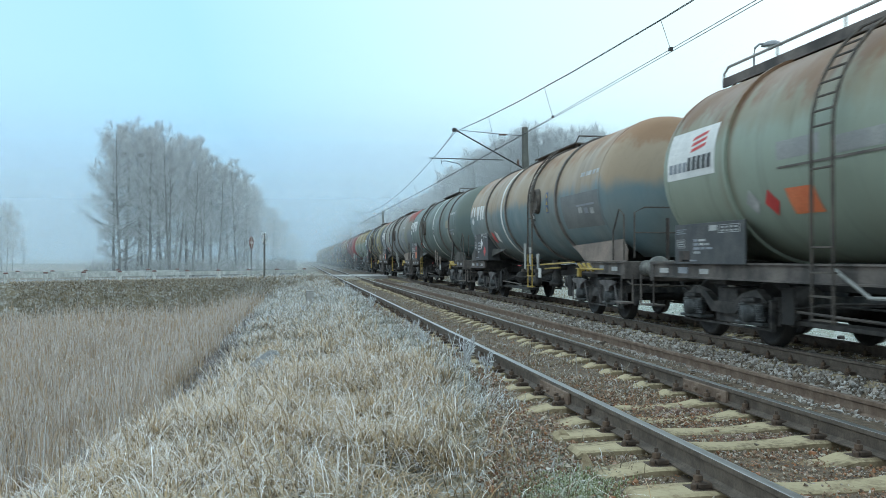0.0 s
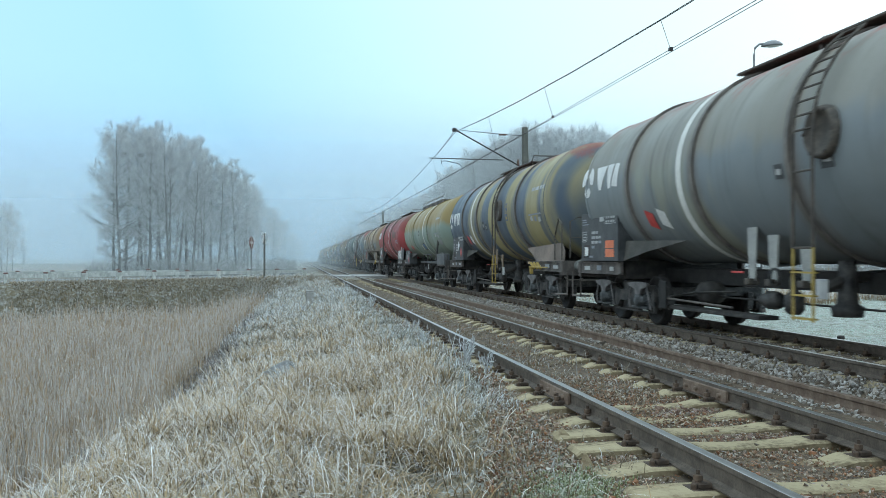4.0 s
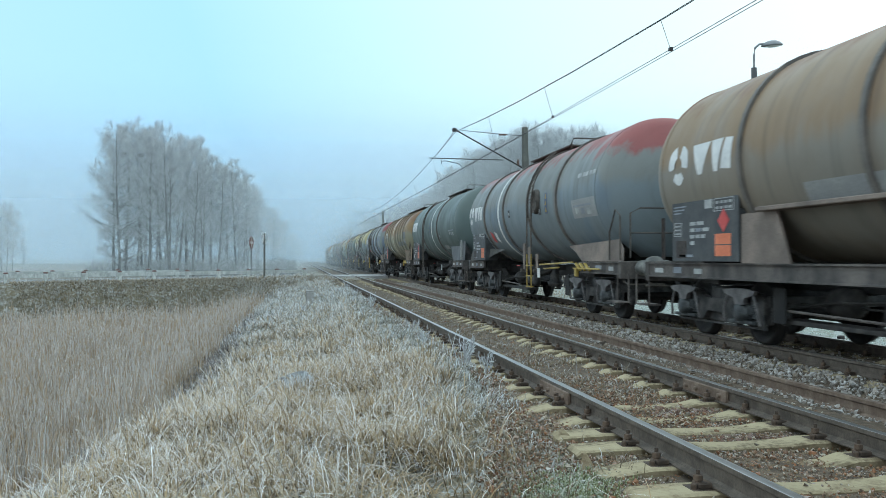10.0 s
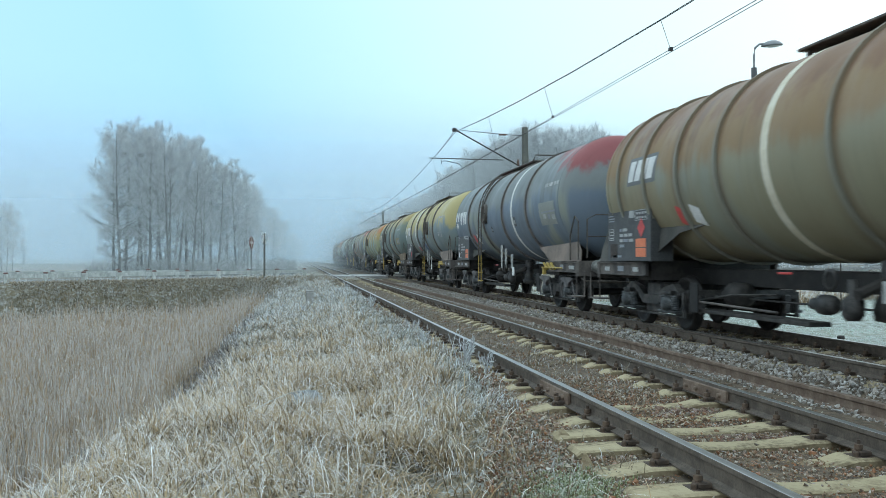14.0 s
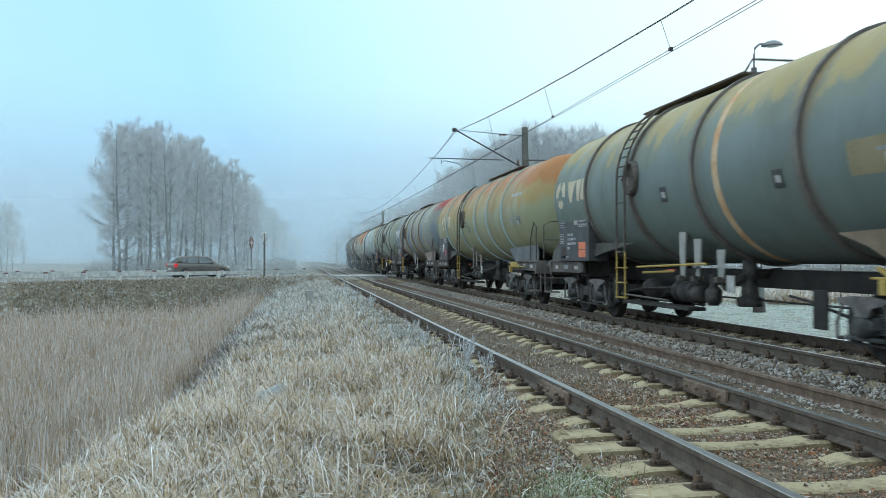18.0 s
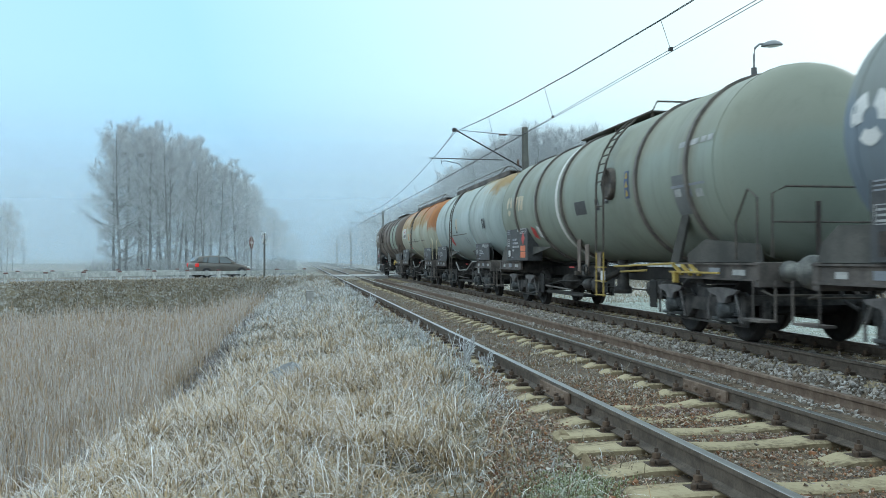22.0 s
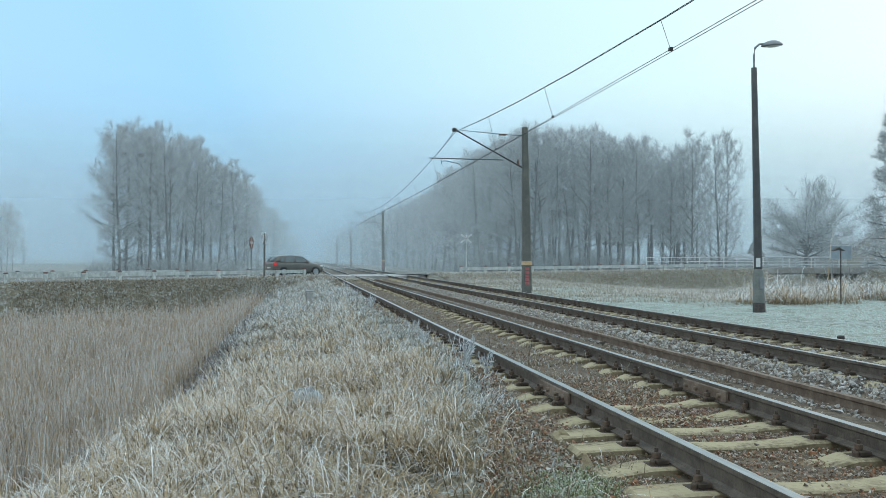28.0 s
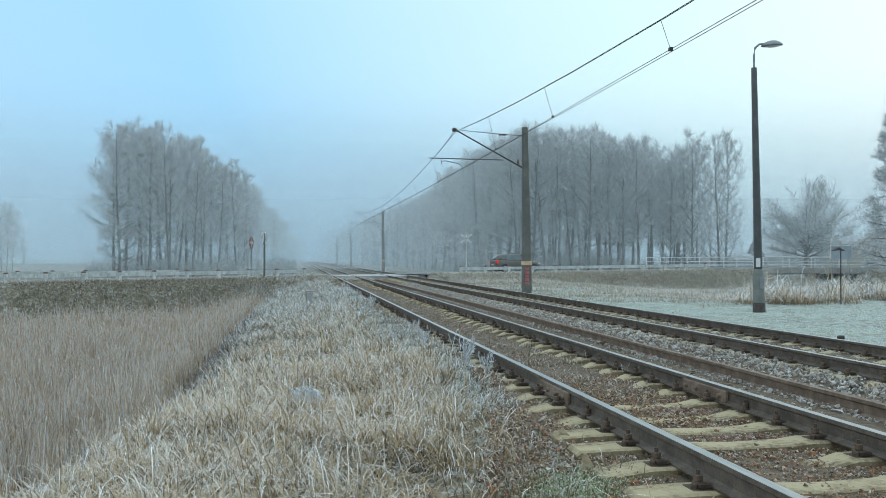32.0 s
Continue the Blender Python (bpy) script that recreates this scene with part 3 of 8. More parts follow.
    plate(bm, [(-0.46, 0.17), (-0.16, 0.20), (0.16, 0.20), (0.46, 0.17), (0.40, 0.12), (0.16, 0.07), (0.10, -0.03), (-0.10, -0.03), (-0.16, 0.07), (-0.40, 0.12)], 0.05, Matrix.Translation((-0.13, 0, 0)))
    box(bm, -0.08, 0.0, -0.06, 0.06, -0.10, 0.14, 0.01)
    for q in (-1, 1):
        tube(bm, [(-0.10, q * 0.34, 0.15), (-0.10, q * 0.47, -0.12), (-0.08, q * 0.49, -0.30)], 0.022, 5)
    g["guard"] = mesh_of("axle_guard", bm, M_GUARD)
    bm = bmesh.new()
    box(bm, -0.10, 0.12, -0.17, 0.17, 0.02, 0.08, 0.01)
    box(bm, -0.05, 0.05, -0.30, 0.30, -0.05, 0.02, 0.01)
    g["guard2"] = mesh_of("axle_guard", bm, M_BOGIE)
    g["shoe"] = mesh_of("brake_block", box(bmesh.new(), -0.06, 0.06, -0.03, 0.03, -0.16, 0.16, 0.02), M_BOGIE)
    # hanging step and hand grip of a wagon's corner
    bm = bmesh.new()
    tube(bm, [(0, 0, 0.95), (0, 0, 0.42), (0, 0.55, 0.42), (0, 0.55, 0.95)], 0.018, 5)
    box(bm, -0.02, 0.22, 0.0, 0.55, 0.40, 0.43)
    g["step"] = mesh_of("step", bm, M_SOLE)
    bm = bmesh.new()
    lathe(bm, [(-0.48, 0), (-0.48, 0.10), (-0.42, 0.185), (0.42, 0.185), (0.48, 0.10), (0.48, 0)], 16, "y")
    g["air_tank"] = mesh_of("air_reservoir", bm, M_UNDER)
    bm = bmesh.new()
    tube(bm, [(0, 0, 0), (0, -0.16, -0.02), (0, -0.24, 0.03)], 0.035, 6)
    tube(bm, [(0.05, -0.18, 0), (0.05, -0.38, -0.14), (-0.05, -0.38, -0.14), (-0.05, -0.18, 0)], 0.016, 5)
    g["coupling"] = mesh_of("coupling", bm, M_IRON)
    return g


GEAR = make_running_gear()
HOOPS = {}
WAGONS, WHEELSETS = [], []


def hoop(kind, R, w, out, mat, a0=0, a1=360):
    key = (kind, R, w, mat.name, a0, a1)
    if key not in HOOPS:
        HOOPS[key] = hoop_mesh(kind, R, w, out, mat, a0, a1)
    return HOOPS[key]


def emblem(w, y, R, mat, z0=2.50, h=0.46):
    """A trefoil mark and a run of plain blocks; y is the end nearest the wagon's far end."""
    k = h / 0.46
    for a in (270, 150, 30):
        # each leaf is a bent wedge round the mark's middle
        bm = bmesh.new()
        prev = None
        for j in range(7):
            b = radians(a - 42 + 14 * j)
            lo, hi = 0.13 * k, (0.31 if a == 270 else 0.36) * k * (1.0 - 0.10 * abs(j - 3) / 3)
            cur = [bm.verts.new((side_x(z0 + 0.20 * k + r * math.sin(b), R, 0.007), y - 0.32 * k - r * math.cos(b), z0 + 0.20 * k + r * math.sin(b))) for r in (lo, hi)]
            if prev:
                bm.faces.new((prev[0], prev[1], cur[1], cur[0]))
            prev = cur
        bmesh.ops.recalc_face_normals(bm, faces=bm.faces[:])
        part("emblem", bm, mat, w)
    shapes = ([(0.98, 0), (1.12, 0), (1.36, 1), (0.80, 1)], [(1.48, 0), (1.60, 0), (1.74, 1), (1.40, 1)], [(1.68, 0.06), (1.98, 0.0), (2.02, 0.94), (1.80, 1)])
    for q in shapes:
        part("emblem", flank_quad(bmesh.new(), [(y - a * k, z0 + b * h) for a, b in q], R), mat, w)


def block_emblem(w, y, R, mat, z0=2.66, h=0.43, back=None, wide=1.0):
    if back:
        bm = flank_quad(bmesh.new(), [(y + 0.08, z0 - 0.07), (y - 1.62 * wide, z0 - 0.07), (y - 1.72 * wide, z0 + h + 0.06), (y - 0.02, z0 + h + 0.06)], R, 0.003)
        part("emblem_ground", bm, back, w)
    for a, n, lean in ((0.0, 0.34, 0.08), (0.38, 0.36, 0.14), (0.78, 0.28, 0.10), (1.08, 0.40, 0.10)):
        a, n = a * wide, n * wide
        part("emblem", flank_quad(bmesh.new(), [(y - a, z0), (y - a - n + 0.03, z0), (y - a - n - lean, z0 + h), (y - a - lean, z0 + h)], R), mat, w)


def panel(w, y0, y1, z0, z1, x, rnd, orange=True, diamonds=True):
    """The black marking panel with plain bars for its lettering; the far end is y1."""
    bm = box(bmesh.new(), x, x + 0.03, y0, y1, z0, z1, 0.006)
    p = part("marking_panel", bm, M_PANEL, w, "black lettered marking panel")
    px = x - 0.004

    def bar(a0, a1, b0, b1, mat, name="lettering"):
        bm = box(bmesh.new(), px, px + 0.006, y0 + (y1 - y0) * a0, y0 + (y1 - y0) * a1, z0 + (z1 - z0) * b0, z0 + (z1 - z0) * b1)
        return part(name, bm, mat, p)

    def outline(a0, a1, b0, b1):
        for q in ((a0, a1, b0, b0 + 0.012), (a0, a1, b1 - 0.012, b1), (a0, a0 + 0.006, b0, b1), (a1 - 0.006, a1, b0, b1)):
            bar(*q, M_MARK, "box_line")
    # small print along the far edge, then the stack of figures
    for r in range(3):
        bar(0.97 - rnd.uniform(0.10, 0.20), 0.97, 0.86 - 0.05 * r, 0.88 - 0.05 * r, M_SIGNMARK)
    for r, n in enumerate((2, 3, 3, 1)):
        b, k = 0.56 - 0.10 * r, 0.70
        for c in range(n):
            ln = rnd.uniform(0.05, 0.11)
            bar(k - ln, k, b, b + 0.055, M_MARK if rnd.random() < 0.75 else M_SIGNMARK)
            k -= ln + 0.02
    outline(0.84, 0.965, 0.40, 0.62)
    for r in range(3):
        bar(0.86, 0.945, 0.43 + 0.06 * r, 0.455 + 0.06 * r, M_MARK)
    outline(0.06, 0.34, 0.74, 0.93)
    for r in range(2):
        for c in range(4):
            bar(0.09 + 0.06 * c, 0.125 + 0.06 * c, 0.77 + 0.08 * r, 0.81 + 0.08 * r, M_MARK)
    bar(0.36, 0.47, 0.80, 0.93, M_MARK, "stencil")
    bar(0.66, 0.88, 0.07, 0.11, M_SIGNMARK)
    # clip box for the paper, here and there with a sheet in it
    cb = bar(0.76, 0.93, 0.06, 0.33, M_IRON, "paper_clip_box")
    if rnd.random() < 0.6:
        bm = box(bmesh.new(), px - 0.006, px, y0 + (y1 - y0) * 0.80, y0 + (y1 - y0) * 0.89, z0 + (z1 - z0) * 0.11, z0 + (z1 - z0) * 0.29)
        part("paper", bm, M_LOGO, cb, "white paper label")
    if orange:
        bar(0.10, 0.32, 0.08, 0.24, M_ORANGE, "orange_plate")
        bar(0.10, 0.32, 0.255, 0.41, M_ORANGE, "orange_plate")
    if diamonds:
        for cy, cz, mat in ((0.44, 0.56, M_LOGO), (0.22, 0.30, M_HAZRED)) if not orange else ((0.20, 0.60, M_HAZRED),):
            bm = bmesh.new()
            c0, c1, q = y0 + (y1 - y0) * cy, z0 + (z1 - z0) * cz, 0.17
            plate(bm, [(c0 - q, c1), (c0, c1 - q), (c0 + q, c1), (c0, c1 + q)], 0.006, Matrix.Translation((px - 0.002, 0, 0)))
            part("hazard_diamond", bm, mat, p)


def diamond(w, y, z, R, mat, s=0.17):
    bm = bmesh.new()
    flank_quad(bm, [(y - s, z), (y, z - s), (y + s, z), (y, z + s)], R, 0.008, 4)
    part("hazard_diamond", bm, mat, w)


def ladder(w, y, R, low=0.55, yellow=True, wide=0.20):
    """Two stringers up the flank and over to the top walk."""
    xs = -(R + 0.13)
    arc = []
    for a in range(0, 58, 9):
        arc.append(((R + 0.13) * -math.cos(radians(a)), ZC + (R + 0.13) * math.sin(radians(a))))
    bm = bmesh.new()
    path = [(xs, 1.35)] + arc
    for s in (-wide, wide):
        tube(bm, [(x, y + s, z) for x, z in path], 0.022, 5)
    n = 11
    for k in range(n):
        f = k / (n - 1) * (len(path) - 1)
        i = min(int(f), len(path) - 2)
        p = Vector(path[i]).lerp(Vector(path[i + 1]), f - i)
        tube(bm, [(p.x, y - wide, p.y), (p.x, y + wide, p.y)], 0.014, 5)
    lad = part("ladder", bm, M_LADDER, w)
    bm = bmesh.new()
    for s in (-wide, wide):
        tube(bm, [(xs, y + s, 1.35), (xs, y + s, low)], 0.017, 5)
    for k in range(3):
        z = low + 0.02 + k * (1.30 - low) / 3
        box(bm, xs - 0.03, xs + 0.06, y - wide, y + wide, z, z + 0.02)
    part("ladder_foot", bm, M_YELLOW if yellow else M_LADDER, lad, "yellow lower rungs" if yellow else "")


def top_walk(w, y0, y1, R, rail=False, x0=-0.42, x1=0.42):
    z = ZC + R + 0.06
    bm = box(bmesh.new(), x0, x1, y0, y1, z, z + 0.04, 0.01)
    if rail:
        box(bm, x0 - 0.03, x0, y0, y1, z - 0.10, z + 0.05)
    cw = part("catwalk", bm, M_SOLE if rail else M_LADDER, w, "grey channel walkway on top" if rail else "dark grating walkway on top")
    for k in range(max(2, int((y1 - y0) / 1.4))):
        yy = y0 + 0.15 + (y1 - y0 - 0.3) * k / (max(2, int((y1 - y0) / 1.4)) - 1)
        for xx in (x0 + 0.1, x1 - 0.1):
            zb = ZC + math.sqrt(max(0, R * R - xx * xx)) - 0.02
            bm = box(bmesh.new(), xx - 0.03, xx + 0.03, yy - 0.03, yy + 0.03, zb, z)
            part("bracket", bm, M_LADDER, cw)
    if rail:
        bm = tube(bmesh.new(), [(x0, y0, z + 0.03), (x0, y0, z + 0.13), (x0, y0 + 0.15, z + 0.22), (x0, y1 - 0.15, z + 0.22), (x0, y1, z + 0.13), (x0, y1, z + 0.03)], 0.022, 6)
        part("handrail", bm, M_PALE, cw)
        for k in range(1, 5):
            yy = y0 + (y1 - y0) * k / 5
            part("stanchion", tube(bmesh.new(), [(x0, yy, z + 0.04), (x0, yy, z + 0.22)], 0.015, 5), M_PALE, cw)
    else:
        bm = tube(bmesh.new(), [(x0, y0 - 0.05, z), (x0, y0 - 0.30, z + 0.16), (x1, y0 - 0.30, z + 0.16), (x1, y0 - 0.05, z)], 0.02, 5)
        part("handrail", bm, M_LADDER, cw)
    yc = (y0 + y1) / 2
    bm = lathe(bmesh.new(), [(ZC + R - 0.06, 0.0), (ZC + R - 0.06, 0.30), (z + 0.02, 0.30), (z + 0.06, 0.34), (z + 0.10, 0.30), (z + 0.12, 0)], 16, "z", (0, yc, 0))
    part("dome_hatch", bm, M_LADDER, w)


def bogie(w, yc, kind):
    b = share("bogie", GEAR["bolster"], w, pose(0, yc, 0))
    for sx in (-1, 1):
        share("side_frame", GEAR["side_frame2" if kind == "coil" else "side_frame"], b, pose(sx * 1.0, 0, 0))
        for sy in (-0.9, 0.9):
            share("axle_box", GEAR["axle_box"], b, pose(sx * 1.06, sy, 0.46, 0, 0, 0 if sx < 0 else 180))
            share("axle_guard", GEAR["guard2" if kind == "coil" else "guard"], b, pose(sx * 1.06, sy, 0.60, 0, 0, 0 if sx < 0 else 180))
            share("spring_seat", GEAR["seat"], b, pose(sx * 1.04, sy, 0.30))
            for ds in (-0.22, 0.22):
                share("spring", GEAR["spring"], b, pose(sx * (1.08 if kind == "coil" else 1.02), sy + ds, 0.36 if kind == "coil" else 0.38))
            for ds in (-0.52, 0.52):
                share("brake_block", GEAR["shoe"], b, pose(sx * 0.76, sy + ds, 0.46))
    for sy in (-0.9, 0.9):
        WHEELSETS.append((share("wheelset", GEAR["wheelset"], w, pose(0, yc + sy, 0.46)), yc + sy))


def underframe(w, L, kind, rnd, coil=False, full=False, saddle=None, tank_at=None, slim=False):
    HL = L / 2
    part("centre_sill", box(bmesh.new(), -0.34, 0.34, -HL + 0.62, HL - 0.62, 0.78, 1.05, 0.01), M_SILL, w)
    dusty = saddle or (M_SADDLE if kind == "std" else M_UNDER)
    for s in (-1, 1):
        e, d = s * HL, -s
        bm = box(bmesh.new(), -1.30, 1.30, min(s * (HL - 0.74), s * (HL - 0.60)), max(s * (HL - 0.74), s * (HL - 0.60)), 0.84, 1.18, 0.01)
        part("headstock", bm, M_SOLE, w)
        part("bolster_beam", box(bmesh.new(), -1.15, 1.15, s * (HL - 2.75) - 0.25, s * (HL - 2.75) + 0.25, 0.84, 1.2, 0.01), M_UNDER, w)
        tip = 5.75 if s > 0 else (4.60 if kind == "long" else 4.05)
        top = 1.84 if kind == "long" else 1.55
        for sx in (-1, 1):
            a, b = sorted((s * (HL - 0.62), 0.0 if full else s * (HL - 3.05)))
            part("solebar", box(bmesh.new(), sx * 1.25 - 0.03, sx * 1.25 + 0.03, a, b, 0.93, 1.15, 0.008), M_SOLE, w)
            for zz in (0.93, 1.15):
                part("solebar_flange", box(bmesh.new(), sx * 1.27 - 0.05, sx * 1.27 + 0.05, a, b, zz - 0.012, zz + 0.012), M_SOLE, w)
            share("buffer", GEAR["buffer"], w, pose(sx * 0.875, s * (HL - 0.60), 1.05, 0, 0, 0 if s > 0 else 180))
            # saddle sheet flaring from the frame up under the tank
            if slim and s < 0:
                # slanted strut under the ring and a small saddle block
                yr = e + d * 2.75
                part("saddle", plate(bmesh.new(), [(yr + 0.30, 1.17), (yr + 0.62, 1.17), (yr + 0.12, 2.02), (yr - 0.16, 2.10)], 0.05, Matrix.Translation((sx * 1.30, 0, 0))), M_SADDLEDARK, w, "slanted saddle strut under the ring")
                part("saddle_block", plate(bmesh.new(), [(e + d * 0.66, 1.17), (e + d * 0.72, 1.42), (e + d * 2.3, 1.52), (e + d * 2.9, 1.30), (e + d * 2.9, 1.17)], 0.03, Matrix.Translation((sx * 1.22, 0, 0))), M_SADDLEDARK, w)
            elif not full:
                o = [(e + d * 0.62, 1.17), (e + d * 0.66, 1.40), (e + d * 0.95, top + 0.06), (e + d * tip, top - 0.03), (e + d * (0.45 * tip + 1.66), top - 0.19), (e + d * 3.02, 1.17)]
                bm = plate(bmesh.new(), o, 0.02, Matrix.Translation((sx * 1.235 - 0.01, 0, 0)))
                for v in bm.verts:
                    v.co.x *= 1.0 - 0.10 * max(0.0, v.co.z - 1.17)
                part("saddle", bm, dusty if s < 0 else M_SADDLEDARK, w, "flared dusty saddle sheet under the tank")
                part("saddle_end", placed(plate(bmesh.new(), [(-1.15, 1.16), (1.15, 1.16), (1.15, top), (0.75, 1.26), (-0.75, 1.26), (-1.15, top)], 0.02), pose(0, e + d * 0.98, 0, 0, 0, -90)), M_UNDER, w)
            share("step", GEAR["step"], w, pose(sx * 1.30, s * (HL - 0.75), 0, 0, 0, 0 if sx * s < 0 else 180) if sx < 0 else pose(sx * 1.30, s * (HL - 0.75), 0, 0, 0, 180))
        for k in range(3):
            yy, q = s * (HL - 1.15 - 0.72 * k), rnd.uniform(0.10, 0.19)
            part("label_plate", box(bmesh.new(), -1.290, -1.279, yy - q, yy + q, 0.99, 1.07 + 0.02 * (k % 2)), M_MARK if k != 1 else M_SIGNMARK, w)
        part("air_hose", tube(bmesh.new(), [(-0.30, s * (HL - 0.62), 0.98), (-0.30, s * (HL - 0.40), 0.92), (-0.28, s * (HL - 0.24), 0.66), (-0.20, s * (HL - 0.08), 0.56)], 0.028, 6), M_TRIMBLACK, w)
        part("cock_handle", box(bmesh.new(), -0.36, -0.24, s * (HL - 0.52) - 0.02, s * (HL - 0.52) + 0.02, 0.98, 1.03, 0.006), M_HAZRED, w, "red air cock")
        part("brake_rod", tube(bmesh.new(), [(-0.95, s * (HL - 4.05), 0.50), (-0.80, s * (HL - 5.2), 0.66), (-0.55, s * (HL - 6.1), 0.70)], 0.022, 5), M_UNDER, w)
        part("uncoupling_bar", tube(bmesh.new(), [(-1.22, s * (HL - 0.66), 0.80), (-1.22, s * (HL - 0.42), 0.74), (-0.5, s * (HL - 0.40), 0.74)], 0.016, 5), M_LADDER, w)
        share("coupling", GEAR["coupling"], w, pose(0, s * (HL - 0.6), 1.05, 0, 0, 180 if s > 0 else 0))
        bogie(w, s * (HL - 2.75), "coil" if coil or kind == "slov" else "std")
        # end plate of the brake gear beside the bogie
        part("gear_plate", box(bmesh.new(), -1.10, -1.07, s * (HL - 4.55) - 0.15, s * (HL - 4.55) + 0.15, 0.36, 0.84, 0.01), M_SILL, w)
    # brake gear slung between the bogies
    part("trough", box(bmesh.new(), -1.02, -0.70, HL - 7.6, HL - 4.5, 0.36, 0.42, 0.01), M_UNDER, w)
    part("pipe_rail", tube(bmesh.new(), [(-1.04, HL - 6.9, 0.50), (-1.04, HL - 4.6, 0.54)], 0.02, 6), M_SOLE, w)
    ra = tank_at if tank_at is not None else -HL * 0.17
    share("air_reservoir", GEAR["air_tank"], w, pose(-0.66, ra, 0.66))
    for q in (-0.26, 0.26):
        part("reservoir_strap", lathe(bmesh.new(), [(-0.03, 0.186), (-0.03, 0.198), (0.03, 0.198), (0.03, 0.186)], 16, "y", (-0.66, ra + q, 0.66)), M_BOGIE, w)
    part("brake_beam", tube(bmesh.new(), [(-0.5, -HL + 3.9, 0.60), (-0.5, HL - 3.9, 0.60)], 0.016, 6), M_UNDER, w)
    part("brake_valve", lathe(bmesh.new(), [(-0.18, 0), (-0.18, 0.09), (-0.08, 0.125), (0.10, 0.125), (0.16, 0.07), (0.30, 0.07), (0.30, 0)], 12, "y", (-1.0, HL - 7.95, 0.66)), M_BOGIE, w)
    part("distributor", lathe(bmesh.new(), [(0.50, 0), (0.50, 0.08), (0.56, 0.125), (0.74, 0.125), (0.80, 0.06), (0.98, 0.06), (0.98, 0)], 12, "z", (-1.0, HL - 8.45, 0)), M_BOGIE, w)
    part("brake_cylinder", lathe(bmesh.new(), [(-0.32, 0), (-0.32, 0.10), (-0.26, 0.19), (0.10, 0.19), (0.16, 0.08), (0.42, 0.05), (0.42, 0)], 12, "y", (-0.55, HL * 0.36, 0.66)), M_UNDER, w)
    part("valve_wheel", lathe(bmesh.new(), [(-0.015, 0.10), (-0.015, 0.13), (0.015, 0.13), (0.015, 0.10)], 14, "x", (-1.22, HL - 8.35, 0.98)), M_BOGIE, w)
    part("valve_lever", box(bmesh.new(), -1.24, -1.21, HL - 7.55, HL - 7.25, 1.02, 1.05, 0.006), M_HAZRED, w, "red brake lever")
    part("data_plate", box(bmesh.new(), -1.20, -1.18, HL - 9.45, HL - 9.22, 0.74, 0.98, 0.006), M_LOGO if rnd.random() < 0.5 else M_MARK, w, "small white data plate")
    part("outlet_valve", lathe(bmesh.new(), [(0.50, 0), (0.50, 0.18), (0.62, 0.20), (0.66, 0.13), (0.95, 0.11), (1.2, 0.11), (1.2, 0)], 12, "z", (-0.62, -0.9, 0)), M_BOGIE, w)
    part("outlet_pipe", tube(bmesh.new(), [(-0.1, -0.9, 1.02), (-0.62, -0.9, 0.98), (-1.05, -0.9, 0.80)], 0.07, 8), M_UNDER, w)


def tank_brackets(w, HL, mat):
    """Three tapered hangers that carry the gear under the tank."""
    for a, zt in ((7.62, 1.66), (8.16, 1.54), (8.92, 1.36)):
        y = HL - a
        o = [(y - 0.13, zt), (y + 0.13, zt), (y + 0.075, 0.92), (y - 0.075, 0.92)]
        part("hanger", plate(bmesh.new(), o, 0.02, Matrix.Translation((-1.13, 0, 0))), mat, w, "tapered steel hanger")
        part("hanger_foot", box(bmesh.new(), -1.22, -1.05, y - 0.06, y + 0.06, 0.86, 0.95, 0.01), M_LADDER, w)


def corner_rails(w, L, mat, s=-1):
    """Hand grips at the end of a wagon: a bent grip at each corner and the platform rail between."""
    HL = L / 2
    e = s * (HL - 0.62)
    if mat == M_PALE:
        # plain upright hoops, no platform
        for sx in (-1, 1):
            part("corner_grip", tube(bmesh.new(), [(sx * 1.28, e - s * q, z) for q, z in ((0.30, 1.2), (0.30, 1.82), (0.37, 1.93), (0.47, 1.93), (0.54, 1.82), (0.54, 1.2))], 0.022, 6), mat, w)
        return
    for sx in (-1, 1):
        part("corner_grip", tube(bmesh.new(), [(sx * 1.28, e - s * 0.05, 1.2), (sx * 1.28, e - s * 0.05, 2.05), (sx * 1.28, e - s * 0.30, 2.18), (sx * 1.28, e - s * 0.62, 1.75), (sx * 1.28, e - s * 0.62, 1.2)], 0.017, 6), mat, w)
    part("platform_rail", tube(bmesh.new(), [(-1.1, e + s * 0.02, 1.24), (-1.1, e + s * 0.02, 2.1), (-0.9, e + s * 0.02, 2.2), (0.9, e + s * 0.02, 2.2), (1.1, e + s * 0.02, 2.1), (1.1, e + s * 0.02, 1.24)], 0.017, 6), mat, w)
    part("platform_rail", tube(bmesh.new(), [(-1.1, e + s * 0.02, 1.72), (1.1, e + s * 0.02, 1.72)], 0.015, 6), mat, w)
    part("brake_column", tube(bmesh.new(), [(-0.45, e + s * 0.06, 1.2), (-0.45, e + s * 0.06, 2.0)], 0.035, 6), M_IRON, w)


def bow_rail(w, H):
    """Long low arch that carries the walkway's rail down to the tank's end."""
    pts = [(-0.45, -H + 2.9 - 0.24 * k, 4.12 + 0.26 * math.sin(math.pi * (0.08 + 0.84 * k / 10)) - 0.012 * k) for k in range(11)]
    part("bow_rail", tube(bmesh.new(), pts + [(-0.45, -H + 0.46, 3.70)], 0.02, 6), M_LADDER, w)


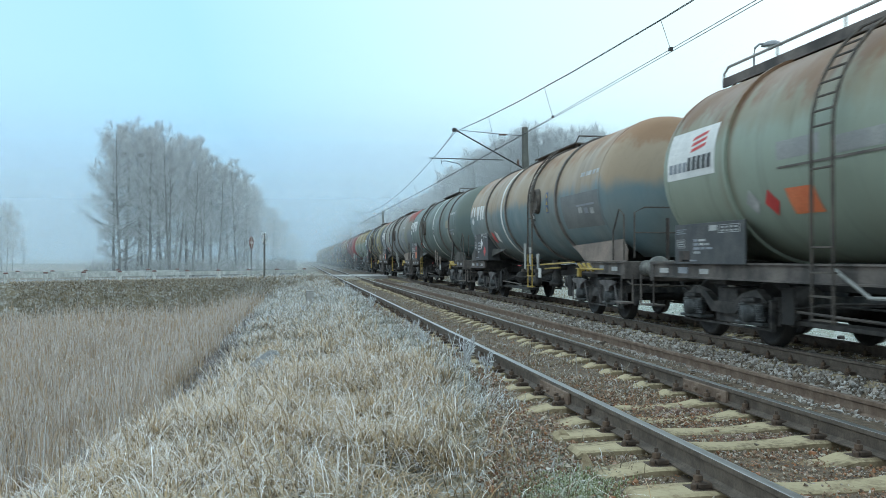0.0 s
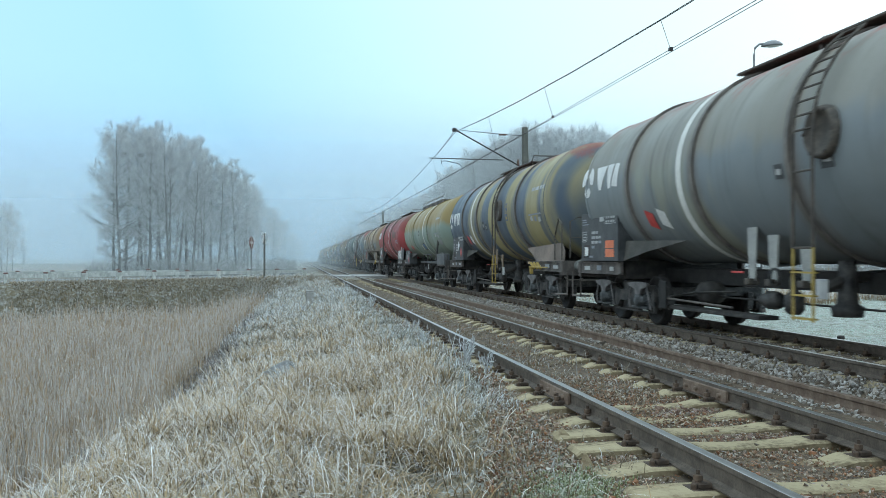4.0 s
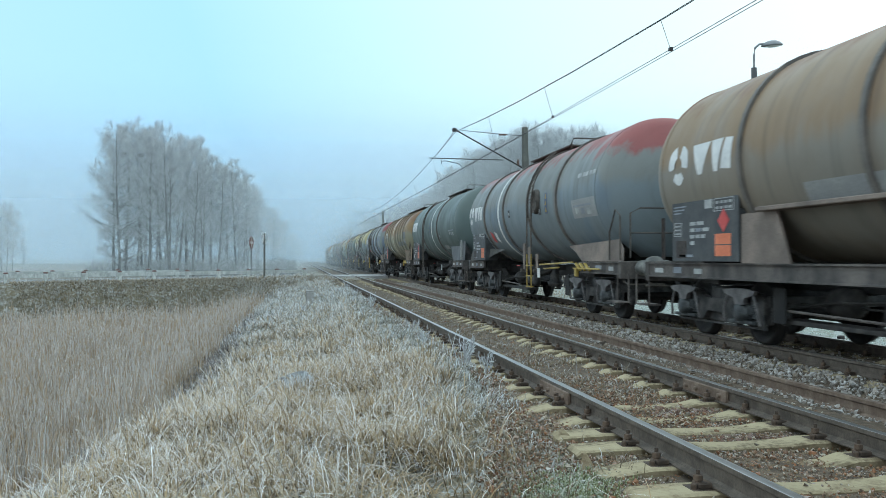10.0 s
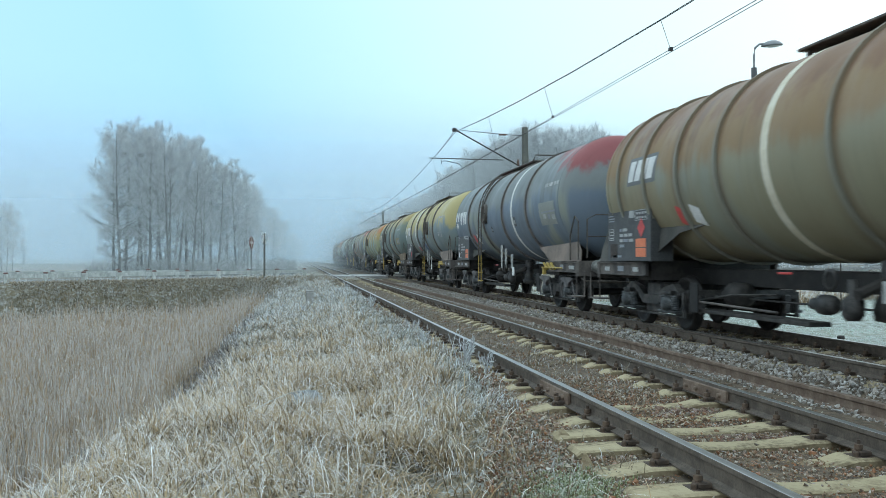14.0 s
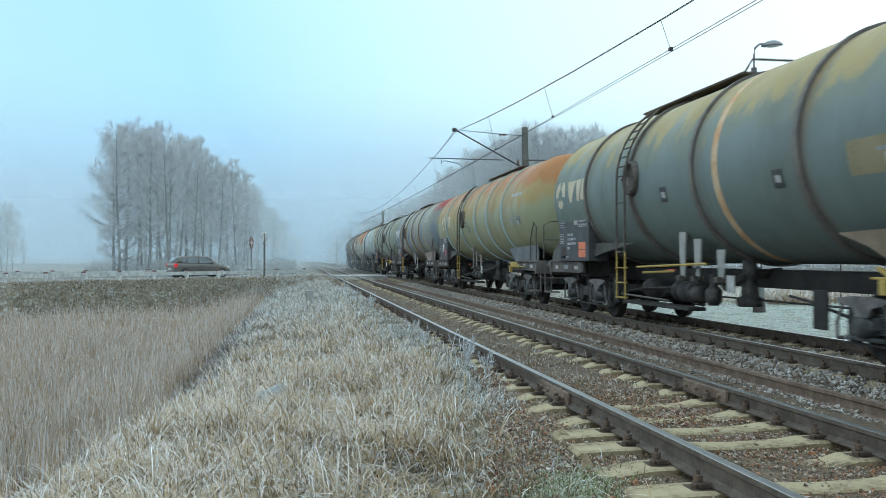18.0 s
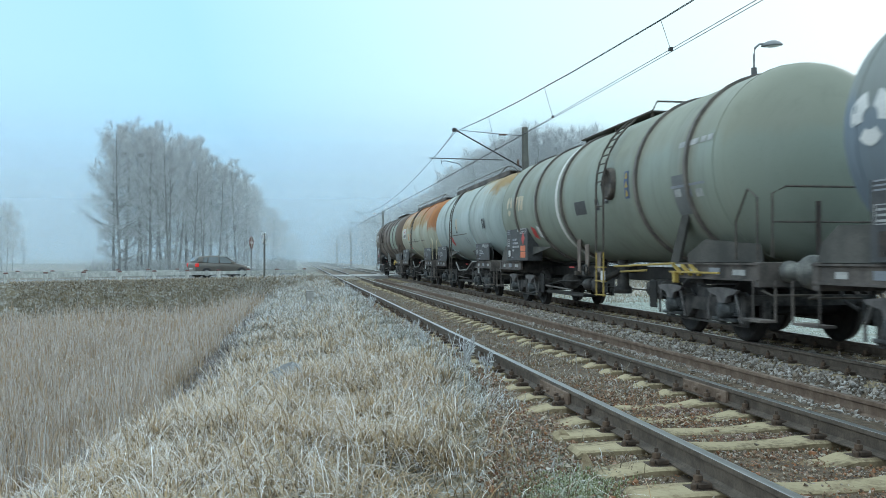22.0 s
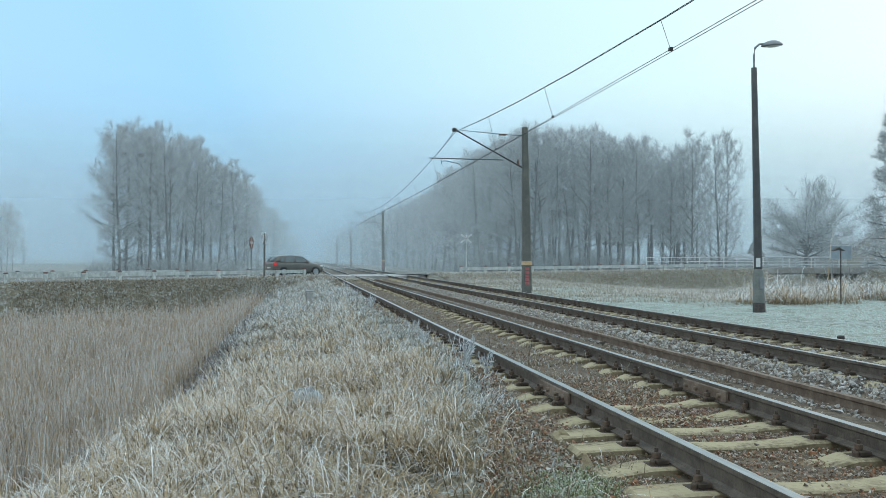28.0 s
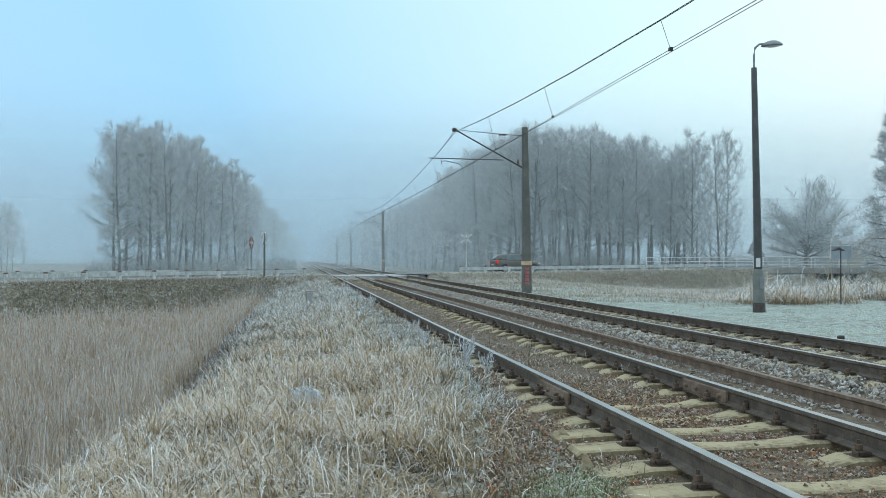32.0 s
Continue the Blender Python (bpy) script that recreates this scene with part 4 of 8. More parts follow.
def wagon(i, label, paint, rings=(), white=None, lad=None, walkway=None, logo="tri", logo_mat=None, kind="std", R=1.475, ringmat=None, stripe=None, extras=(), grip=None, rings_w=0.085, hatch_disc=True, yellow=True, board=(1.6, 0.80, 1.45, 2.45), pan=(1.55, 3.65), mark=(1.7, 2.50, 0.46), saddle=None, rects=(), hanger=None):
    """One wagon. pan: from where to where the marking panel reaches; mark: where the emblem begins, its height and size; both counted from the far end. rects: painted patches counted from the near end."""
    y0, y1 = JOINTS[i], JOINTS[i + 1]
    yc, L = (y0 + y1) / 2, y1 - y0
    HL = L / 2
    rnd = random.Random(100 + i)
    plates = i in (2, 3, 7, 8, 9, 10, 11, 13, 16)
    near, far = (HL - 0.46, HL - 0.92) if kind == "slov" else (HL - 0.80, HL - 0.90)
    if isinstance(paint, dict):
        paint = tank_paint(halo=[r - yc for r in rings], half=near, **paint)
    w = thing("tank_wagon", label, "tank wagon", (FAR_X, yc, 0), group="wagons of the train")
    # dished ends: a broad crown that turns into the shell over a tight knuckle
    depth, kr, cr = 0.2 * R * 2, 0.30 * R, 1.72 * R
    ac = math.asin((R - kr) / (cr - kr))
    end = [(depth - (cr * math.cos(a) - (cr - depth)), cr * math.sin(a)) for a in (0, ac * 0.25, ac * 0.5, ac * 0.75)]
    kz = depth - ((cr - kr) * math.cos(ac) - (cr - depth))
    end += [(kz - kr * math.cos(a), R - kr + kr * math.sin(a)) for a in [ac + (math.pi / 2 - ac) * k / 5 for k in range(6)]]
    end = [(q - end[0][0], r) for q, r in end]
    seam = end[-1][0]
    prof = [(-near + q, r) for q, r in end] + [(far - q, r) for q, r in end[::-1]]
    part("tank", lathe(bmesh.new(), prof, 56, "y", (0, 0, ZC)), paint, w)
    for q in (-near + seam + 0.05, far - seam - 0.05):
        share("weld_seam", hoop("weld_seam", R, 0.035, 0.009, paint), w, pose(0, q, 0))
    for r in rings:
        share("ring", hoop("ring", R, rings_w, 0.045, paint if ringmat == "paint" else (ringmat or M_RING)), w, pose(0, r - yc, 0))
    if white:
        share("stripe", hoop("stripe", R, 0.17, 0.004, stripe or M_STRIPE), w, pose(0, white - yc, 0), "painted band round the tank")
    if kind == "std" and i != 5:
        tank_brackets(w, HL, hanger or (M_PALE if i % 2 else M_SADDLE))
    underframe(w, L, kind, rnd, "coil" in extras, i in (0, 7), saddle, lad - yc - 0.85 if lad and kind == "std" else None, i in (2, 5, 16))
    if lad:
        ladder(w, lad - yc, R, 0.50, yellow)
        if hatch_disc:
            cv = part("inspection_cover", lathe(bmesh.new(), [(-0.02, 0), (-0.02, 0.23), (-0.06, 0.25), (-0.06, 0.29), (0.0, 0.31), (0.25, 0.31), (0.25, 0)], 24, "x", (-R - 0.02, lad - yc - 0.22, 2.66)), M_LADDER, w)
            for k in range(6):
                b = radians(60 * k)
                part("bolt", lathe(bmesh.new(), [(-0.075, 0), (-0.075, 0.022), (-0.05, 0.022)], 6, "x", (-R - 0.02, lad - yc - 0.22 + 0.27 * math.cos(b), 2.66 + 0.27 * math.sin(b)), False), M_IRON, cv)
    if walkway:
        top_walk(w, walkway[0] - yc, walkway[1] - yc, R, kind == "slov" or "rail" in extras)
    mat = logo_mat or M_LOGO
    if logo == "tri":
        emblem(w, HL - mark[0], R, mat, mark[1], mark[2])
    elif logo == "blocks":
        block_emblem(w, HL - mark[0], R, mat, mark[1], mark[2], M_PATCHDARK if "patch" in extras else None, 0.72 if "patch" in extras else 1.0)
    elif logo == "board":
        bw, bh, b0, bz = board
        e = HL - b0
        bm = flank_quad(bmesh.new(), [(e, bz), (e - bw, bz), (e - bw, bz + bh), (e, bz + bh)], R)
        bd = part("name_board", bm, M_LOGO, w, "white name board with red strokes")
        for k in range(3):
            q = bz + bh * (0.55 + 0.12 * k)
            bm = flank_quad(bmesh.new(), [(e - 0.52 * bw, q - 0.04 * bh), (e - 0.80 * bw, q + 0.04 * bh), (e - 0.82 * bw, q + 0.11 * bh), (e - 0.54 * bw, q + 0.03 * bh)], R, 0.010)
            part("red_stroke", bm, M_HAZRED, bd)
        for k in range(9):
            q, n = e - bw * (0.07 + 0.098 * k), 0.075 * bw
            h0, h1 = bz + 0.14 * bh, bz + (0.34 if k < 4 else 0.42) * bh
            part("lettering", flank_quad(bmesh.new(), [(q, h0), (q - n, h0), (q - n * 1.1, h1), (q - n * 0.15, h1)], R, 0.010), M_PANEL if k > 3 else M_SIGNMARK, bd)
    if kind == "slov":
        panel(w, HL - pan[1], HL - pan[0], 1.14, 1.76, -1.36, rnd, False, False)
        panel(w, -HL + 0.65, -HL + 2.72, 1.19, 1.74, -1.36, rnd, False, False)
    else:
        lo, hi = (0.97, 1.70) if i == 5 else (1.18, 2.17)
        panel(w, HL - pan[1], HL - pan[0], lo, hi, -1.36, rnd, plates, "diam" in extras or not plates)
        part("panel_return", box(bmesh.new(), -1.33, -0.95, HL - pan[1], HL - pan[1] + 0.03, lo, hi - 0.25), M_PANEL, w)
    for a, b, z0, z1, pm in rects:
        bm = flank_quad(bmesh.new(), [(-HL + a, z0), (-HL + b, z0), (-HL + b, z1), (-HL + a, z1)], R, 0.003, 8)
        part("repaint_patch", bm, pm, w, "repainted rectangle on the tank flank")
    if kind != "slov":
        # stencilled box and its lines near the near end
        n0 = -near + 1.05
        for k in range(3):
            yy, zz = n0 + 0.10 + 0.36 * k, 2.16 + 0.02 * k
            part("lettering", flank_quad(bmesh.new(), [(yy, zz), (yy + 0.22, zz), (yy + 0.22, zz + 0.12), (yy, zz + 0.12)], R), M_MARK if k != 1 else M_SIGNMARK, w)
        part("lettering", flank_quad(bmesh.new(), [(n0, 2.34), (n0 + 1.15, 2.34), (n0 + 1.15, 2.38), (n0, 2.38)], R), M_SIGNMARK, w)
    # the running figures across the end, as plain bars
    if kind == "std":
        for k, n in ((0.0, 0.16), (0.22, 0.16), (0.46, 0.34), (0.86, 0.26)):
            yy = -near + seam + 0.10 + k
            part("lettering", flank_quad(bmesh.new(), [(yy, 2.96), (yy + n, 2.96), (yy + n, 3.05), (yy, 3.05)], R), M_MARK, w)
    # small notices on the flank
    for k in range(2 if kind == "std" else 1):
        yy, zz, q = rnd.uniform(-0.40, 0.10) * HL, rnd.uniform(2.05, 2.40), rnd.uniform(0.08, 0.13)
        nt = part("notice", flank_quad(bmesh.new(), [(yy - q, zz), (yy + q, zz), (yy + q, zz + 2 * q), (yy - q, zz + 2 * q)], R, 0.008), M_PANEL, w, "small black notice with a pale mark")
        part("lettering", flank_quad(bmesh.new(), [(yy - 0.6 * q, zz + 0.5 * q), (yy + 0.6 * q, zz + 0.6 * q), (yy + 0.5 * q, zz + 1.4 * q), (yy - 0.6 * q, zz + 1.3 * q)], R, 0.012), M_MARK, nt)
    if grip:
        corner_rails(w, L, grip)
    if "haz" in extras:
        for a, hm in ((4.42, M_HAZRED), (4.92, M_LOGO)):
            e = HL - a
            part("hazard_plate", flank_quad(bmesh.new(), [(e, 1.80), (e - 0.30, 1.72), (e - 0.30, 2.00), (e, 2.08)], R, 0.010), hm, w, "hazard plate on the flank")
    if "sign" in extras and lad:
        yy = lad - yc - 1.05
        sg = part("warning_sign", flank_quad(bmesh.new(), [(yy + 0.11, 2.32), (yy - 0.11, 2.32), (yy - 0.11, 2.82), (yy + 0.11, 2.82)], R), M_BLUE, w, "blue plate with orange warning marks")
        for zz in (2.36, 2.52, 2.68):
            part("warning_mark", flank_quad(bmesh.new(), [(yy + 0.07, zz), (yy - 0.07, zz), (yy - 0.02, zz + 0.11), (yy + 0.02, zz + 0.11)], R, 0.010), M_YELLOW, sg)
    if "ybar" in extras:
        lv = part("brake_lever", box(bmesh.new(), -1.40, -1.36, -HL + 1.55, -HL + 3.2, 1.00, 1.03, 0.006), M_YELLOW, w, "yellow brake change-over lever")
        for k in range(3):
            part("lever_plate", placed(box(bmesh.new(), -1.39, -1.33, -0.18, 0.18, -0.02, 0.02, 0.006), pose(0, -HL + 2.35 + 0.30 * k, 1.05, 24, 0, 0)), M_YELLOW, lv)
        part("lever_grip", box(bmesh.new(), -1.42, -1.34, -HL + 2.95, -HL + 3.05, 0.84, 1.03, 0.01), M_YELLOW, lv)
    if "ypipe" in extras and lad:
        part("grab_bar", tube(bmesh.new(), [(-1.40, lad - yc - 0.25, 1.08), (-1.40, lad - yc - 2.9, 1.15)], 0.02, 6), M_YELLOW, w, "yellow grab bar")
        part("grab_bar", tube(bmesh.new(), [(-1.28, lad - yc - 0.25, 0.98), (-1.28, lad - yc - 1.5, 1.02)], 0.02, 6), M_YELLOW, w, "yellow grab bar")
    if "rail" in extras and kind == "slov":
        part("step_rail", tube(bmesh.new(), [(-1.36, HL - 5.93, 1.10), (-1.36, HL - 6.55, 0.80), (-1.36, HL - 8.0, 0.83), (-1.36, HL - 9.0, 1.12), (-1.36, HL - 9.8, 1.14)], 0.022, 6), M_PALE, w, "pale bent rail below the frame")
    WAGONS.append(w)
    return w, yc, HL


def build_train():
    P = tank_paint

    def Q(name, low, high, **kw):
        """The paint's arguments; the wagon adds its rings."""
        return dict(name=name, low=low, high=high, **kw)
    gp = M_LADDER
    tan_patch = plain("patch_tan", (0.26, 0.235, 0.16), (0.33, 0.30, 0.22), 2, 0.6)
    olive_patch = plain("patch_olive", (0.22, 0.19, 0.11), (0.28, 0.245, 0.15), 2, 0.6)
    rose_patch = plain("patch_brown_red", (0.155, 0.085, 0.072), (0.20, 0.115, 0.10), 2, 0.6)
    slate, grey, pale = M_PATCHDARK, M_PATCHGREEN, M_PATCHPALE
    # 0
    w, yc, H = wagon(0, "grey-green tank wagon with rust-brown top and white name board", Q("paint_green_rust", (112, 119, 108), (108, 102, 86), top=(100, 70, 50), split=3.0, topz=3.30, wob=0.5, streak=0.3), (11.2, 6.2), None, 8.75, (5.2, 13.2), "board", None, "slov", 1.46, extras=("rail", "sign"), hatch_disc=False, yellow=False, ringmat="paint", pan=(1.75, 3.95), board=(1.62, 0.74, 1.66, 2.46),
                     rects=((6.6, 7.5, 2.45, 2.68, pale), (5.3, 6.3, 2.40, 2.60, pale)))
    part("orange_plate", flank_quad(bmesh.new(), [(H - 4.95, 1.78), (H - 5.55, 1.78), (H - 5.55, 2.10), (H - 4.95, 2.10)], 1.46, 0.010), M_ORANGE, w)
    diamond(w, H - 4.55, 1.95, 1.46, M_HAZRED)
    diamond(w, H - 4.10, 1.98, 1.46, M_MARK)
    part("side_seam", flank_quad(bmesh.new(), [(-H + 0.9, 2.34), (H - 4.9, 2.34), (H - 4.9, 2.37), (-H + 0.9, 2.37)], 1.46, 0.012), M_RING, w)
    # 1 to 4
    wagon(1, "blue-grey tank wagon with tan upper half and white band", Q("paint_blue_tan", (80, 96, 102), (128, 110, 92), top=(118, 86, 62), split=2.72, topz=3.5, wob=0.5, streak=0.4), (26.7, 24.1, 21.4, 19.2), 24.7, 21.0, (21.0, 24.8), grip=gp, extras=("haz", "sign", "ybar", "ypipe"), pan=(1.75, 3.87), mark=(1.78, 2.50, 0.46), rects=((1.50, 4.05, 1.90, 2.62, slate),))
    wagon(2, "dark grey-green tank wagon with a white band", Q("paint_dark_green", (74, 84, 83), (82, 88, 83), split=2.9, wob=0.6, streak=0.2), (42.0, 40.6, 35.9, 33.7), 37.8, 40.5, (37.2, 41.4), grip=gp, extras=("haz", "diam", "ybar"), pan=(0.95, 3.10), mark=(1.38, 2.62, 0.52), saddle=M_SADDLEGREY, rects=((3.0, 3.6, 2.47, 2.78, tan_patch), (2.75, 3.4, 1.92, 2.42, grey)))
    wagon(3, "blue-grey tank wagon with faded red top and tan patches", Q("paint_blue_red", (94, 98, 102), (106, 102, 96), top=(124, 58, 54), split=2.8, topz=3.75, patch=(112, 110, 98), wob=0.6, crown=0.40), (59.2, 56.6, 54.0, 51.5), 57.1, 53.5, (52.9, 57.2), grip=gp, extras=("haz", "ybar"), pan=(1.0, 3.12), mark=(1.41, 2.58, 0.46), rects=((1.95, 3.15, 2.32, 2.58, grey),))
    wagon(4, "navy and olive weathered tank wagon with white band", Q("paint_navy_olive", (58, 68, 81), (72, 80, 89), top=(112, 62, 58), split=3.1, topz=3.85, wob=0.6, streak=0.3, bands=(128, 114, 76)), (75.2, 72.6, 69.9, 67.4), 73.6, 69.5, (69.6, 73.6), grip=gp, extras=("haz", "ybar", "sign"), pan=(1.6, 3.70), mark=(1.55, 2.48, 0.46), hanger=M_SADDLETAN)
    # 5 to 7
    w, yc, H = wagon(5, "olive-topped grey-green smooth tank wagon with white band", Q("paint_olive", (102, 112, 104), (118, 99, 62), split=2.74, wob=0.35, streak=0.25), (84.5, 89.4), 85.9, None, (85.4, 92.6), "none", None, "std", 1.42, extras=("rail", "coil"), grip=None, ringmat=P("ring_olive", (108, 118, 106), (116, 100, 66), split=2.85), pan=(1.73, 3.55), saddle=M_SADDLEGREY, rects=((1.65, 2.45, 1.85, 2.06, pale),))
    part("blue_plate", flank_quad(bmesh.new(), [(-0.32, 1.96), (-0.72, 1.96), (-0.72, 1.72), (-0.32, 1.72)], 1.42, 0.014), plain("bright_blue_plate", (0.03, 0.13, 0.36), (0.05, 0.17, 0.42), 4, 0.5), w, "bright blue plate on the flank")
    part("plate_frame", flank_quad(bmesh.new(), [(-0.26, 2.02), (-0.78, 2.02), (-0.78, 1.66), (-0.26, 1.66)], 1.42, 0.008), M_PANEL, w, "dark frame of the blue plate")
    part("hazard_plate", flank_quad(bmesh.new(), [(0.34, 1.92), (0.08, 1.92), (0.08, 1.70), (0.34, 1.70)], 1.42, 0.010), M_LOGO, w)
    # dark pipe frame under the near half
    for y0 in (-0.4, -1.6):
        part("pipe_frame", tube(bmesh.new(), [(-1.22, y0, 0.72), (-1.22, y0, 1.36), (-1.22, y0 - 0.10, 1.44), (-1.22, y0 - 1.05, 1.44), (-1.22, y0 - 1.15, 1.36), (-1.22, y0 - 1.15, 0.72)], 0.035, 6), M_BOGIE, w)
    part("side_beam", box(bmesh.new(), -1.30, -1.20, -H + 0.7, 0.2, 1.02, 1.12, 0.01), M_BOGIE, w)
    part("end_block", box(bmesh.new(), -1.34, -1.10, -H + 0.75, -H + 2.6, 0.97, 1.45, 0.02), M_SADDLEGREY, w, "grey block under the tank's end")
    part("orange_plate", flank_quad(bmesh.new(), [(H - 3.32, 1.98), (H - 4.02, 1.90), (H - 4.02, 1.70), (H - 3.50, 1.78)], 1.42, 0.010), M_HAZRED, w)
    w, yc, H = wagon(6, "dark red long tank wagon with scrawled paint on its gusset", Q("paint_red", (124, 46, 47), (110, 50, 48), top=(92, 66, 58), split=2.9, topz=3.55, wob=0.7, streak=0.25), (100.2, 104.6), 101.8, 103.7, (98.0, 103.6), "blocks", None, "long", 1.475, extras=("haz", "sign"), grip=M_PALE, hatch_disc=False, yellow=False, pan=(1.2, 3.25), mark=(1.62, 2.68, 0.44), saddle=M_SADDLEGREY, rects=((3.9, 4.8, 2.60, 3.10, rose_patch), (2.6, 3.9, 2.52, 2.92, rose_patch), (4.3, 5.1, 1.62, 1.78, pale)))
    rr = random.Random(5)
    for k in range(9):
        y = -H + 1.55 + 0.17 * k
        part("scrawl", tube(bmesh.new(), [(-1.262, y + rr.uniform(-.1, .1), 1.26), (-1.27, y + rr.uniform(-.2, .2), 1.44), (-1.25, y + rr.uniform(-.2, .2), 1.58), (-1.235, y + rr.uniform(-.1, .25), 1.74)], 0.016, 4), M_LOGO, w)
    w, yc, H = wagon(7, "brown-grey tank wagon with a long side gusset and white band", Q("paint_brown_grey", (106, 98, 90), (114, 92, 70), top=(106, 76, 56), split=2.7, topz=3.7, wob=0.6, streak=0.4), (114.0, 119.2, 121.8), 116.1, None, (114.5, 119.5), "tri", None, "long", 1.455, extras=("ybar", "diam"), grip=None, pan=(1.85, 3.98), mark=(1.96, 2.48, 0.46), rects=((1.55, 3.85, 2.02, 2.48, slate), (1.6, 2.4, 1.98, 2.10, olive_patch), (8.4, 10.4, 1.92, 2.14, pale)))
    part("side_shelf", box(bmesh.new(), -1.47, -1.20, -H + 0.75, H - 4.6, 1.84, 1.90, 0.01), M_SADDLE, w, "rusty flange along the tank")
    part("side_plate", plate(bmesh.new(), [(-H + 1.9, 1.16), (-H + 3.8, 1.16), (-H + 4.0, 1.82), (-H + 2.05, 1.82)], 0.03, Matrix.Translation((-1.33, 0, 0))), M_SADDLETAN, w, "tan gusset plate below the flange")
    part("gusset_patch", box(bmesh.new(), -1.345, -1.333, -H + 3.25, -H + 3.80, 1.26, 1.70), M_PATCHPALE, w)
    part("side_plate", plate(bmesh.new(), [(H - 4.0, 1.16), (H - 5.2, 1.16), (H - 4.9, 1.84), (H - 4.0, 1.84)], 0.03, Matrix.Translation((-1.33, 0, 0))), M_SADDLE, w)
    # 8 to 11
    wagon(8, "blue-grey tank wagon with red-flaked top and white band", Q("paint_bluegrey_red", (94, 101, 106), (100, 100, 98), top=(122, 58, 56), split=2.8, topz=3.55, patch=(84, 94, 104), wob=0.7, crown=0.25), (138.0, 135.4, 132.7, 130.2), 136.1, 132.1, (132.4, 136.3), grip=gp, extras=("haz", "ybar", "ypipe", "sign"), pan=(1.65, 3.60), mark=(1.60, 2.48, 0.46), rects=((1.6, 3.1, 2.10, 2.50, pale),))
    w, yc, H = wagon(9, "near-black smooth long tank wagon with a white band", Q("paint_black", (70, 80, 79), (74, 82, 80), split=3.0, wob=0.5, streak=0.12), (152.0, 147.7), 149.3, 151.0, (146.4, 151.0), "blocks", None, "long", 1.475, extras=("diam", "sign"), grip=M_PALE, hatch_disc=False, yellow=False, pan=(1.25, 3.65), mark=(1.85, 2.62, 0.45), saddle=M_SADDLEGREY, rects=((4.2, 5.1, 1.64, 1.80, pale),))
    part("hose_hook", tube(bmesh.new(), [(-0.55, -H + 1.06, 3.55), (-0.55, -H + 0.92, 3.72), (-0.42, -H + 0.90, 3.74), (-0.38, -H + 0.92, 3.40)], 0.05, 8), M_IRON, w)
    wagon(10, "rust-brown tank wagon with many rings and ochre end", Q("paint_brown_ochre", (110, 103, 84), (112, 88, 60), top=(100, 70, 50), split=2.7, topz=3.25, patch=(104, 104, 94), wob=0.6, streak=0.40), (160.3, 161.6, 162.9, 164.2, 166.9, 168.2, 169.5, 170.7), 165.6, None, (158.9, 166.5), "blocks", None, "long", 1.455, extras=("haz", "diam", "ybar", "patch", "coil"), grip=gp, stripe=plain("cream_stripe", (0.58, 0.53, 0.40), (0.70, 0.67, 0.56), 2.2, 0.55), rings_w=0.07, ringmat=P("ring_grey_brown", (104, 100, 90), (98, 84, 68), split=2.9), pan=(1.4, 3.47), mark=(2.70, 2.60, 0.36), saddle=M_SADDLETAN, rects=((1.8, 2.9, 2.40, 2.78, slate), (1.9, 5.6, 2.02, 2.26, slate)))
    wagon(11, "blue tank wagon with red-flaked crown and grey-green patches", Q("paint_blue_redcrown", (80, 89, 102), (96, 98, 98), top=(118, 52, 54), split=2.8, topz=3.9, patch=(112, 112, 100), wob=0.8, crown=0.75), (177.3, 180.0, 182.6, 185.0), 178.9, 182.5, (180.4, 184.8), grip=gp, extras=("haz", "ybar"), pan=(1.45, 3.60), mark=(1.65, 2.46, 0.46), rects=((1.9, 3.2, 2.05, 2.60, grey),))
    # 12 to 16
    w, yc, H = wagon(12, "olive-topped blue-grey tank wagon with camouflage-like wear", Q("paint_olive_blue", (90, 101, 107), (142, 127, 86), split=2.72, wob=2.0, streak=0.12), (200.7, 198.3, 195.9, 193.3), 199.1, 195.2, (195.2, 199.1), grip=gp, extras=("ybar", "sign"), pan=(1.55, 3.70), mark=(1.68, 2.46, 0.44), hanger=M_PALE, rects=((5.9, 6.2, 2.2, 3.3, olive_patch),))
    part("blue_plate", flank_quad(bmesh.new(), [(-0.05, 1.98), (-0.60, 1.92), (-0.60, 1.62), (-0.05, 1.68)], 1.475, 0.010), M_BLUE, w, "blue plate on the flank")
    part("hazard_plate", flank_quad(bmesh.new(), [(H - 5.6, 1.86), (H - 6.0, 1.82), (H - 6.0, 1.62), (H - 5.6, 1.66)], 1.475, 0.010), M_HAZRED, w)
    wagon(13, "slate-green tank wagon with olive-flaked top and ochre band", Q("paint_slate_olive", (84, 94, 93), (92, 97, 88), top=(134, 115, 72), split=2.9, topz=3.30, wob=1.0, streak=0.2), (209.2, 212.0, 214.5, 216.9), 211.3, 214.6, (212.4, 216.4), logo_mat=M_TANLOGO, stripe=M_OCHRESTRIPE, grip=gp, extras=("ypipe", "ybar"), pan=(1.6, 3.65), mark=(1.75, 2.46, 0.46), saddle=M_SADDLETAN, rects=((1.8, 3.5, 2.12, 2.50, olive_patch), (2.0, 2.35, 2.28, 2.44, pale)))
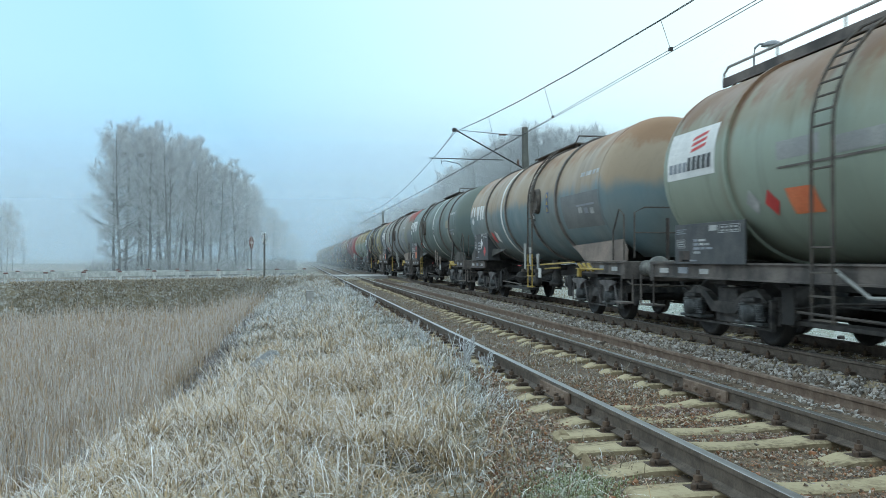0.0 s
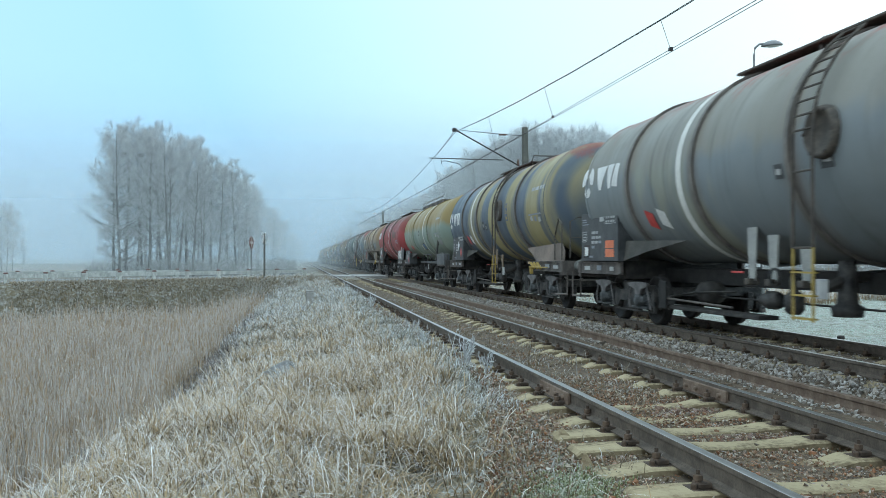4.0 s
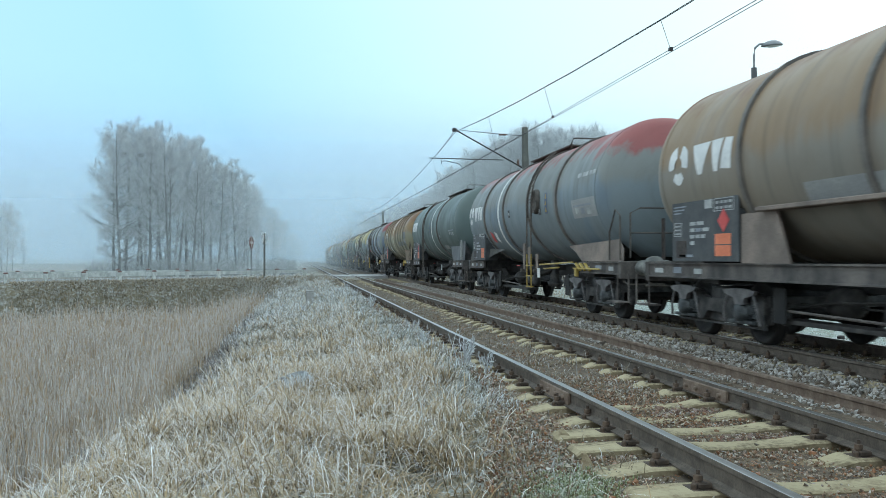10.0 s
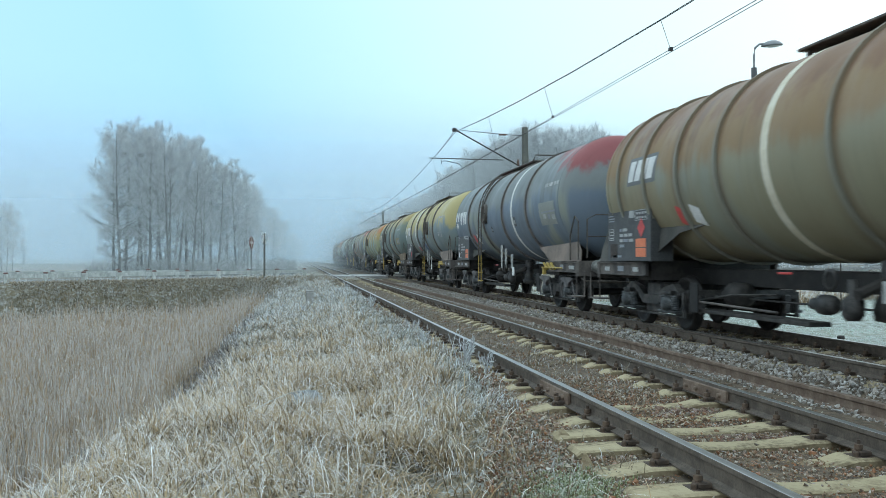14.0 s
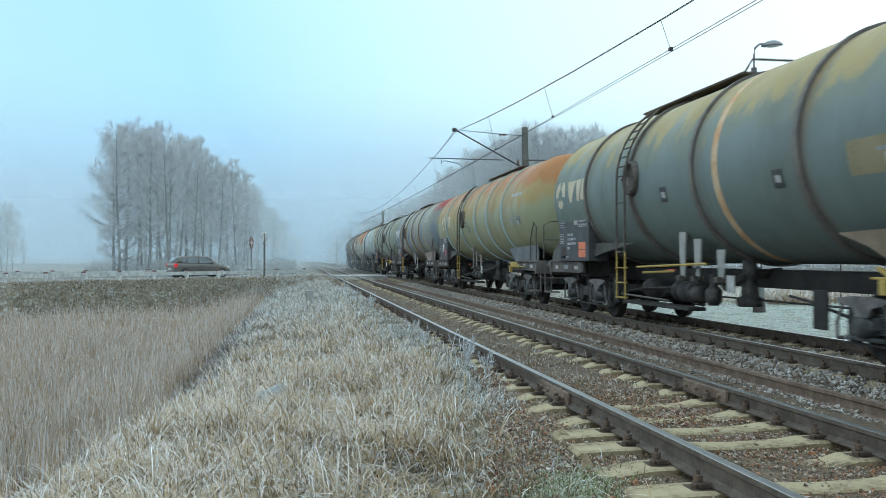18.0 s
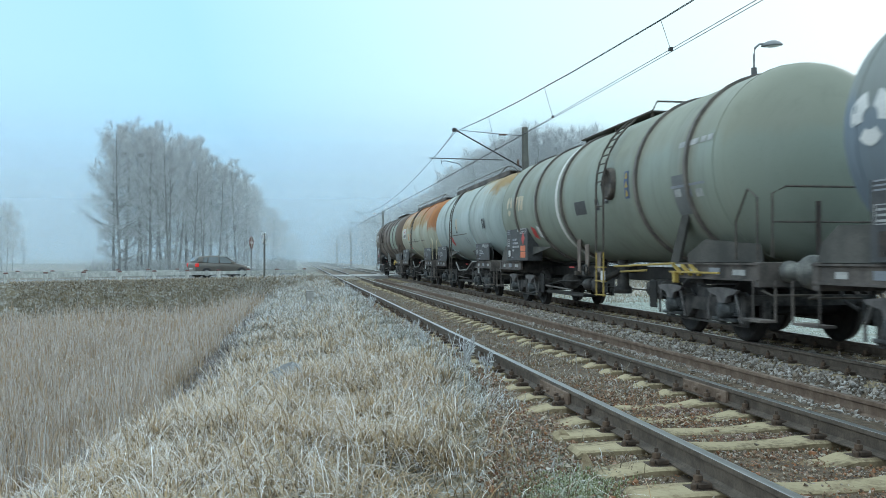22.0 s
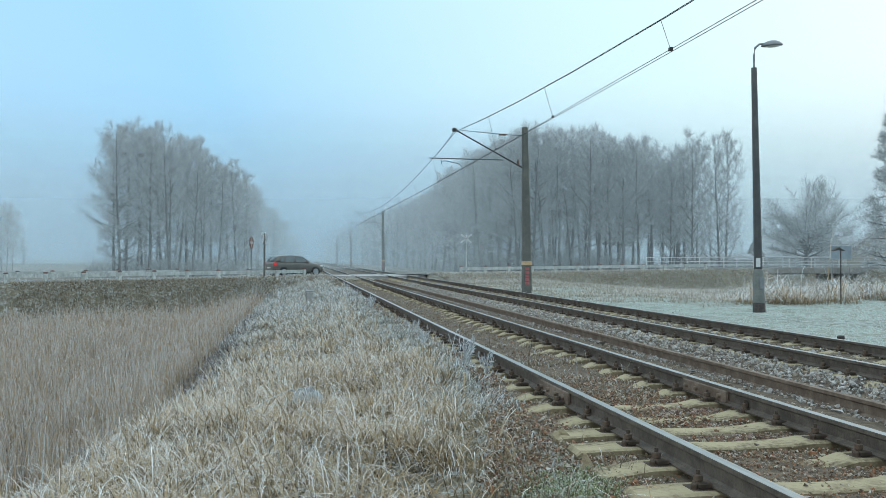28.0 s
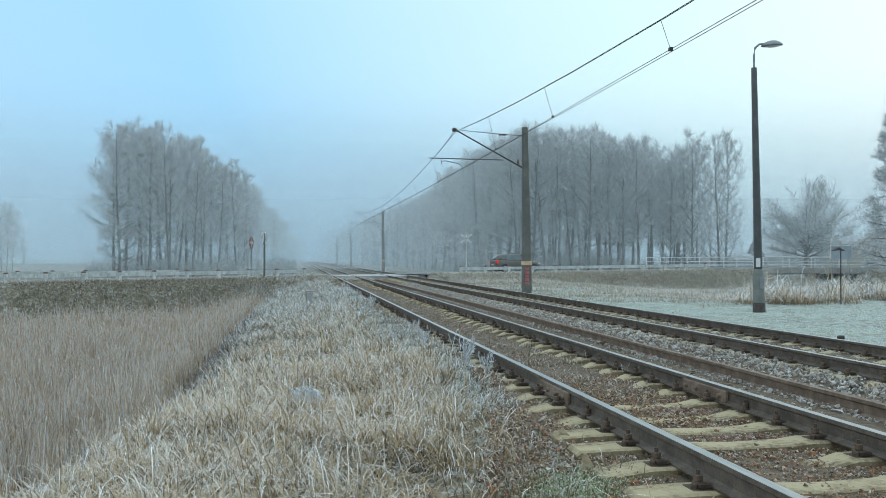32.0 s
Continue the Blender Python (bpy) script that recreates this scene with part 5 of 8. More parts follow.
    wagon(14, "orange-rusted grey tank wagon with pale blue-grey rings", Q("paint_orange_grey", (118, 118, 94), (132, 110, 70), top=(140, 86, 44), split=2.70, topz=3.25, wob=0.9, streak=0.45, crown=0.15), (224.5, 226.6, 228.5, 231.0, 234.1), None, 230.8, (226.0, 231.0), "tri", M_TANLOGO, "std", 1.46, ringmat=P("ring_pale_blue", (132, 146, 150), (138, 140, 132), split=2.9), extras=("diam", "ybar"), grip=gp, pan=(1.40, 3.42), mark=(2.72, 2.48, 0.44), saddle=M_SADDLEGREY, rects=((1.75, 2.2, 2.20, 2.40, slate),))
    wagon(15, "blue-grey tank wagon with rust-edged rings and red crown", Q("paint_bluegrey_rust", (88, 97, 108), (104, 106, 104), top=(130, 48, 48), split=2.9, topz=3.95, bands=(122, 118, 100), wob=0.7, crown=0.45), (242.3, 244.9, 247.3, 249.8), 243.9, 247.8, (245.2, 249.4), stripe=M_OCHRESTRIPE, ringmat=P("ring_rust", (120, 92, 66), (110, 96, 80), split=2.9), grip=gp, extras=("haz",), pan=(1.75, 3.80), mark=(1.62, 2.50, 0.44), rects=((1.9, 3.0, 2.06, 2.60, grey),))
    wagon(16, "pale grey-green tank wagon with brown runs and cream band", Q("paint_pale_green", (110, 115, 106), (112, 112, 100), split=3.0, wob=0.5, streak=0.25), (267.2, 265.1, 263.0, 258.6, 256.6), 263.4, 260.1, (260.4, 264.7), logo_mat=M_TANLOGO, grip=gp, extras=("haz", "diam", "sign", "ypipe", "ybar"), pan=(1.75, 4.05), mark=(2.25, 2.52, 0.40), saddle=M_SADDLEGREY, rects=((2.45, 2.95, 1.92, 2.54, slate), (7.2, 7.9, 2.16, 2.44, M_PANEL)))
    # 17 to 19
    w, yc, H = wagon(17, "off-white tank wagon with brownish top and long side railing", Q("paint_offwhite", (138, 146, 146), (134, 138, 134), top=(132, 104, 64), split=2.95, topz=3.80, wob=0.5, streak=0.34, crown=0.42), (273.8, 278.9), None, 276.8, (272.0, 281.6), "none", None, "slov", 1.46, extras=("rail",), hatch_disc=False, yellow=False, ringmat="paint", pan=(1.5, 3.70), rects=((1.02, 1.40, 2.22, 2.54, M_PANEL),))
    part("orange_plate", flank_quad(bmesh.new(), [(H - 4.55, 2.08), (H - 5.15, 2.08), (H - 5.15, 1.84), (H - 4.90, 1.72)], 1.46, 0.010), M_HAZRED, w)
    part("side_seam", flank_quad(bmesh.new(), [(-H + 4.2, 2.12), (H - 4.4, 2.12), (H - 4.4, 2.15), (-H + 4.2, 2.15)], 1.46, 0.012), M_RING, w)
    part("warning_sign", flank_quad(bmesh.new(), [(-0.15, 2.75), (-0.42, 2.75), (-0.42, 2.30), (-0.15, 2.30)], 1.46, 0.010), M_TANLOGO, w, "yellowed warning sign")
    for a in (-1.35, -1.70):
        part("mark", flank_quad(bmesh.new(), [(a, 2.02), (a - 0.10, 2.02), (a - 0.20, 1.78), (a - 0.10, 1.78)], 1.46, 0.010), M_SIGNMARK, w)
    bow_rail(w, H)
    w, yc, H = wagon(18, "cream tank wagon with strong orange rust on its upper half", Q("paint_cream_orange", (142, 142, 130), (136, 108, 72), top=(144, 84, 36), split=2.85, topz=3.40, wob=0.8, streak=0.40, crown=0.85), (286.4, 290.3), None, 288.6, (284.6, 294.4), "board", None, "slov", 1.46, extras=("rail",), hatch_disc=False, yellow=False, grip=M_TANLOGO, board=(1.25, 0.56, 2.28, 2.36), ringmat="paint", pan=(1.57, 4.05))
    part("notice_patch", flank_quad(bmesh.new(), [(H - 4.31, 2.24), (H - 5.6, 2.24), (H - 5.6, 2.60), (H - 4.31, 2.60)], 1.46), M_OCHRESTRIPE, w, "faded tan notice panel")
    part("orange_plate", flank_quad(bmesh.new(), [(H - 4.72, 1.78), (H - 5.25, 1.78), (H - 5.25, 2.06), (H - 4.72, 2.06)], 1.46, 0.010), M_ORANGE, w)
    part("hazard_plate", flank_quad(bmesh.new(), [(H - 4.38, 1.82), (H - 4.66, 1.78), (H - 4.66, 2.06), (H - 4.38, 2.08)], 1.46, 0.010), M_HAZRED, w)
    part("side_seam", flank_quad(bmesh.new(), [(-H + 2.2, 2.12), (H - 4.4, 2.12), (H - 4.4, 2.15), (-H + 2.2, 2.15)], 1.46, 0.012), M_RING, w)
    bow_rail(w, H)
    w, yc, H = wagon(19, "dark brown tank wagon with grey-green bare panels", Q("paint_dark_brown", (84, 71, 62), (82, 67, 58), split=2.9, wob=0.5, streak=0.25), (298.8, 300.8, 302.9, 305.6, 308.3), None, 305.4, (300.2, 305.4), "tri", None, "std", 1.475, extras=("ybar",), grip=gp, yellow=False, pan=(1.1, 3.38), mark=(1.55, 2.50, 0.46), saddle=M_SADDLEGREY)
    for a, b in ((297.3, 298.7), (298.95, 300.4)):
        part("bare_panel", hoop_panel(a - yc, b - yc, 1.475), P("paint_bare_panel", (118, 124, 112), (112, 116, 104)), w, "grey-green cladding panel")


def hoop_panel(y0, y1, R):
    bm = bmesh.new()
    prev = None
    for k in range(15):
        a = radians(150 + 4.8 * k * 60 / 67.2)
        cur = [bm.verts.new(((R + 0.012) * math.cos(a), y, ZC + (R + 0.012) * math.sin(a))) for y in (y0, y1)]
        if prev:
            bm.faces.new((prev[0], prev[1], cur[1], cur[0]))
        prev = cur
    return bm


build_train()
# ---- trees ----
def prisms(P0, P1, R0, R1, sides=3):
    """Open tapered bars from many start and end points at once."""
    P0, P1 = np.asarray(P0, float), np.asarray(P1, float)
    d = P1 - P0
    d /= np.linalg.norm(d, axis=1, keepdims=True) + 1e-9
    ref = np.where(np.abs(d[:, 2:3]) < 0.9, np.array([[0, 0, 1.0]]), np.array([[1.0, 0, 0]]))
    u = np.cross(d, ref)
    u /= np.linalg.norm(u, axis=1, keepdims=True)
    w = np.cross(d, u)
    n = len(P0)
    V = np.zeros((n, 2 * sides, 3))
    for k in range(sides):
        a = 2 * math.pi * k / sides
        o = u * math.cos(a) + w * math.sin(a)
        V[:, k] = P0 + o * np.asarray(R0)[:, None]
        V[:, sides + k] = P1 + o * np.asarray(R1)[:, None]
    q = np.array([(k, (k + 1) % sides, sides + (k + 1) % sides, sides + k) for k in range(sides)])
    F = (np.arange(n)[:, None, None] * 2 * sides + q[None]).reshape(-1, 4)
    return V.reshape(-1, 3), F


def ribbons(P0, P1, W0, W1, rng):
    """Flat thin twigs."""
    d = P1 - P0
    r = rng.normal(size=d.shape)
    u = np.cross(d, r)
    u /= np.linalg.norm(u, axis=1, keepdims=True) + 1e-9
    V = np.stack([P0 - u * W0, P0 + u * W0, P1 + u * W1, P1 - u * W1], 1).reshape(-1, 3)
    F = np.arange(len(P0) * 4).reshape(-1, 4)
    return V, F


def join(parts):
    V, F, o = [], [], 0
    for v, f in parts:
        V.append(v)
        F.append(f + o)
        o += len(v)
    return np.concatenate(V), np.concatenate(F)


def unit(v):
    return v / (np.linalg.norm(v, axis=-1, keepdims=True) + 1e-9)


def make_tree(seed, H=18.0, base=0.3, spread=3.2, nb=46, ns=8, nt=10, rise=0.9, droop=0.0, r0=0.24, stems=1, shape="tall", tw=0.009):
    """Trunk and limbs, and a crown of fine twigs, as two meshes."""
    rng = np.random.default_rng(seed)
    wood, twigs = [], []
    for st in range(stems):
        lean = rng.normal(0, 0.035 + 0.05 * (stems > 1), 2)
        n = 12
        zs = np.linspace(0, H * (1 - 0.12 * st) * (0.46 if shape == "round" else 1.0), n + 1)
        path = np.stack([lean[0] * zs + np.cumsum(rng.normal(0, 0.05, n + 1)), lean[1] * zs + np.cumsum(rng.normal(0, 0.05, n + 1)), zs], 1)
        path[0, :2] = rng.normal(0, 0.35, 2) if st else (0, 0)
        rad = r0 * (1 - 0.25 * st) * (1 - 0.93 * (np.arange(n + 1) / n) ** 0.85)
        wood.append(prisms(path[:-1], path[1:], rad[:-1], rad[1:], 6))
        top = zs[-1]
        for b in range(nb):
            f = base + (1 - base) * ((b + rng.random()) / nb) ** 0.85
            z = f * top
            p = np.array([np.interp(z, zs, path[:, 0]), np.interp(z, zs, path[:, 1]), z])
            g = (f - base) / (1 - base)
            if shape == "tall":
                ln = spread * (0.25 + 0.92 * math.sin(math.pi * (0.22 + 0.71 * g))) * rng.uniform(0.55, 1.12)
            elif shape == "round":
                ln = 1.0
            else:
                ln = spread * (1.08 - g) * rng.uniform(0.7, 1.1)
            az = b * 2.399 + rng.normal(0, 0.4)
            up = rise * rng.uniform(0.5, 1.4) * (0.55 + 0.75 * g)
            d = unit(np.array([math.cos(az), math.sin(az), up]))
            if shape == "round":
                # limbs reach out to a broad ball-shaped outline
                d = unit(np.array([math.cos(az), math.sin(az), math.tan(radians(rng.uniform(-4, 82)))]))
                q = p - np.array([0, 0, 0.56 * H])
                bq = float(q @ d)
                ln = (-bq + math.sqrt(max(0.05, bq * bq - float(q @ q) + (0.44 * H) ** 2))) * rng.uniform(0.80, 0.95)
            pts = [p]
            for k in range(4):
                d = unit(d + rng.normal(0, 0.13, 3) + np.array([0, 0, (0.10 if shape != "round" else 0.02) - droop]))
                pts.append(pts[-1] + d * ln / 4)
            pts = np.array(pts)
            rr = np.interp(z, zs, rad) * 0.42 + 0.008
            rads = rr * np.array([1, 0.75, 0.5, 0.32, 0.15])
            wood.append(prisms(pts[:-1], pts[1:], rads[:-1], rads[1:], 4))
            t = rng.uniform(0.25, 1.0, ns) * 3.999
            i = t.astype(int)
            s0 = pts[i] + (pts[i + 1] - pts[i]) * (t - i)[:, None]
            sd = unit(unit(pts[i + 1] - pts[i]) + rng.normal(0, 0.6, (ns, 3)) + np.array([0, 0, 0.15 - droop]))
            sl = ln * rng.uniform(0.22, 0.48, ns) * (0.42 if shape == "round" else 1.0)
            s1 = s0 + sd * sl[:, None]
            twigs.append(prisms(s0, s1, np.full(ns, 0.012), np.full(ns, 0.006), 3))
            q = rng.random((ns, nt))
            t0 = (s0[:, None] + (s1 - s0)[:, None] * q[..., None]).reshape(-1, 3)
            td = unit(np.repeat(sd, nt, 0) * 0.8 + rng.normal(0, 0.55, (ns * nt, 3)) + np.array([0, 0, 0.10 - 2.0 * droop]))
            t1 = t0 + td * (rng.uniform(0.28, 0.75, ns * nt) * (0.6 + 0.12 * spread))[:, None]
            twigs.append(ribbons(t0, t1, tw, tw * 0.5, rng))
    return join(wood), join(twigs)


TREES = {}


def tree_proto(key, label, **kw):
    (wv, wf), (tv, tf) = make_tree(**kw)
    t = thing("tree", label, "tree")
    bulk("trunk", wv, wf, M_BARK, t)
    bulk("crown", tv, tf, M_TWIG, t)
    TREES[key] = (t, kw.get("H", 18.0))
    return t


def camera_place(px, Z):
    """Ground place for a bearing and the depth Z."""
    X = (px - 784) / 1520 * Z
    c, s = math.cos(YAW), math.sin(YAW)
    return X * c + Z * s, Z * c - X * s


PLACED = {}


def plant(key, px, Z, top_y, group, rz=0.0, wide=1.0):
    """A tree on a bearing at a depth, its height given by where its top stands against the sky."""
    x, y = camera_place(px, Z)
    z = float(land(x, y)) - 0.05
    h = EYE.z + (459 - top_y) / 1520 * Z - z
    proto, H = TREES[key]
    k = h / H * (0.93 if key not in ("round", "cone") else 1.0)
    m = pose(x, y, z, 0, 0, rz) @ Matrix.Diagonal((k * wide, k * wide, k, 1))
    if key not in PLACED:
        PLACED[key] = 1
        proto.matrix_world = m
        proto["group"] = group
        return proto
    t = copy_thing(proto, pose(x, y, z, 0, 0, rz))
    t.scale = (k * wide, k * wide, k)
    t["group"] = group
    return t


def build_trees():
    tree_proto("a1", "tall bare alder with frosted fine twigs", seed=1, H=18, base=0.20, spread=4.4, nb=50, rise=0.8, ns=10, nt=15, r0=0.25)
    tree_proto("a2", "tall bare alder with twin stems and frosted twigs", seed=2, H=18, base=0.32, spread=4.0, nb=36, stems=2, rise=0.85, ns=9, nt=14, r0=0.24)
    tree_proto("a3", "slender bare alder with a high frosted crown", seed=3, H=18, base=0.42, spread=4.5, nb=46, r0=0.22, rise=0.75, ns=10, nt=15)
    tree_proto("a4", "bare leaning alder with rimed branches", seed=14, H=18, base=0.14, spread=4.2, nb=50, rise=0.8, ns=10, nt=15, r0=0.25)
    tree_proto("b1", "frosted birch with drooping fine twigs", seed=5, H=18, base=0.20, spread=4.4, nb=60, rise=1.0, droop=0.20, ns=10, nt=16)
    tree_proto("low", "young bare tree branching from the ground", seed=6, H=18, base=0.06, spread=4.6, nb=56, rise=0.6, ns=10, nt=14)
    tree_proto("round", "broad round-crowned bare oak with frosted twigs", seed=8, H=12, base=0.42, spread=4.0, nb=64, rise=1.0, r0=0.40, shape="round", ns=30, nt=15, tw=0.009)
    tree_proto("cone", "frosted larch with tiers of drooping branches", seed=9, H=18, base=0.04, spread=4.8, nb=80, rise=0.15, droop=0.06, shape="cone", ns=12, nt=14, tw=0.014)
    rng = np.random.default_rng(21)
    keys = ["a1", "a2", "a3", "a4"]
    # copse beyond the left road, and the line that runs on beside the track
    lx = [150, 165, 175, 209, 238, 272, 279, 296, 320, 340, 354, 371, 391, 417, 439, 451, 476, 510, 539]
    ly = [330, 275, 240, 213, 207, 220, 245, 225, 231, 243, 270, 266, 290, 276, 310, 316, 362, 398, 433]
    for px, key, dz in ((182, "b1", 0), (205, "low", 4), (232, "b1", 6), (248, "a1", 0), (268, "a4", 3), (285, "a2", -2), (303, "a3", 4), (318, "a1", 8), (334, "a4", 0), (352, "a2", 5), (368, "a1", 12),
                        (384, "low", 6), (402, "a3", 14), (416, "a4", 10), (430, "b1", 22), (446, "low", 30), (458, "a1", 42), (470, "low", 62), (482, "b1", 82), (493, "low", 110), (505, "a1", 150), (516, "low", 190), (527, "b1", 250),
                        (222, "a3", 14), (262, "a2", 18), (296, "low", 22), (345, "low", 25), (395, "b1", 30), (200, "low", 25), (240, "low", 30), (275, "low", 25), (318, "low", 30), (372, "low", 30), (420, "low", 30), (190, "low", -2), (440, "low", 25)):
        Z = 105 + dz
        px += 20 * sstep(440, 200, px)
        top = float(np.interp(px, lx, ly)) + rng.uniform(-4, 10) + (14 if dz in (14, 18, 22, 25, 30) else 0)
        plant(key, px, Z, top, "copse beside the road", rng.uniform(0, 360), 0.9)
    # old crows' nests in the birch
    for px, py in ((219, 271), (249, 276)):
        x, y = camera_place(px, 105)
        d = unit(rng.normal(size=(160, 3)) * np.array([1, 1, 0.7]))
        p = d * 0.26 * rng.uniform(0.2, 1, (160, 1))
        v, f = prisms(p, p + unit(rng.normal(size=(160, 3))) * 0.32, np.full(160, 0.018), np.full(160, 0.010), 3)
        nest = bulk("bird_nest", v + np.array([x, y, EYE.z + (459 - py) / 1520 * 105]), f, M_BARK)
        tagged(nest, "dark ball of twigs, a crow's nest in a bare tree", "nest", group="nests in the copse")
    plant("b1", 12, 150, 358, "copse beside the road", 40, 0.8)
    plant("b1", 22, 158, 372, "copse beside the road", 200, 0.9)
    plant("low", 4, 152, 366, "copse beside the road", 90, 0.9)
    plant("low", -12, 146, 372, "copse beside the road", 140, 0.8)
    plant("low", 40, 175, 420, "copse beside the road", 240, 0.9)
    # the wood on the other side of the tracks
    rx = [560, 590, 640, 700, 740, 790, 850, 880, 930, 1000, 1040, 1080, 1140, 1180, 1205, 1230, 1255, 1280, 1300]
    ry = [445, 418, 388, 362, 345, 302, 266, 240, 226, 222, 218, 232, 242, 262, 258, 232, 262, 234, 250]
    px = 572.0
    while px < 930:
        Z = min(640, 1520 * 29 / (0.986 * (px - 530)))
        for row in range(3):
            q = px + rng.uniform(-4, 4)
            top = float(np.interp(q, rx, ry)) + rng.uniform(-3, 9) + 8 * row
            plant(keys[rng.integers(4)] if rng.random() < 0.75 else "low", q, Z * (1 + 0.06 * row) * rng.uniform(0.98, 1.02), top, "trees of the wood", rng.uniform(0, 360), 1.05)
        px += 9 + (px - 572) * 0.022
    for row, (dz, step, dy) in enumerate(((0, 23, 0), (9, 27, 5), (19, 31, 12), (34, 30, 34))):
        px = 925.0 + 7 * row
        while px < (1205 if row < 3 else 1110):
            q = px + rng.uniform(-6, 6)
            top = float(np.interp(q, rx, ry)) + rng.uniform(-4, 14) + dy
            plant(keys[rng.integers(4)] if row < 3 else "low", q, 108 + dz + rng.uniform(-3, 3), top, "trees of the wood", rng.uniform(0, 360), 0.95)
            px += step
    for q, top, key, dz in ((1228, 232, "a4", -2), (1232, 262, "a1", 5), (1262, 330, "low", 8), (1273, 240, "a4", -3), (1284, 236, "a1", 0), (1212, 262, "a2", 3)):
        plant(key, q, 104 + dz, top, "trees of the wood", rng.uniform(0, 360), 0.74)
    plant("low", 1312, 150, 425, "trees by the farm", 20, 0.7)
    plant("round", 1432, 104, 314, "trees by the farm", 0, 1.16)
    plant("cone", 1584, 74, 205, "trees by the farm", 60, 0.95)
    plant("cone", 1548, 105, 365, "trees by the farm", 130, 0.9)


build_trees()


def bushes(name, spots, h, label, n=26, tw=0.014):
    """Scrub: sprays of bare stems."""
    rng = np.random.default_rng(len(spots))
    parts = []
    for (x, y, k) in spots:
        z = float(land(x, y)) - 0.05
        m = n
        az = rng.uniform(0, 2 * math.pi, m)
        d = unit(np.stack([np.cos(az) * 0.55, np.sin(az) * 0.55, rng.uniform(0.5, 1.3, m)], 1))
        p0 = np.stack([np.full(m, x) + rng.normal(0, 0.3, m), np.full(m, y) + rng.normal(0, 0.3, m), np.full(m, z)], 1)
        p1 = p0 + d * (h * k * rng.uniform(0.5, 1.0, m))[:, None]
        parts.append(prisms(p0, p1, np.full(m, 0.02), np.full(m, 0.006), 3))
        q = rng.uniform(0.3, 1, (m, 9))
        t0 = (p0[:, None] + (p1 - p0)[:, None] * q[..., None]).reshape(-1, 3)
        td = unit(np.repeat(d, 9, 0) + rng.normal(0, 0.6, (m * 9, 3)))
        parts.append(ribbons(t0, t0 + td * (h * k * rng.uniform(0.12, 0.3, m * 9))[:, None], tw, tw * 0.5, rng))
    v, f = join(parts)
    return tagged(bulk(name, v, f, M_SCRUB), label, "scrub", kind="stuff")


def build_scrub():
    rng = np.random.default_rng(5)
    spots = []
    for _ in range(240):
        px = rng.uniform(585, 1310)
        if px > 1110 and rng.random() < 0.6:
            continue
        Z = (1520 * 30 / (0.986 * (px - 530)) if px < 930 else 108) * rng.uniform(1.0, 1.22)
        spots.append((*camera_place(px, min(Z, 520)), rng.uniform(0.6, 1.5)))
    for _ in range(170):
        px = rng.uniform(610, 940)
        spots.append((*camera_place(px, min(1520 * 30 / (0.986 * (px - 530)), 520) * rng.uniform(0.98, 1.15)), rng.uniform(0.6, 1.4)))
    bushes("undergrowth", spots, 3.3, "bare frosted undergrowth at the foot of the wood")
    spots = [(*camera_place(rng.uniform(160, 520), rng.uniform(103, 135)), rng.uniform(0.5, 1.3)) for _ in range(90)]
    bushes("undergrowth", spots, 2.7, "bare frosted undergrowth at the foot of the copse")


build_scrub()


# ---- grass, reeds ----
def blades(x, y, length, width, bend, rng, az=None, up=1.0, seg=3, lift=0.0):
    """Bent tapering blades rooted on the ground, with how far along the blade each point is."""
    n = len(x)
    z = land(x, y) - 0.02 + lift
    az = rng.uniform(0, 2 * math.pi, n) if az is None else az + rng.normal(0, 0.7, n)
    side = np.stack([-np.sin(az), np.cos(az), np.zeros(n)], 1)
    out = np.stack([np.cos(az), np.sin(az), np.zeros(n)], 1)
    nv = 2 * seg + 1
    V = np.zeros((n, nv, 3))
    a = up * rng.uniform(0.72, 1.10, n) * math.pi / 2
    p = np.stack([x, y, z], 1)
    for k in range(seg + 1):
        w = width * (1.0 - 0.75 * (k / seg) ** 1.5)
        if k < seg:
            V[:, 2 * k] = p - side * w[:, None]
            V[:, 2 * k + 1] = p + side * w[:, None]
        else:
            V[:, 2 * seg] = p
        d = out * np.cos(a)[:, None] + np.array([[0, 0, 1.0]]) * np.sin(a)[:, None]
        p = p + d * (length / seg)[:, None]
        p[:, 2] = np.maximum(p[:, 2], z + 0.03)
        a = a - bend * rng.uniform(0.6, 1.4, n) * 3 * (0.35 + 1.3 * (k + 0.5) / seg) / seg
    t = []
    for k in range(seg - 1):
        t += [(2 * k, 2 * k + 1, 2 * k + 3), (2 * k, 2 * k + 3, 2 * k + 2)]
    t.append((2 * seg - 2, 2 * seg - 1, 2 * seg))
    F = (np.arange(n)[:, None, None] * nv + np.array(t)[None]).reshape(-1, 3)
    tip = np.tile(np.concatenate([np.repeat(np.arange(seg) / seg, 2), [1.0]]), n)
    return V.reshape(-1, 3), F, tip


def lawn(name, parts, mat, label, category):
    v, f = join([(a, b) for a, b, _ in parts])
    ob = bulk(name, v, f, mat)
    at = ob.data.attributes.new("tip", "FLOAT", "POINT")
    at.data.foreach_set("value", np.concatenate([c for _, _, c in parts]).astype(np.float32))
    return tagged(ob, label, category, kind="stuff")


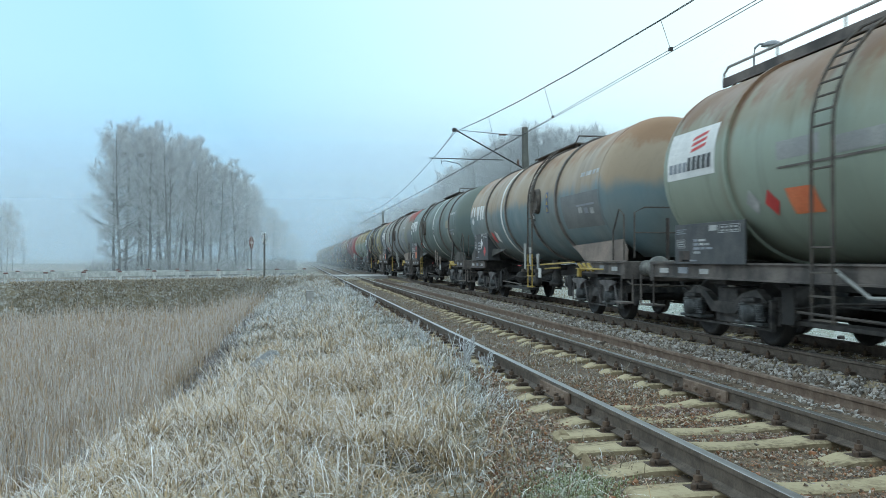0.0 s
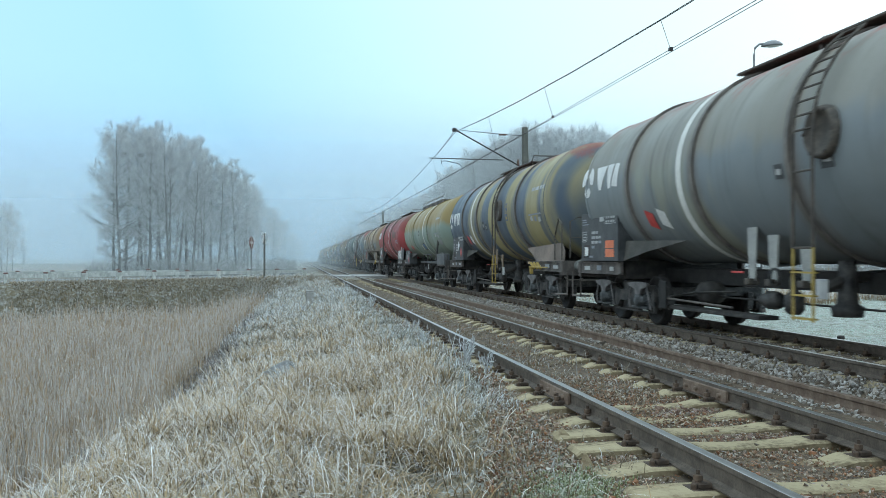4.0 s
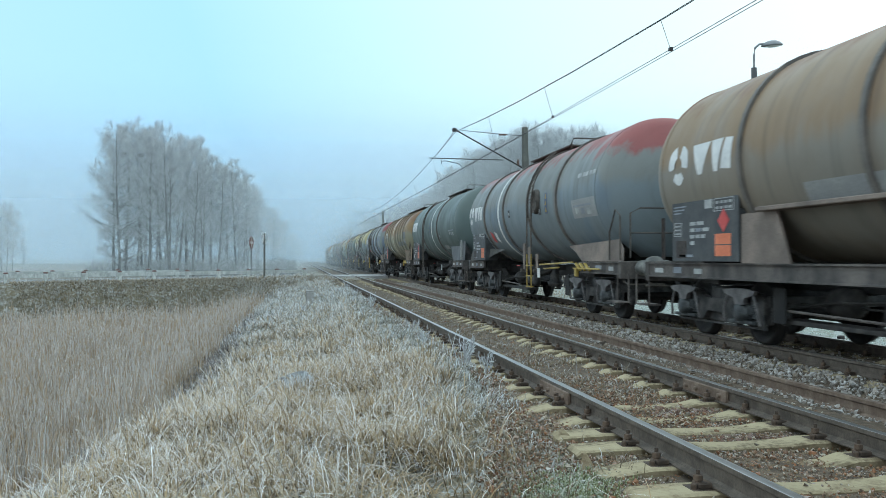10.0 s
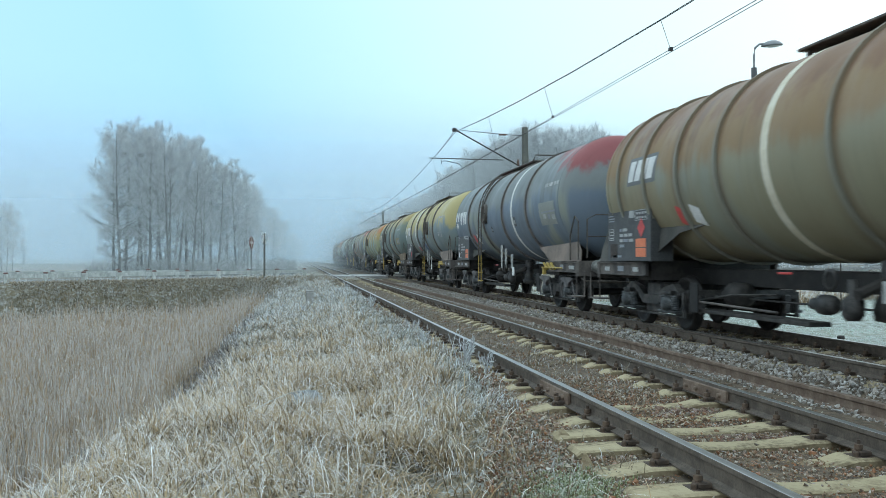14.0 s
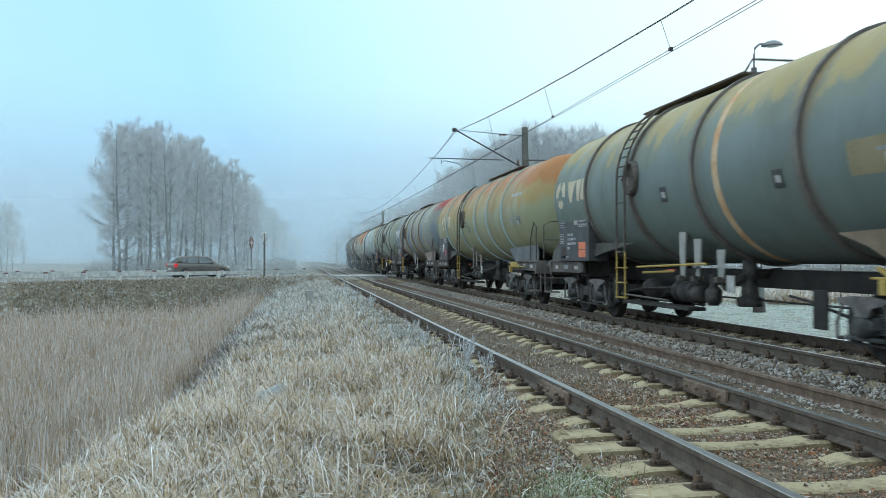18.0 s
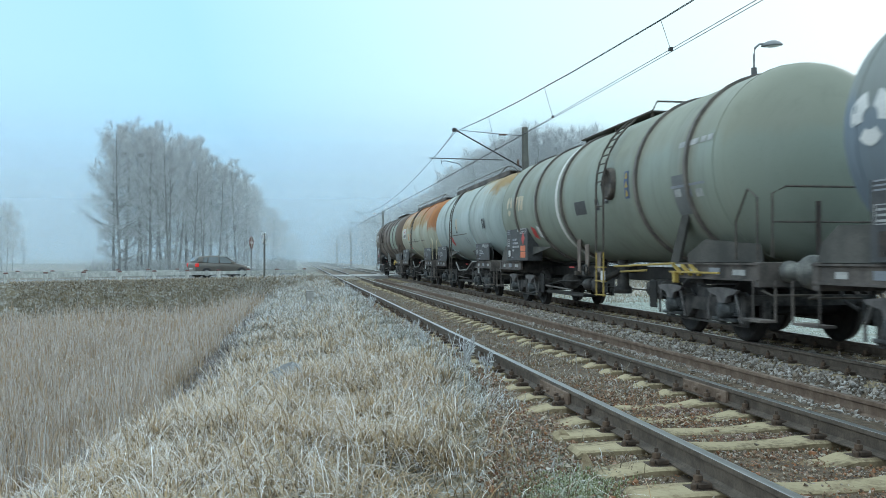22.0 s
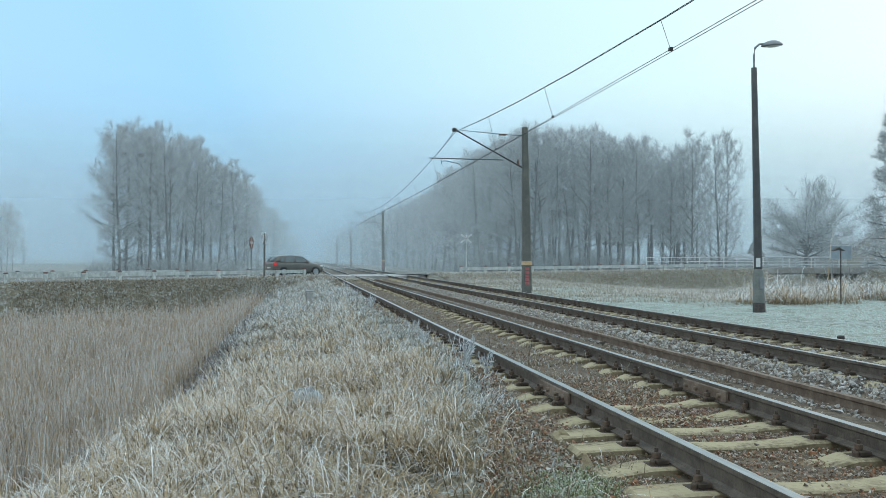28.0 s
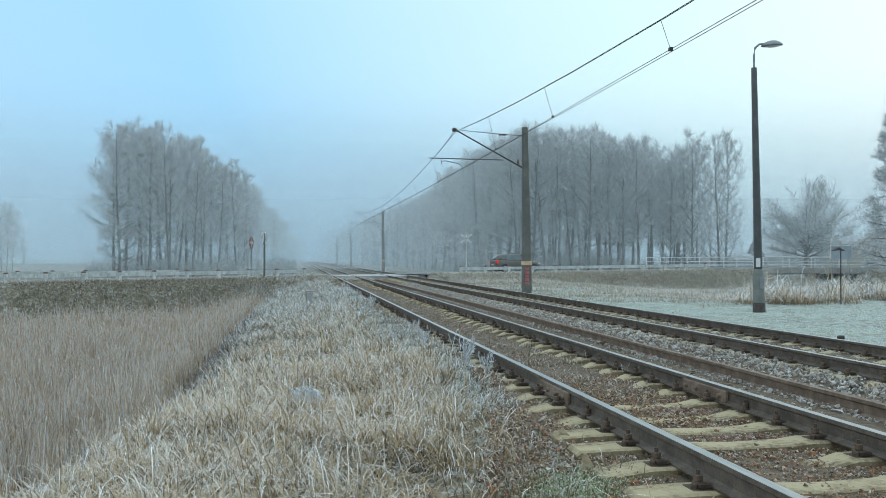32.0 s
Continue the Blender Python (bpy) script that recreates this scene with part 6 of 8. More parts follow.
def scatter(n, x0, x1, y0, y1, rng, clump=0.0, power=1.0, each=26):
    """Places in a rectangle, more of them near y0 with power > 1, gathered in tufts; and the way out of each tuft."""
    y = y0 + (y1 - y0) * rng.random(n) ** power
    x = rng.uniform(x0, x1, n)
    az = rng.uniform(0, 2 * math.pi, n)
    size = np.ones(n)
    if clump:
        c = max(8, n // each)
        cx, cy = rng.uniform(x0, x1, c), y0 + (y1 - y0) * rng.random(c) ** power
        cs = rng.lognormal(0, 0.32, c)
        lean = rng.uniform(0, 2 * math.pi, c)
        i = rng.integers(0, c, n)
        k = rng.random(n) < 0.82
        dx, dy = rng.normal(0, clump, n), rng.normal(0, clump, n)
        x = np.where(k, cx[i] + dx, x)
        y = np.where(k, cy[i] + dy, y)
        az = np.where(k, np.arctan2(dy / clump + 0.8 * np.sin(lean[i]), dx / clump + 0.8 * np.cos(lean[i])), az)
        size = np.where(k, cs[i], size)
    return x, y, az, size


def build_grass():
    rng = np.random.default_rng(3)
    parts, rime, mat = [], [], []
    # the verge beside the track: (count, field, tuft radius, length, half width, thinning, turns, rise, bend, tuft size, into the mat)
    for n, x0, x1, y0, y1, cl, lm, wd, pw, sg, up, bd, each, flat in (
            (34000, -3.4, 1.7, 4.4, 12.5, 0.15, 0.26, 0.0046, 1.0, 4, (0.10, 0.55), (0.1, 0.7), 60, True),
            (34000, -3.4, 1.7, 4.4, 12.5, 0.10, 0.36, 0.0036, 1.0, 6, (0.55, 1.0), (0.45, 1.05), 42, False),
            (9000, -3.4, 1.2, 4.4, 12.5, 0.16, 0.52, 0.0036, 1.0, 7, (0.6, 1.0), (0.5, 1.0), 30, False),
            (16000, -3.8, 1.5, 11.5, 26, 0.20, 0.26, 0.0070, 1.3, 3, (0.10, 0.55), (0.1, 0.7), 50, True),
            (30000, -3.8, 1.5, 11.5, 26, 0.15, 0.34, 0.0052, 1.3, 5, (0.55, 1.0), (0.45, 1.05), 40, False),
            (38000, -4.0, 1.6, 25, 61, 0.22, 0.30, 0.0075, 1.4, 3, (0.6, 1.0), (0.4, 1.0), 34, False),
            (9000, -2.6, 1.0, -5.0, 4.4, 0.16, 0.34, 0.006, 1.0, 3, (0.5, 1.0), (0.4, 1.0), 34, False)):
        x, y, az, sz = scatter(n, x0, x1, y0, y1, rng, cl, pw, each)
        # bare gravel beside the rail close by, grass up to the sleepers further on
        edge = np.interp(y, [4.4, 5.0, 7.2, 9.0], [1.0, 1.1, 1.75, 2.1])
        keep = rng.random(n) > sstep(edge - 0.9, edge + 0.1, x) * 0.97
        # the slope falls into the reeds' shade
        keep &= (x > -2.05 + 0.20 * np.sin(1.7 * y) + 0.12 * np.sin(4.1 * y) + 0.35 * sstep(9, 14, y) - 1.3 * sstep(9.6, 7.6, y)) | (y > 24)
        # worn hollows between the tussocks
        keep &= rng.random(n) < 0.35 + 0.65 * sstep(-0.75, 0.05, wave(x, y, 4.3, 1.3))
        x, y, az, sz = x[keep], y[keep], az[keep], sz[keep]
        m = len(x)
        far = rng.random(m) < 0.8 * sstep(9, 34, y)
        for k, into in ((~far, mat if flat else parts), (far, rime)):
            m = int(k.sum())
            into.append(blades(x[k], y[k], lm * np.minimum(sz[k] * rng.lognormal(0, 0.30, m), 1.7), wd * rng.uniform(0.7, 1.4, m), rng.uniform(*bd, m), rng, az[k], rng.uniform(*up, m), sg))
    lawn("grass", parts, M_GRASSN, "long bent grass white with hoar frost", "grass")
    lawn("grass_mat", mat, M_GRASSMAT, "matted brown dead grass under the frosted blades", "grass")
    # low rimed grass at the edge of the bed and far along the verge
    n = 15000
    x, y, az, sz = scatter(n, 0.5, 2.15, 8.0, 40, rng, 0.14, 1.5, 40)
    keep = x > np.interp(y, [8, 12, 40], [1.1, 0.7, 0.4])
    x, y, az, sz = x[keep], y[keep], az[keep], sz[keep]
    low = blades(x, y, 0.13 * sz * rng.lognormal(0, 0.3, len(x)), (0.003 + 0.00016 * y) * rng.uniform(0.7, 1.3, len(x)), rng.uniform(0.5, 1.4, len(x)), rng, az, 0.9)
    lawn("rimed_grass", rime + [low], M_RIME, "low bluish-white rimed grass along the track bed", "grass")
    # reeds in the hollow: stalks, and the loose heads on top of them
    parts = []
    n = 72000
    y = 11.0 + 45.0 * rng.random(n) ** 0.85
    x = -1.3 - rng.random(n) ** 0.95 * (3.4 + 0.54 * y)
    d, hz = road_at(x, y)
    zl = land(x, y)
    keep = (np.abs(d) > 7.0) & (zl < -1.50 - 0.12 * wave(x, y, 1.3, 2.0)) & (rng.random(n) < 0.35 + 0.65 * sstep(-1.2, -2.2, zl))
    x, y = x[keep], y[keep]
    m = len(x)
    h = (1.30 + 0.16 * wave(x, y, 0.7, 4.0)) * rng.lognormal(0, 0.16, m) * np.interp(land(x, y), [-2.7, -1.3], [1.0, 0.55])
    parts.append(blades(x, y, h, (0.0035 + 0.00020 * y) * rng.uniform(0.7, 1.5, m), rng.uniform(0.0, 0.34, m), rng, seg=2))
    k = rng.random(m) < 0.45
    parts.append(blades(x[k], y[k], h[k] * rng.uniform(0.45, 0.85, k.sum()), (0.004 + 0.00028 * y[k]), rng.uniform(0.2, 0.9, k.sum()), rng))
    # loose heads, and dead leaves hanging from the stalks
    k = rng.random(m) < 0.75
    bv, bf, tip = blades(x[k], y[k], h[k] * rng.uniform(0.14, 0.30, k.sum()), (0.0035 + 0.00020 * y[k]), rng.uniform(0.5, 1.8, k.sum()), rng, seg=2, lift=h[k] * rng.uniform(0.55, 0.95, k.sum()))
    parts.append((bv, bf, 0.5 + 0.5 * tip))
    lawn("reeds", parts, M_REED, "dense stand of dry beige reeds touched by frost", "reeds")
    # low sedge, its dark colour imitating shade between verge and reeds
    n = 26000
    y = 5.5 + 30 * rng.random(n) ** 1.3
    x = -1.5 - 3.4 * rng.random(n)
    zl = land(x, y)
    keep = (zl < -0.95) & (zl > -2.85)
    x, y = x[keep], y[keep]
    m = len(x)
    lawn("sedge", [blades(x, y, rng.lognormal(0, 0.3, m) * 0.34, (0.004 + 0.0002 * y) * rng.uniform(0.7, 1.4, m), rng.uniform(0.2, 1.0, m), rng, up=rng.uniform(0.4, 1.0, m), seg=3)], M_SEDGE, "low frosted sedge, the ditch's shade put into its dark colour", "grass")
    # road banks
    n = 52000
    s = rng.uniform(1.3, 3.48, n)
    off = -rng.uniform(3.2, 8.6, n)
    P = np.array([road_point(a, b) for a, b in zip(s, off)])
    parts = [blades(P[:, 0], P[:, 1], rng.uniform(0.12, 0.40, n), rng.uniform(0.008, 0.018, n), rng.uniform(0.5, 1.3, n), rng, up=rng.uniform(0.35, 0.95, n), seg=2)]
    lawn("bank_grass", parts, M_BANKGRASS, "short brown matted grass on the road bank", "grass")
    n = 52000
    s = rng.uniform(4.72, 6.1, n)
    off = -rng.uniform(3.3, 11.0, n)
    P = np.array([road_point(a, b) for a, b in zip(s, off)])
    parts = [blades(P[:, 0], P[:, 1], rng.uniform(0.15, 0.45, n), rng.uniform(0.008, 0.018, n), rng.uniform(0.6, 1.3, n), rng, up=rng.uniform(0.4, 0.95, n), seg=3)]
    n = 22000
    x, y, az, sz = scatter(n, 10.5, 34, 31, 60, rng, 0.3)
    keep = road_at(x, y)[0] < -7.0
    x, y, az, sz = x[keep], y[keep], az[keep], sz[keep]
    parts.append(blades(x, y, 0.18 * sz * rng.lognormal(0, 0.3, len(x)), rng.uniform(0.008, 0.018, len(x)), rng.uniform(0.4, 1.2, len(x)), rng, az))
    lawn("bank_grass", parts, M_VERGE, "grey-tan matted grass on the bank beyond the tracks", "grass")
    # taller frosted tufts between the lamp and the brook
    n = 34000
    x, y, az, sz = scatter(n, 15, 36, 28, 43, rng, 0.45, 1.0, 130)
    keep = y > 27.5 + 0.22 * (x - 12) + 1.5 * np.sin(x * 0.9)
    x, y, az, sz = x[keep], y[keep], az[keep], sz[keep]
    # only a low fringe at the foot of the road bank, tall beyond the mast
    tall = sstep(0.52, 0.58, x / y)
    keep = rng.random(len(x)) < 0.5 + 0.5 * tall
    x, y, az, sz, tall = x[keep], y[keep], az[keep], sz[keep], tall[keep]
    parts = [blades(x, y, 0.80 * (0.36 + 0.64 * tall) * sz * rng.lognormal(0, 0.25, len(x)), rng.uniform(0.006, 0.012, len(x)), rng.uniform(0.6, 1.5, len(x)), rng, az, rng.uniform(0.7, 1.0, len(x)), 5)]
    lawn("tufts", parts, M_TUFT, "tall tan tufts of grass with white frosted tips", "grass")
    n = 46000
    x, y, az, sz = scatter(n, 9.6, 32, 13, 34, rng)
    lawn("turf", [blades(x, y, rng.uniform(0.03, 0.065, n), rng.uniform(0.007, 0.014, n), rng.uniform(0.3, 1.0, n), rng, seg=2)], M_TURF, "short green turf under white frost", "grass")


M_VERGE = blade_mat("verge_grass", (0.25, 0.215, 0.16), (0.44, 0.385, 0.30), (0.62, 0.62, 0.60), 0.46, 0.5)
M_TUFT = blade_mat("tuft_grass", (0.22, 0.155, 0.09), (0.46, 0.34, 0.21), (0.76, 0.80, 0.83), 0.50, 0.4)
M_TURF = blade_mat("frosty_turf", (0.10, 0.13, 0.075), (0.22, 0.27, 0.185), (0.62, 0.715, 0.675), 0.74, 0.55)
build_grass()
# ---- track details ----
def stone_mat(name, cols):
    m = Mat(name)
    r = m.nt.nodes.new("ShaderNodeValToRGB")
    m.link(m.rnd(True), r.inputs[0])
    e = r.color_ramp.elements
    e[0].color = (*cols[0], 1)
    e[1].color = (*cols[-1], 1)
    for k, c in enumerate(cols[1:-1]):
        e.new((k + 1) / (len(cols) - 1)).color = (*c, 1)
    n = m.noise(60, 3)
    col = m.mix(m.ramp(n, 0.4, 0.75, 0, 0.4), r.outputs[0], (0.05, 0.045, 0.04))
    col = m.mix(m.math("MULTIPLY", m.ramp(m.up(), 0.3, 1.0, 0, 0.45), m.ramp(m.noise(5, 3), 0.4, 0.7)), col, (0.55, 0.57, 0.58))
    return m.done(col, 0.85, 0, n, 0.4, 0.004, 0.3)


M_STONE_NEAR = stone_mat("mixed_track_stones", [(0.109, 0.084, 0.061), (0.346, 0.156, 0.077), (0.205, 0.151, 0.092), (0.486, 0.435, 0.346), (0.307, 0.166, 0.096), (0.128, 0.100, 0.074), (0.346, 0.250, 0.147)])
M_STONE_FAR = stone_mat("grey_ballast_stones", [(0.138, 0.125, 0.110), (0.325, 0.294, 0.263), (0.575, 0.562, 0.537), (0.250, 0.194, 0.138), (0.425, 0.400, 0.375), (0.188, 0.156, 0.125)])
M_RUBBLE = stone_mat("brick_rubble", [(0.23, 0.135, 0.10), (0.18, 0.11, 0.085), (0.27, 0.18, 0.14)])


def stones(x, y, z, r, rng):
    """Broken stones: uneven flat lumps, turned at random."""
    n = len(x)
    base = np.array([(math.cos(1.047 * k), math.sin(1.047 * k), 0.0) for k in range(6)] + [(0, 0, 1), (0, 0, -1)], float)
    V = base[None] * rng.uniform(0.62, 1.12, (n, 8, 1)) * rng.uniform([0.75, 0.75, 0.45], [1.25, 1.1, 0.85], (n, 3))[:, None]
    V = (V + rng.uniform(-0.26, 0.26, (n, 8, 3))) * np.asarray(r)[:, None, None]
    q = unit(rng.normal(size=(n, 4)))
    w, a, b, c = q.T
    R = np.stack([1 - 2 * (b * b + c * c), 2 * (a * b - c * w), 2 * (a * c + b * w), 2 * (a * b + c * w), 1 - 2 * (a * a + c * c), 2 * (b * c - a * w), 2 * (a * c - b * w), 2 * (b * c + a * w), 1 - 2 * (a * a + b * b)], 1).reshape(n, 3, 3)
    V = np.einsum("nij,nkj->nki", R, V) + np.stack([x, y, z], 1)[:, None]
    f = np.array([(k, (k + 1) % 6, 6) for k in range(6)] + [((k + 1) % 6, k, 7) for k in range(6)])
    F = (np.arange(n)[:, None, None] * 8 + f[None]).reshape(-1, 3)
    return V.reshape(-1, 3), F


def sleeper_mesh(a=0.178, c=0.188, e=0.168):
    """Concrete sleeper; a, c, e say how deep its waist, its middle and its ends lie."""
    bm = bmesh.new()
    prof = [(-1.30, -e - 0.03, 0.13), (-1.27, -e, 0.14), (-0.95, -0.160, 0.145), (-0.55, -0.160, 0.14), (-0.38, -a, 0.125), (0, -c, 0.12), (0.38, -a, 0.125), (0.55, -0.160, 0.14), (0.95, -0.160, 0.145), (1.27, -e, 0.14), (1.30, -e - 0.03, 0.13)]
    rings = []
    for x, z, w in prof:
        rings.append([bm.verts.new((x, s * w, zz)) for s, zz in ((-1.15, -0.36), (-1.0, z - 0.012), (-0.86, z), (0.86, z), (1.0, z - 0.012), (1.15, -0.36))])
    for a, b in zip(rings, rings[1:]):
        for k in range(5):
            bm.faces.new((a[k], a[k + 1], b[k + 1], b[k]))
    bm.faces.new(rings[0])
    bm.faces.new(rings[-1])
    bmesh.ops.recalc_face_normals(bm, faces=bm.faces[:])
    return mesh_of("sleeper", bm, M_SLEEPER)


def fastening_mesh():
    bm = bmesh.new()
    box(bm, -0.18, 0.18, -0.08, 0.08, -0.172, -0.158, 0.004)
    for s in (-1, 1):
        box(bm, s * 0.085 - 0.045, s * 0.085 + 0.045, -0.055, 0.055, -0.16, -0.122, 0.008)
        lathe(bm, [(-0.16, 0.0), (-0.16, 0.018), (-0.115, 0.018), (-0.115, 0.032), (-0.082, 0.032), (-0.076, 0.014), (-0.050, 0.014), (-0.050, 0)], 6, "z", (s * 0.110, 0, 0), False)
        lathe(bm, [(-0.165, 0.0), (-0.165, 0.02), (-0.13, 0.02), (-0.122, 0.012), (-0.122, 0)], 6, "z", (s * 0.155, 0.035 * s, 0), False)
    return mesh_of("fastening", bm, M_FASTEN)


M_MOSS = blade_mat("green_moss", (0.11, 0.115, 0.06), (0.24, 0.265, 0.13), (0.46, 0.49, 0.41), 0.40, 0.4)


def build_tracks():
    rng = np.random.default_rng(17)
    sm, fm = sleeper_mesh(), fastening_mesh()
    # most of them are sunk in the bed: at the middle, at an end, or nearly whole
    sunk = [sleeper_mesh(0.200, 0.222, 0.20), sleeper_mesh(0.212, 0.230, 0.215), sleeper_mesh(0.19, 0.208, 0.23)]
    deep = [sleeper_mesh(0.225, 0.25, 0.235), sleeper_mesh(0.235, 0.255, 0.245), sleeper_mesh(0.206, 0.236, 0.245)]
    pick = random.Random(4)
    for name, xc, off in (("track", NEAR_X, 0.07), ("track", FAR_X, 0.31)):
        t = thing(name, "concrete sleepers with iron rail fastenings", "railway track", kind="structure")
        for k in range(-6, 130):
            y = off + 0.6 * k + rng.normal(0, 0.03)
            if 61.0 < y < 70.5:
                continue
            m = pose(xc + rng.normal(0, 0.025), y, min(0.004, rng.normal(0, 0.006)), 0, 0, rng.normal(0, 1.0))
            if y < 61:
                proud = xc == NEAR_X and k in (11, 10, 8)
                s = share("sleeper", sm if proud else pick.choice(deep if xc == NEAR_X and y > 8.4 else sunk), t, m)
                if -4 < y < 46:
                    for dx in (-0.7535, 0.7535):
                        share("fastening", fm, s, pose(dx, 0, 0))
        # sleepers beyond the crossing
        ys = np.arange(70.8, 320, 0.6)
        v = np.array([v.co for v in sm.vertices])
        f = np.array([tuple(p.vertices) for p in sm.polygons if len(p.vertices) == 4])
        V = (v[None] + np.stack([np.full(len(ys), xc), ys, np.full(len(ys), -0.05)], 1)[:, None]).reshape(-1, 3)
        F = (np.arange(len(ys))[:, None, None] * len(v) + f[None]).reshape(-1, 4)
        ob = bulk("sleepers", V, F, M_SLEEPER, t)
        ob["kind"] = "stuff"
    # bolted joints of the near track
    for x, y in ((NEAR_X - 0.7535, 8.20), (NEAR_X + 0.7535, 8.05)):
        bm = bmesh.new()
        for s in (-1, 1):
            box(bm, x + s * 0.034 - 0.020, x + s * 0.034 + 0.020, y - 0.46, y + 0.46, -0.148, -0.032, 0.008)
            for b in (-0.35, -0.13, 0.13, 0.35):
                lathe(bm, [(0, 0.0), (0, 0.024), (0.03, 0.024), (0.03, 0)], 6, "x", (x + s * 0.054 - (0.03 if s < 0 else 0), y + b, -0.09), False)
        ob = part("rail_joint", bm, M_RUSTYRAIL, None)
        tagged(ob, "bolted fishplates joining two rails", "rail joint", group="rail joints")
    # an old rail laid down between the tracks, in lengths
    sp = thing("spare_rail", "rusty old rail lying between the tracks", "rail")
    for y0 in range(-9, 57, 11):
        bm = bmesh.new()
        prev = None
        for y in np.linspace(y0 + 0.02, y0 + 10.98, 7):
            x = 5.17 + 0.04 * math.sin(y * 0.11) - 0.20 * max(0.0, (y - 40) / 17)
            ring = [bm.verts.new((x + a, y, z - 0.088)) for a, z in RAIL]
            if prev:
                for k in range(len(ring)):
                    bm.faces.new((prev[k], prev[(k + 1) % len(ring)], ring[(k + 1) % len(ring)], ring[k]))
            else:
                bm.faces.new(ring)
            prev = ring
        bm.faces.new(prev)
        bmesh.ops.recalc_face_normals(bm, faces=bm.faces[:])
        part("rail_length", bm, M_RUSTYRAIL, sp)
    # stones
    n = 34000
    x, y = rng.uniform(0.9, 4.9, n), 3.6 + 24 * rng.random(n) ** 1.8
    y = np.where(rng.random(n) < 0.10, rng.uniform(-5, 3.6, n), y)
    keep = x > np.interp(y, [4.4, 5.0, 7.2, 9.0], [0.95, 1.0, 1.6, 2.0])
    x, y = x[keep], y[keep]
    n = len(x)
    v, f = stones(x, y, land(x, y) + 0.01 + rng.uniform(-0.01, 0.02, n), 0.0125 * rng.lognormal(0, 0.40, n), rng)
    # finer chippings where the eye is closest
    n = 30000
    x, y = rng.uniform(1.0, 4.6, n), rng.uniform(4.2, 10.0, n)
    keep = (x > np.interp(y, [4.4, 5.0, 7.2, 9.0], [1.0, 1.05, 1.6, 1.95])) & (np.abs(np.abs(x - NEAR_X) - 0.7535) > 0.10)
    x, y = x[keep], y[keep]
    n = len(x)
    v2, f2 = stones(x, y, land(x, y) + 0.024 + rng.uniform(-0.008, 0.014, n), 0.0100 * rng.lognormal(0, 0.40, n), rng)
    v, f = join([(v, f), (v2, f2)])
    tagged(bulk("track_stones", v, f, M_STONE_NEAR), "loose brown and grey stones between the sleepers", "gravel", kind="stuff")
    n = 38000
    x, y = rng.uniform(5.0, 9.3, n), 5.0 + 45 * rng.random(n) ** 1.2
    y = np.where(rng.random(n) < 0.08, rng.uniform(-5, 5, n), y)
    x = np.where(rng.random(n) < 0.55, rng.uniform(5.0, 6.5, n), x)
    v, f = stones(x, y, land(x, y) + 0.02 + rng.uniform(-0.01, 0.03, n), 0.0205 * rng.lognormal(0, 0.36, n), rng)
    tagged(bulk("track_stones", v, f, M_STONE_FAR), "coarse clean grey ballast stones", "gravel", kind="stuff")
    n = 190
    x = np.concatenate([rng.normal(3.55, 0.22, n // 2), rng.normal(3.62, 0.24, n // 2)])
    y = np.concatenate([rng.normal(7.55, 0.13, n // 2), rng.normal(6.33, 0.12, n // 2)])
    v, f = stones(x, y, land(x, y) + 0.02 + rng.uniform(0, 0.02, n), 0.019 * rng.lognormal(0, 0.35, n), rng)
    tagged(bulk("brick_rubble", v, f, M_RUBBLE), "broken red brick between the sleepers", "rubble", kind="stuff")
    # a few larger rocks beside the rails
    for x, y, r in ((2.05, 6.55, 0.10), (1.85, 7.3, 0.07), (1.95, 5.7, 0.12), (4.62, 5.75, 0.12), (4.75, 5.6, 0.09), (2.1, 8.1, 0.06)):
        v, f = stones(np.array([x]), np.array([y]), land([x], [y]) + 0.005, np.array([r * 0.85]), rng)
        tagged(bulk("rock", v, f, M_SLEEPER), "pale weathered rock lying beside a rail", "rock", group="rocks beside the rails")
    # thin grass between the rails and at the sleeper ends
    parts = []
    for n, x0, x1, y0, y1, w in ((3400, 1.4, 2.3, 5.5, 22, 0.004), (9000, 2.6, 4.0, 8.6, 30, 0.005), (1800, 4.2, 5.0, 9, 40, 0.006), (2600, 1.4, 4.2, 28, 58, 0.014), (1200, 1.2, 2.0, 4, 9, 0.003)):
        x, y, az, sz = scatter(n, x0, x1, y0, y1, rng, 0.10, 1.2)
        x = np.where(np.abs(np.abs(x - NEAR_X) - 0.7535) < 0.09, x + 0.22, x)
        parts.append(blades(x, y, 0.075 * sz * rng.lognormal(0, 0.35, len(x)), w * rng.uniform(0.7, 1.3, len(x)), rng.uniform(0.4, 1.2, len(x)), rng, az))
    lawn("track_grass", parts, M_TRACKGRASS, "thin frosted grass growing through the track", "grass")
    # green moss on the stones at the edge of the bed
    n = 2600
    x, y = rng.normal(1.74, 0.16, n), rng.normal(5.30, 0.22, n)
    lawn("moss", [blades(x, y, rng.uniform(0.02, 0.05, n), rng.uniform(0.003, 0.006, n), rng.uniform(0.5, 1.5, n), rng, lift=0.025)], M_MOSS, "small patch of green moss on the gravel", "moss")


build_tracks()


def build_crossing():
    t = thing("crossing_deck", "worn pale concrete slabs of the level crossing", "level crossing", kind="structure")
    for x0, x1 in ((1.55, 2.45), (2.60, 3.95), (4.10, 5.3), (5.32, 6.5), (6.66, 8.02), (8.17, 9.5)):
        for k in range(3):
            ys = 60.9 + 0.45 * (x0 + x1) / 2 + 2.2 * k
            bm = box(bmesh.new(), x0, x1, ys, ys + 2.17, -0.26, -0.012, 0.015)
            part("slab", bm, M_CONCRETE, t)


build_crossing()


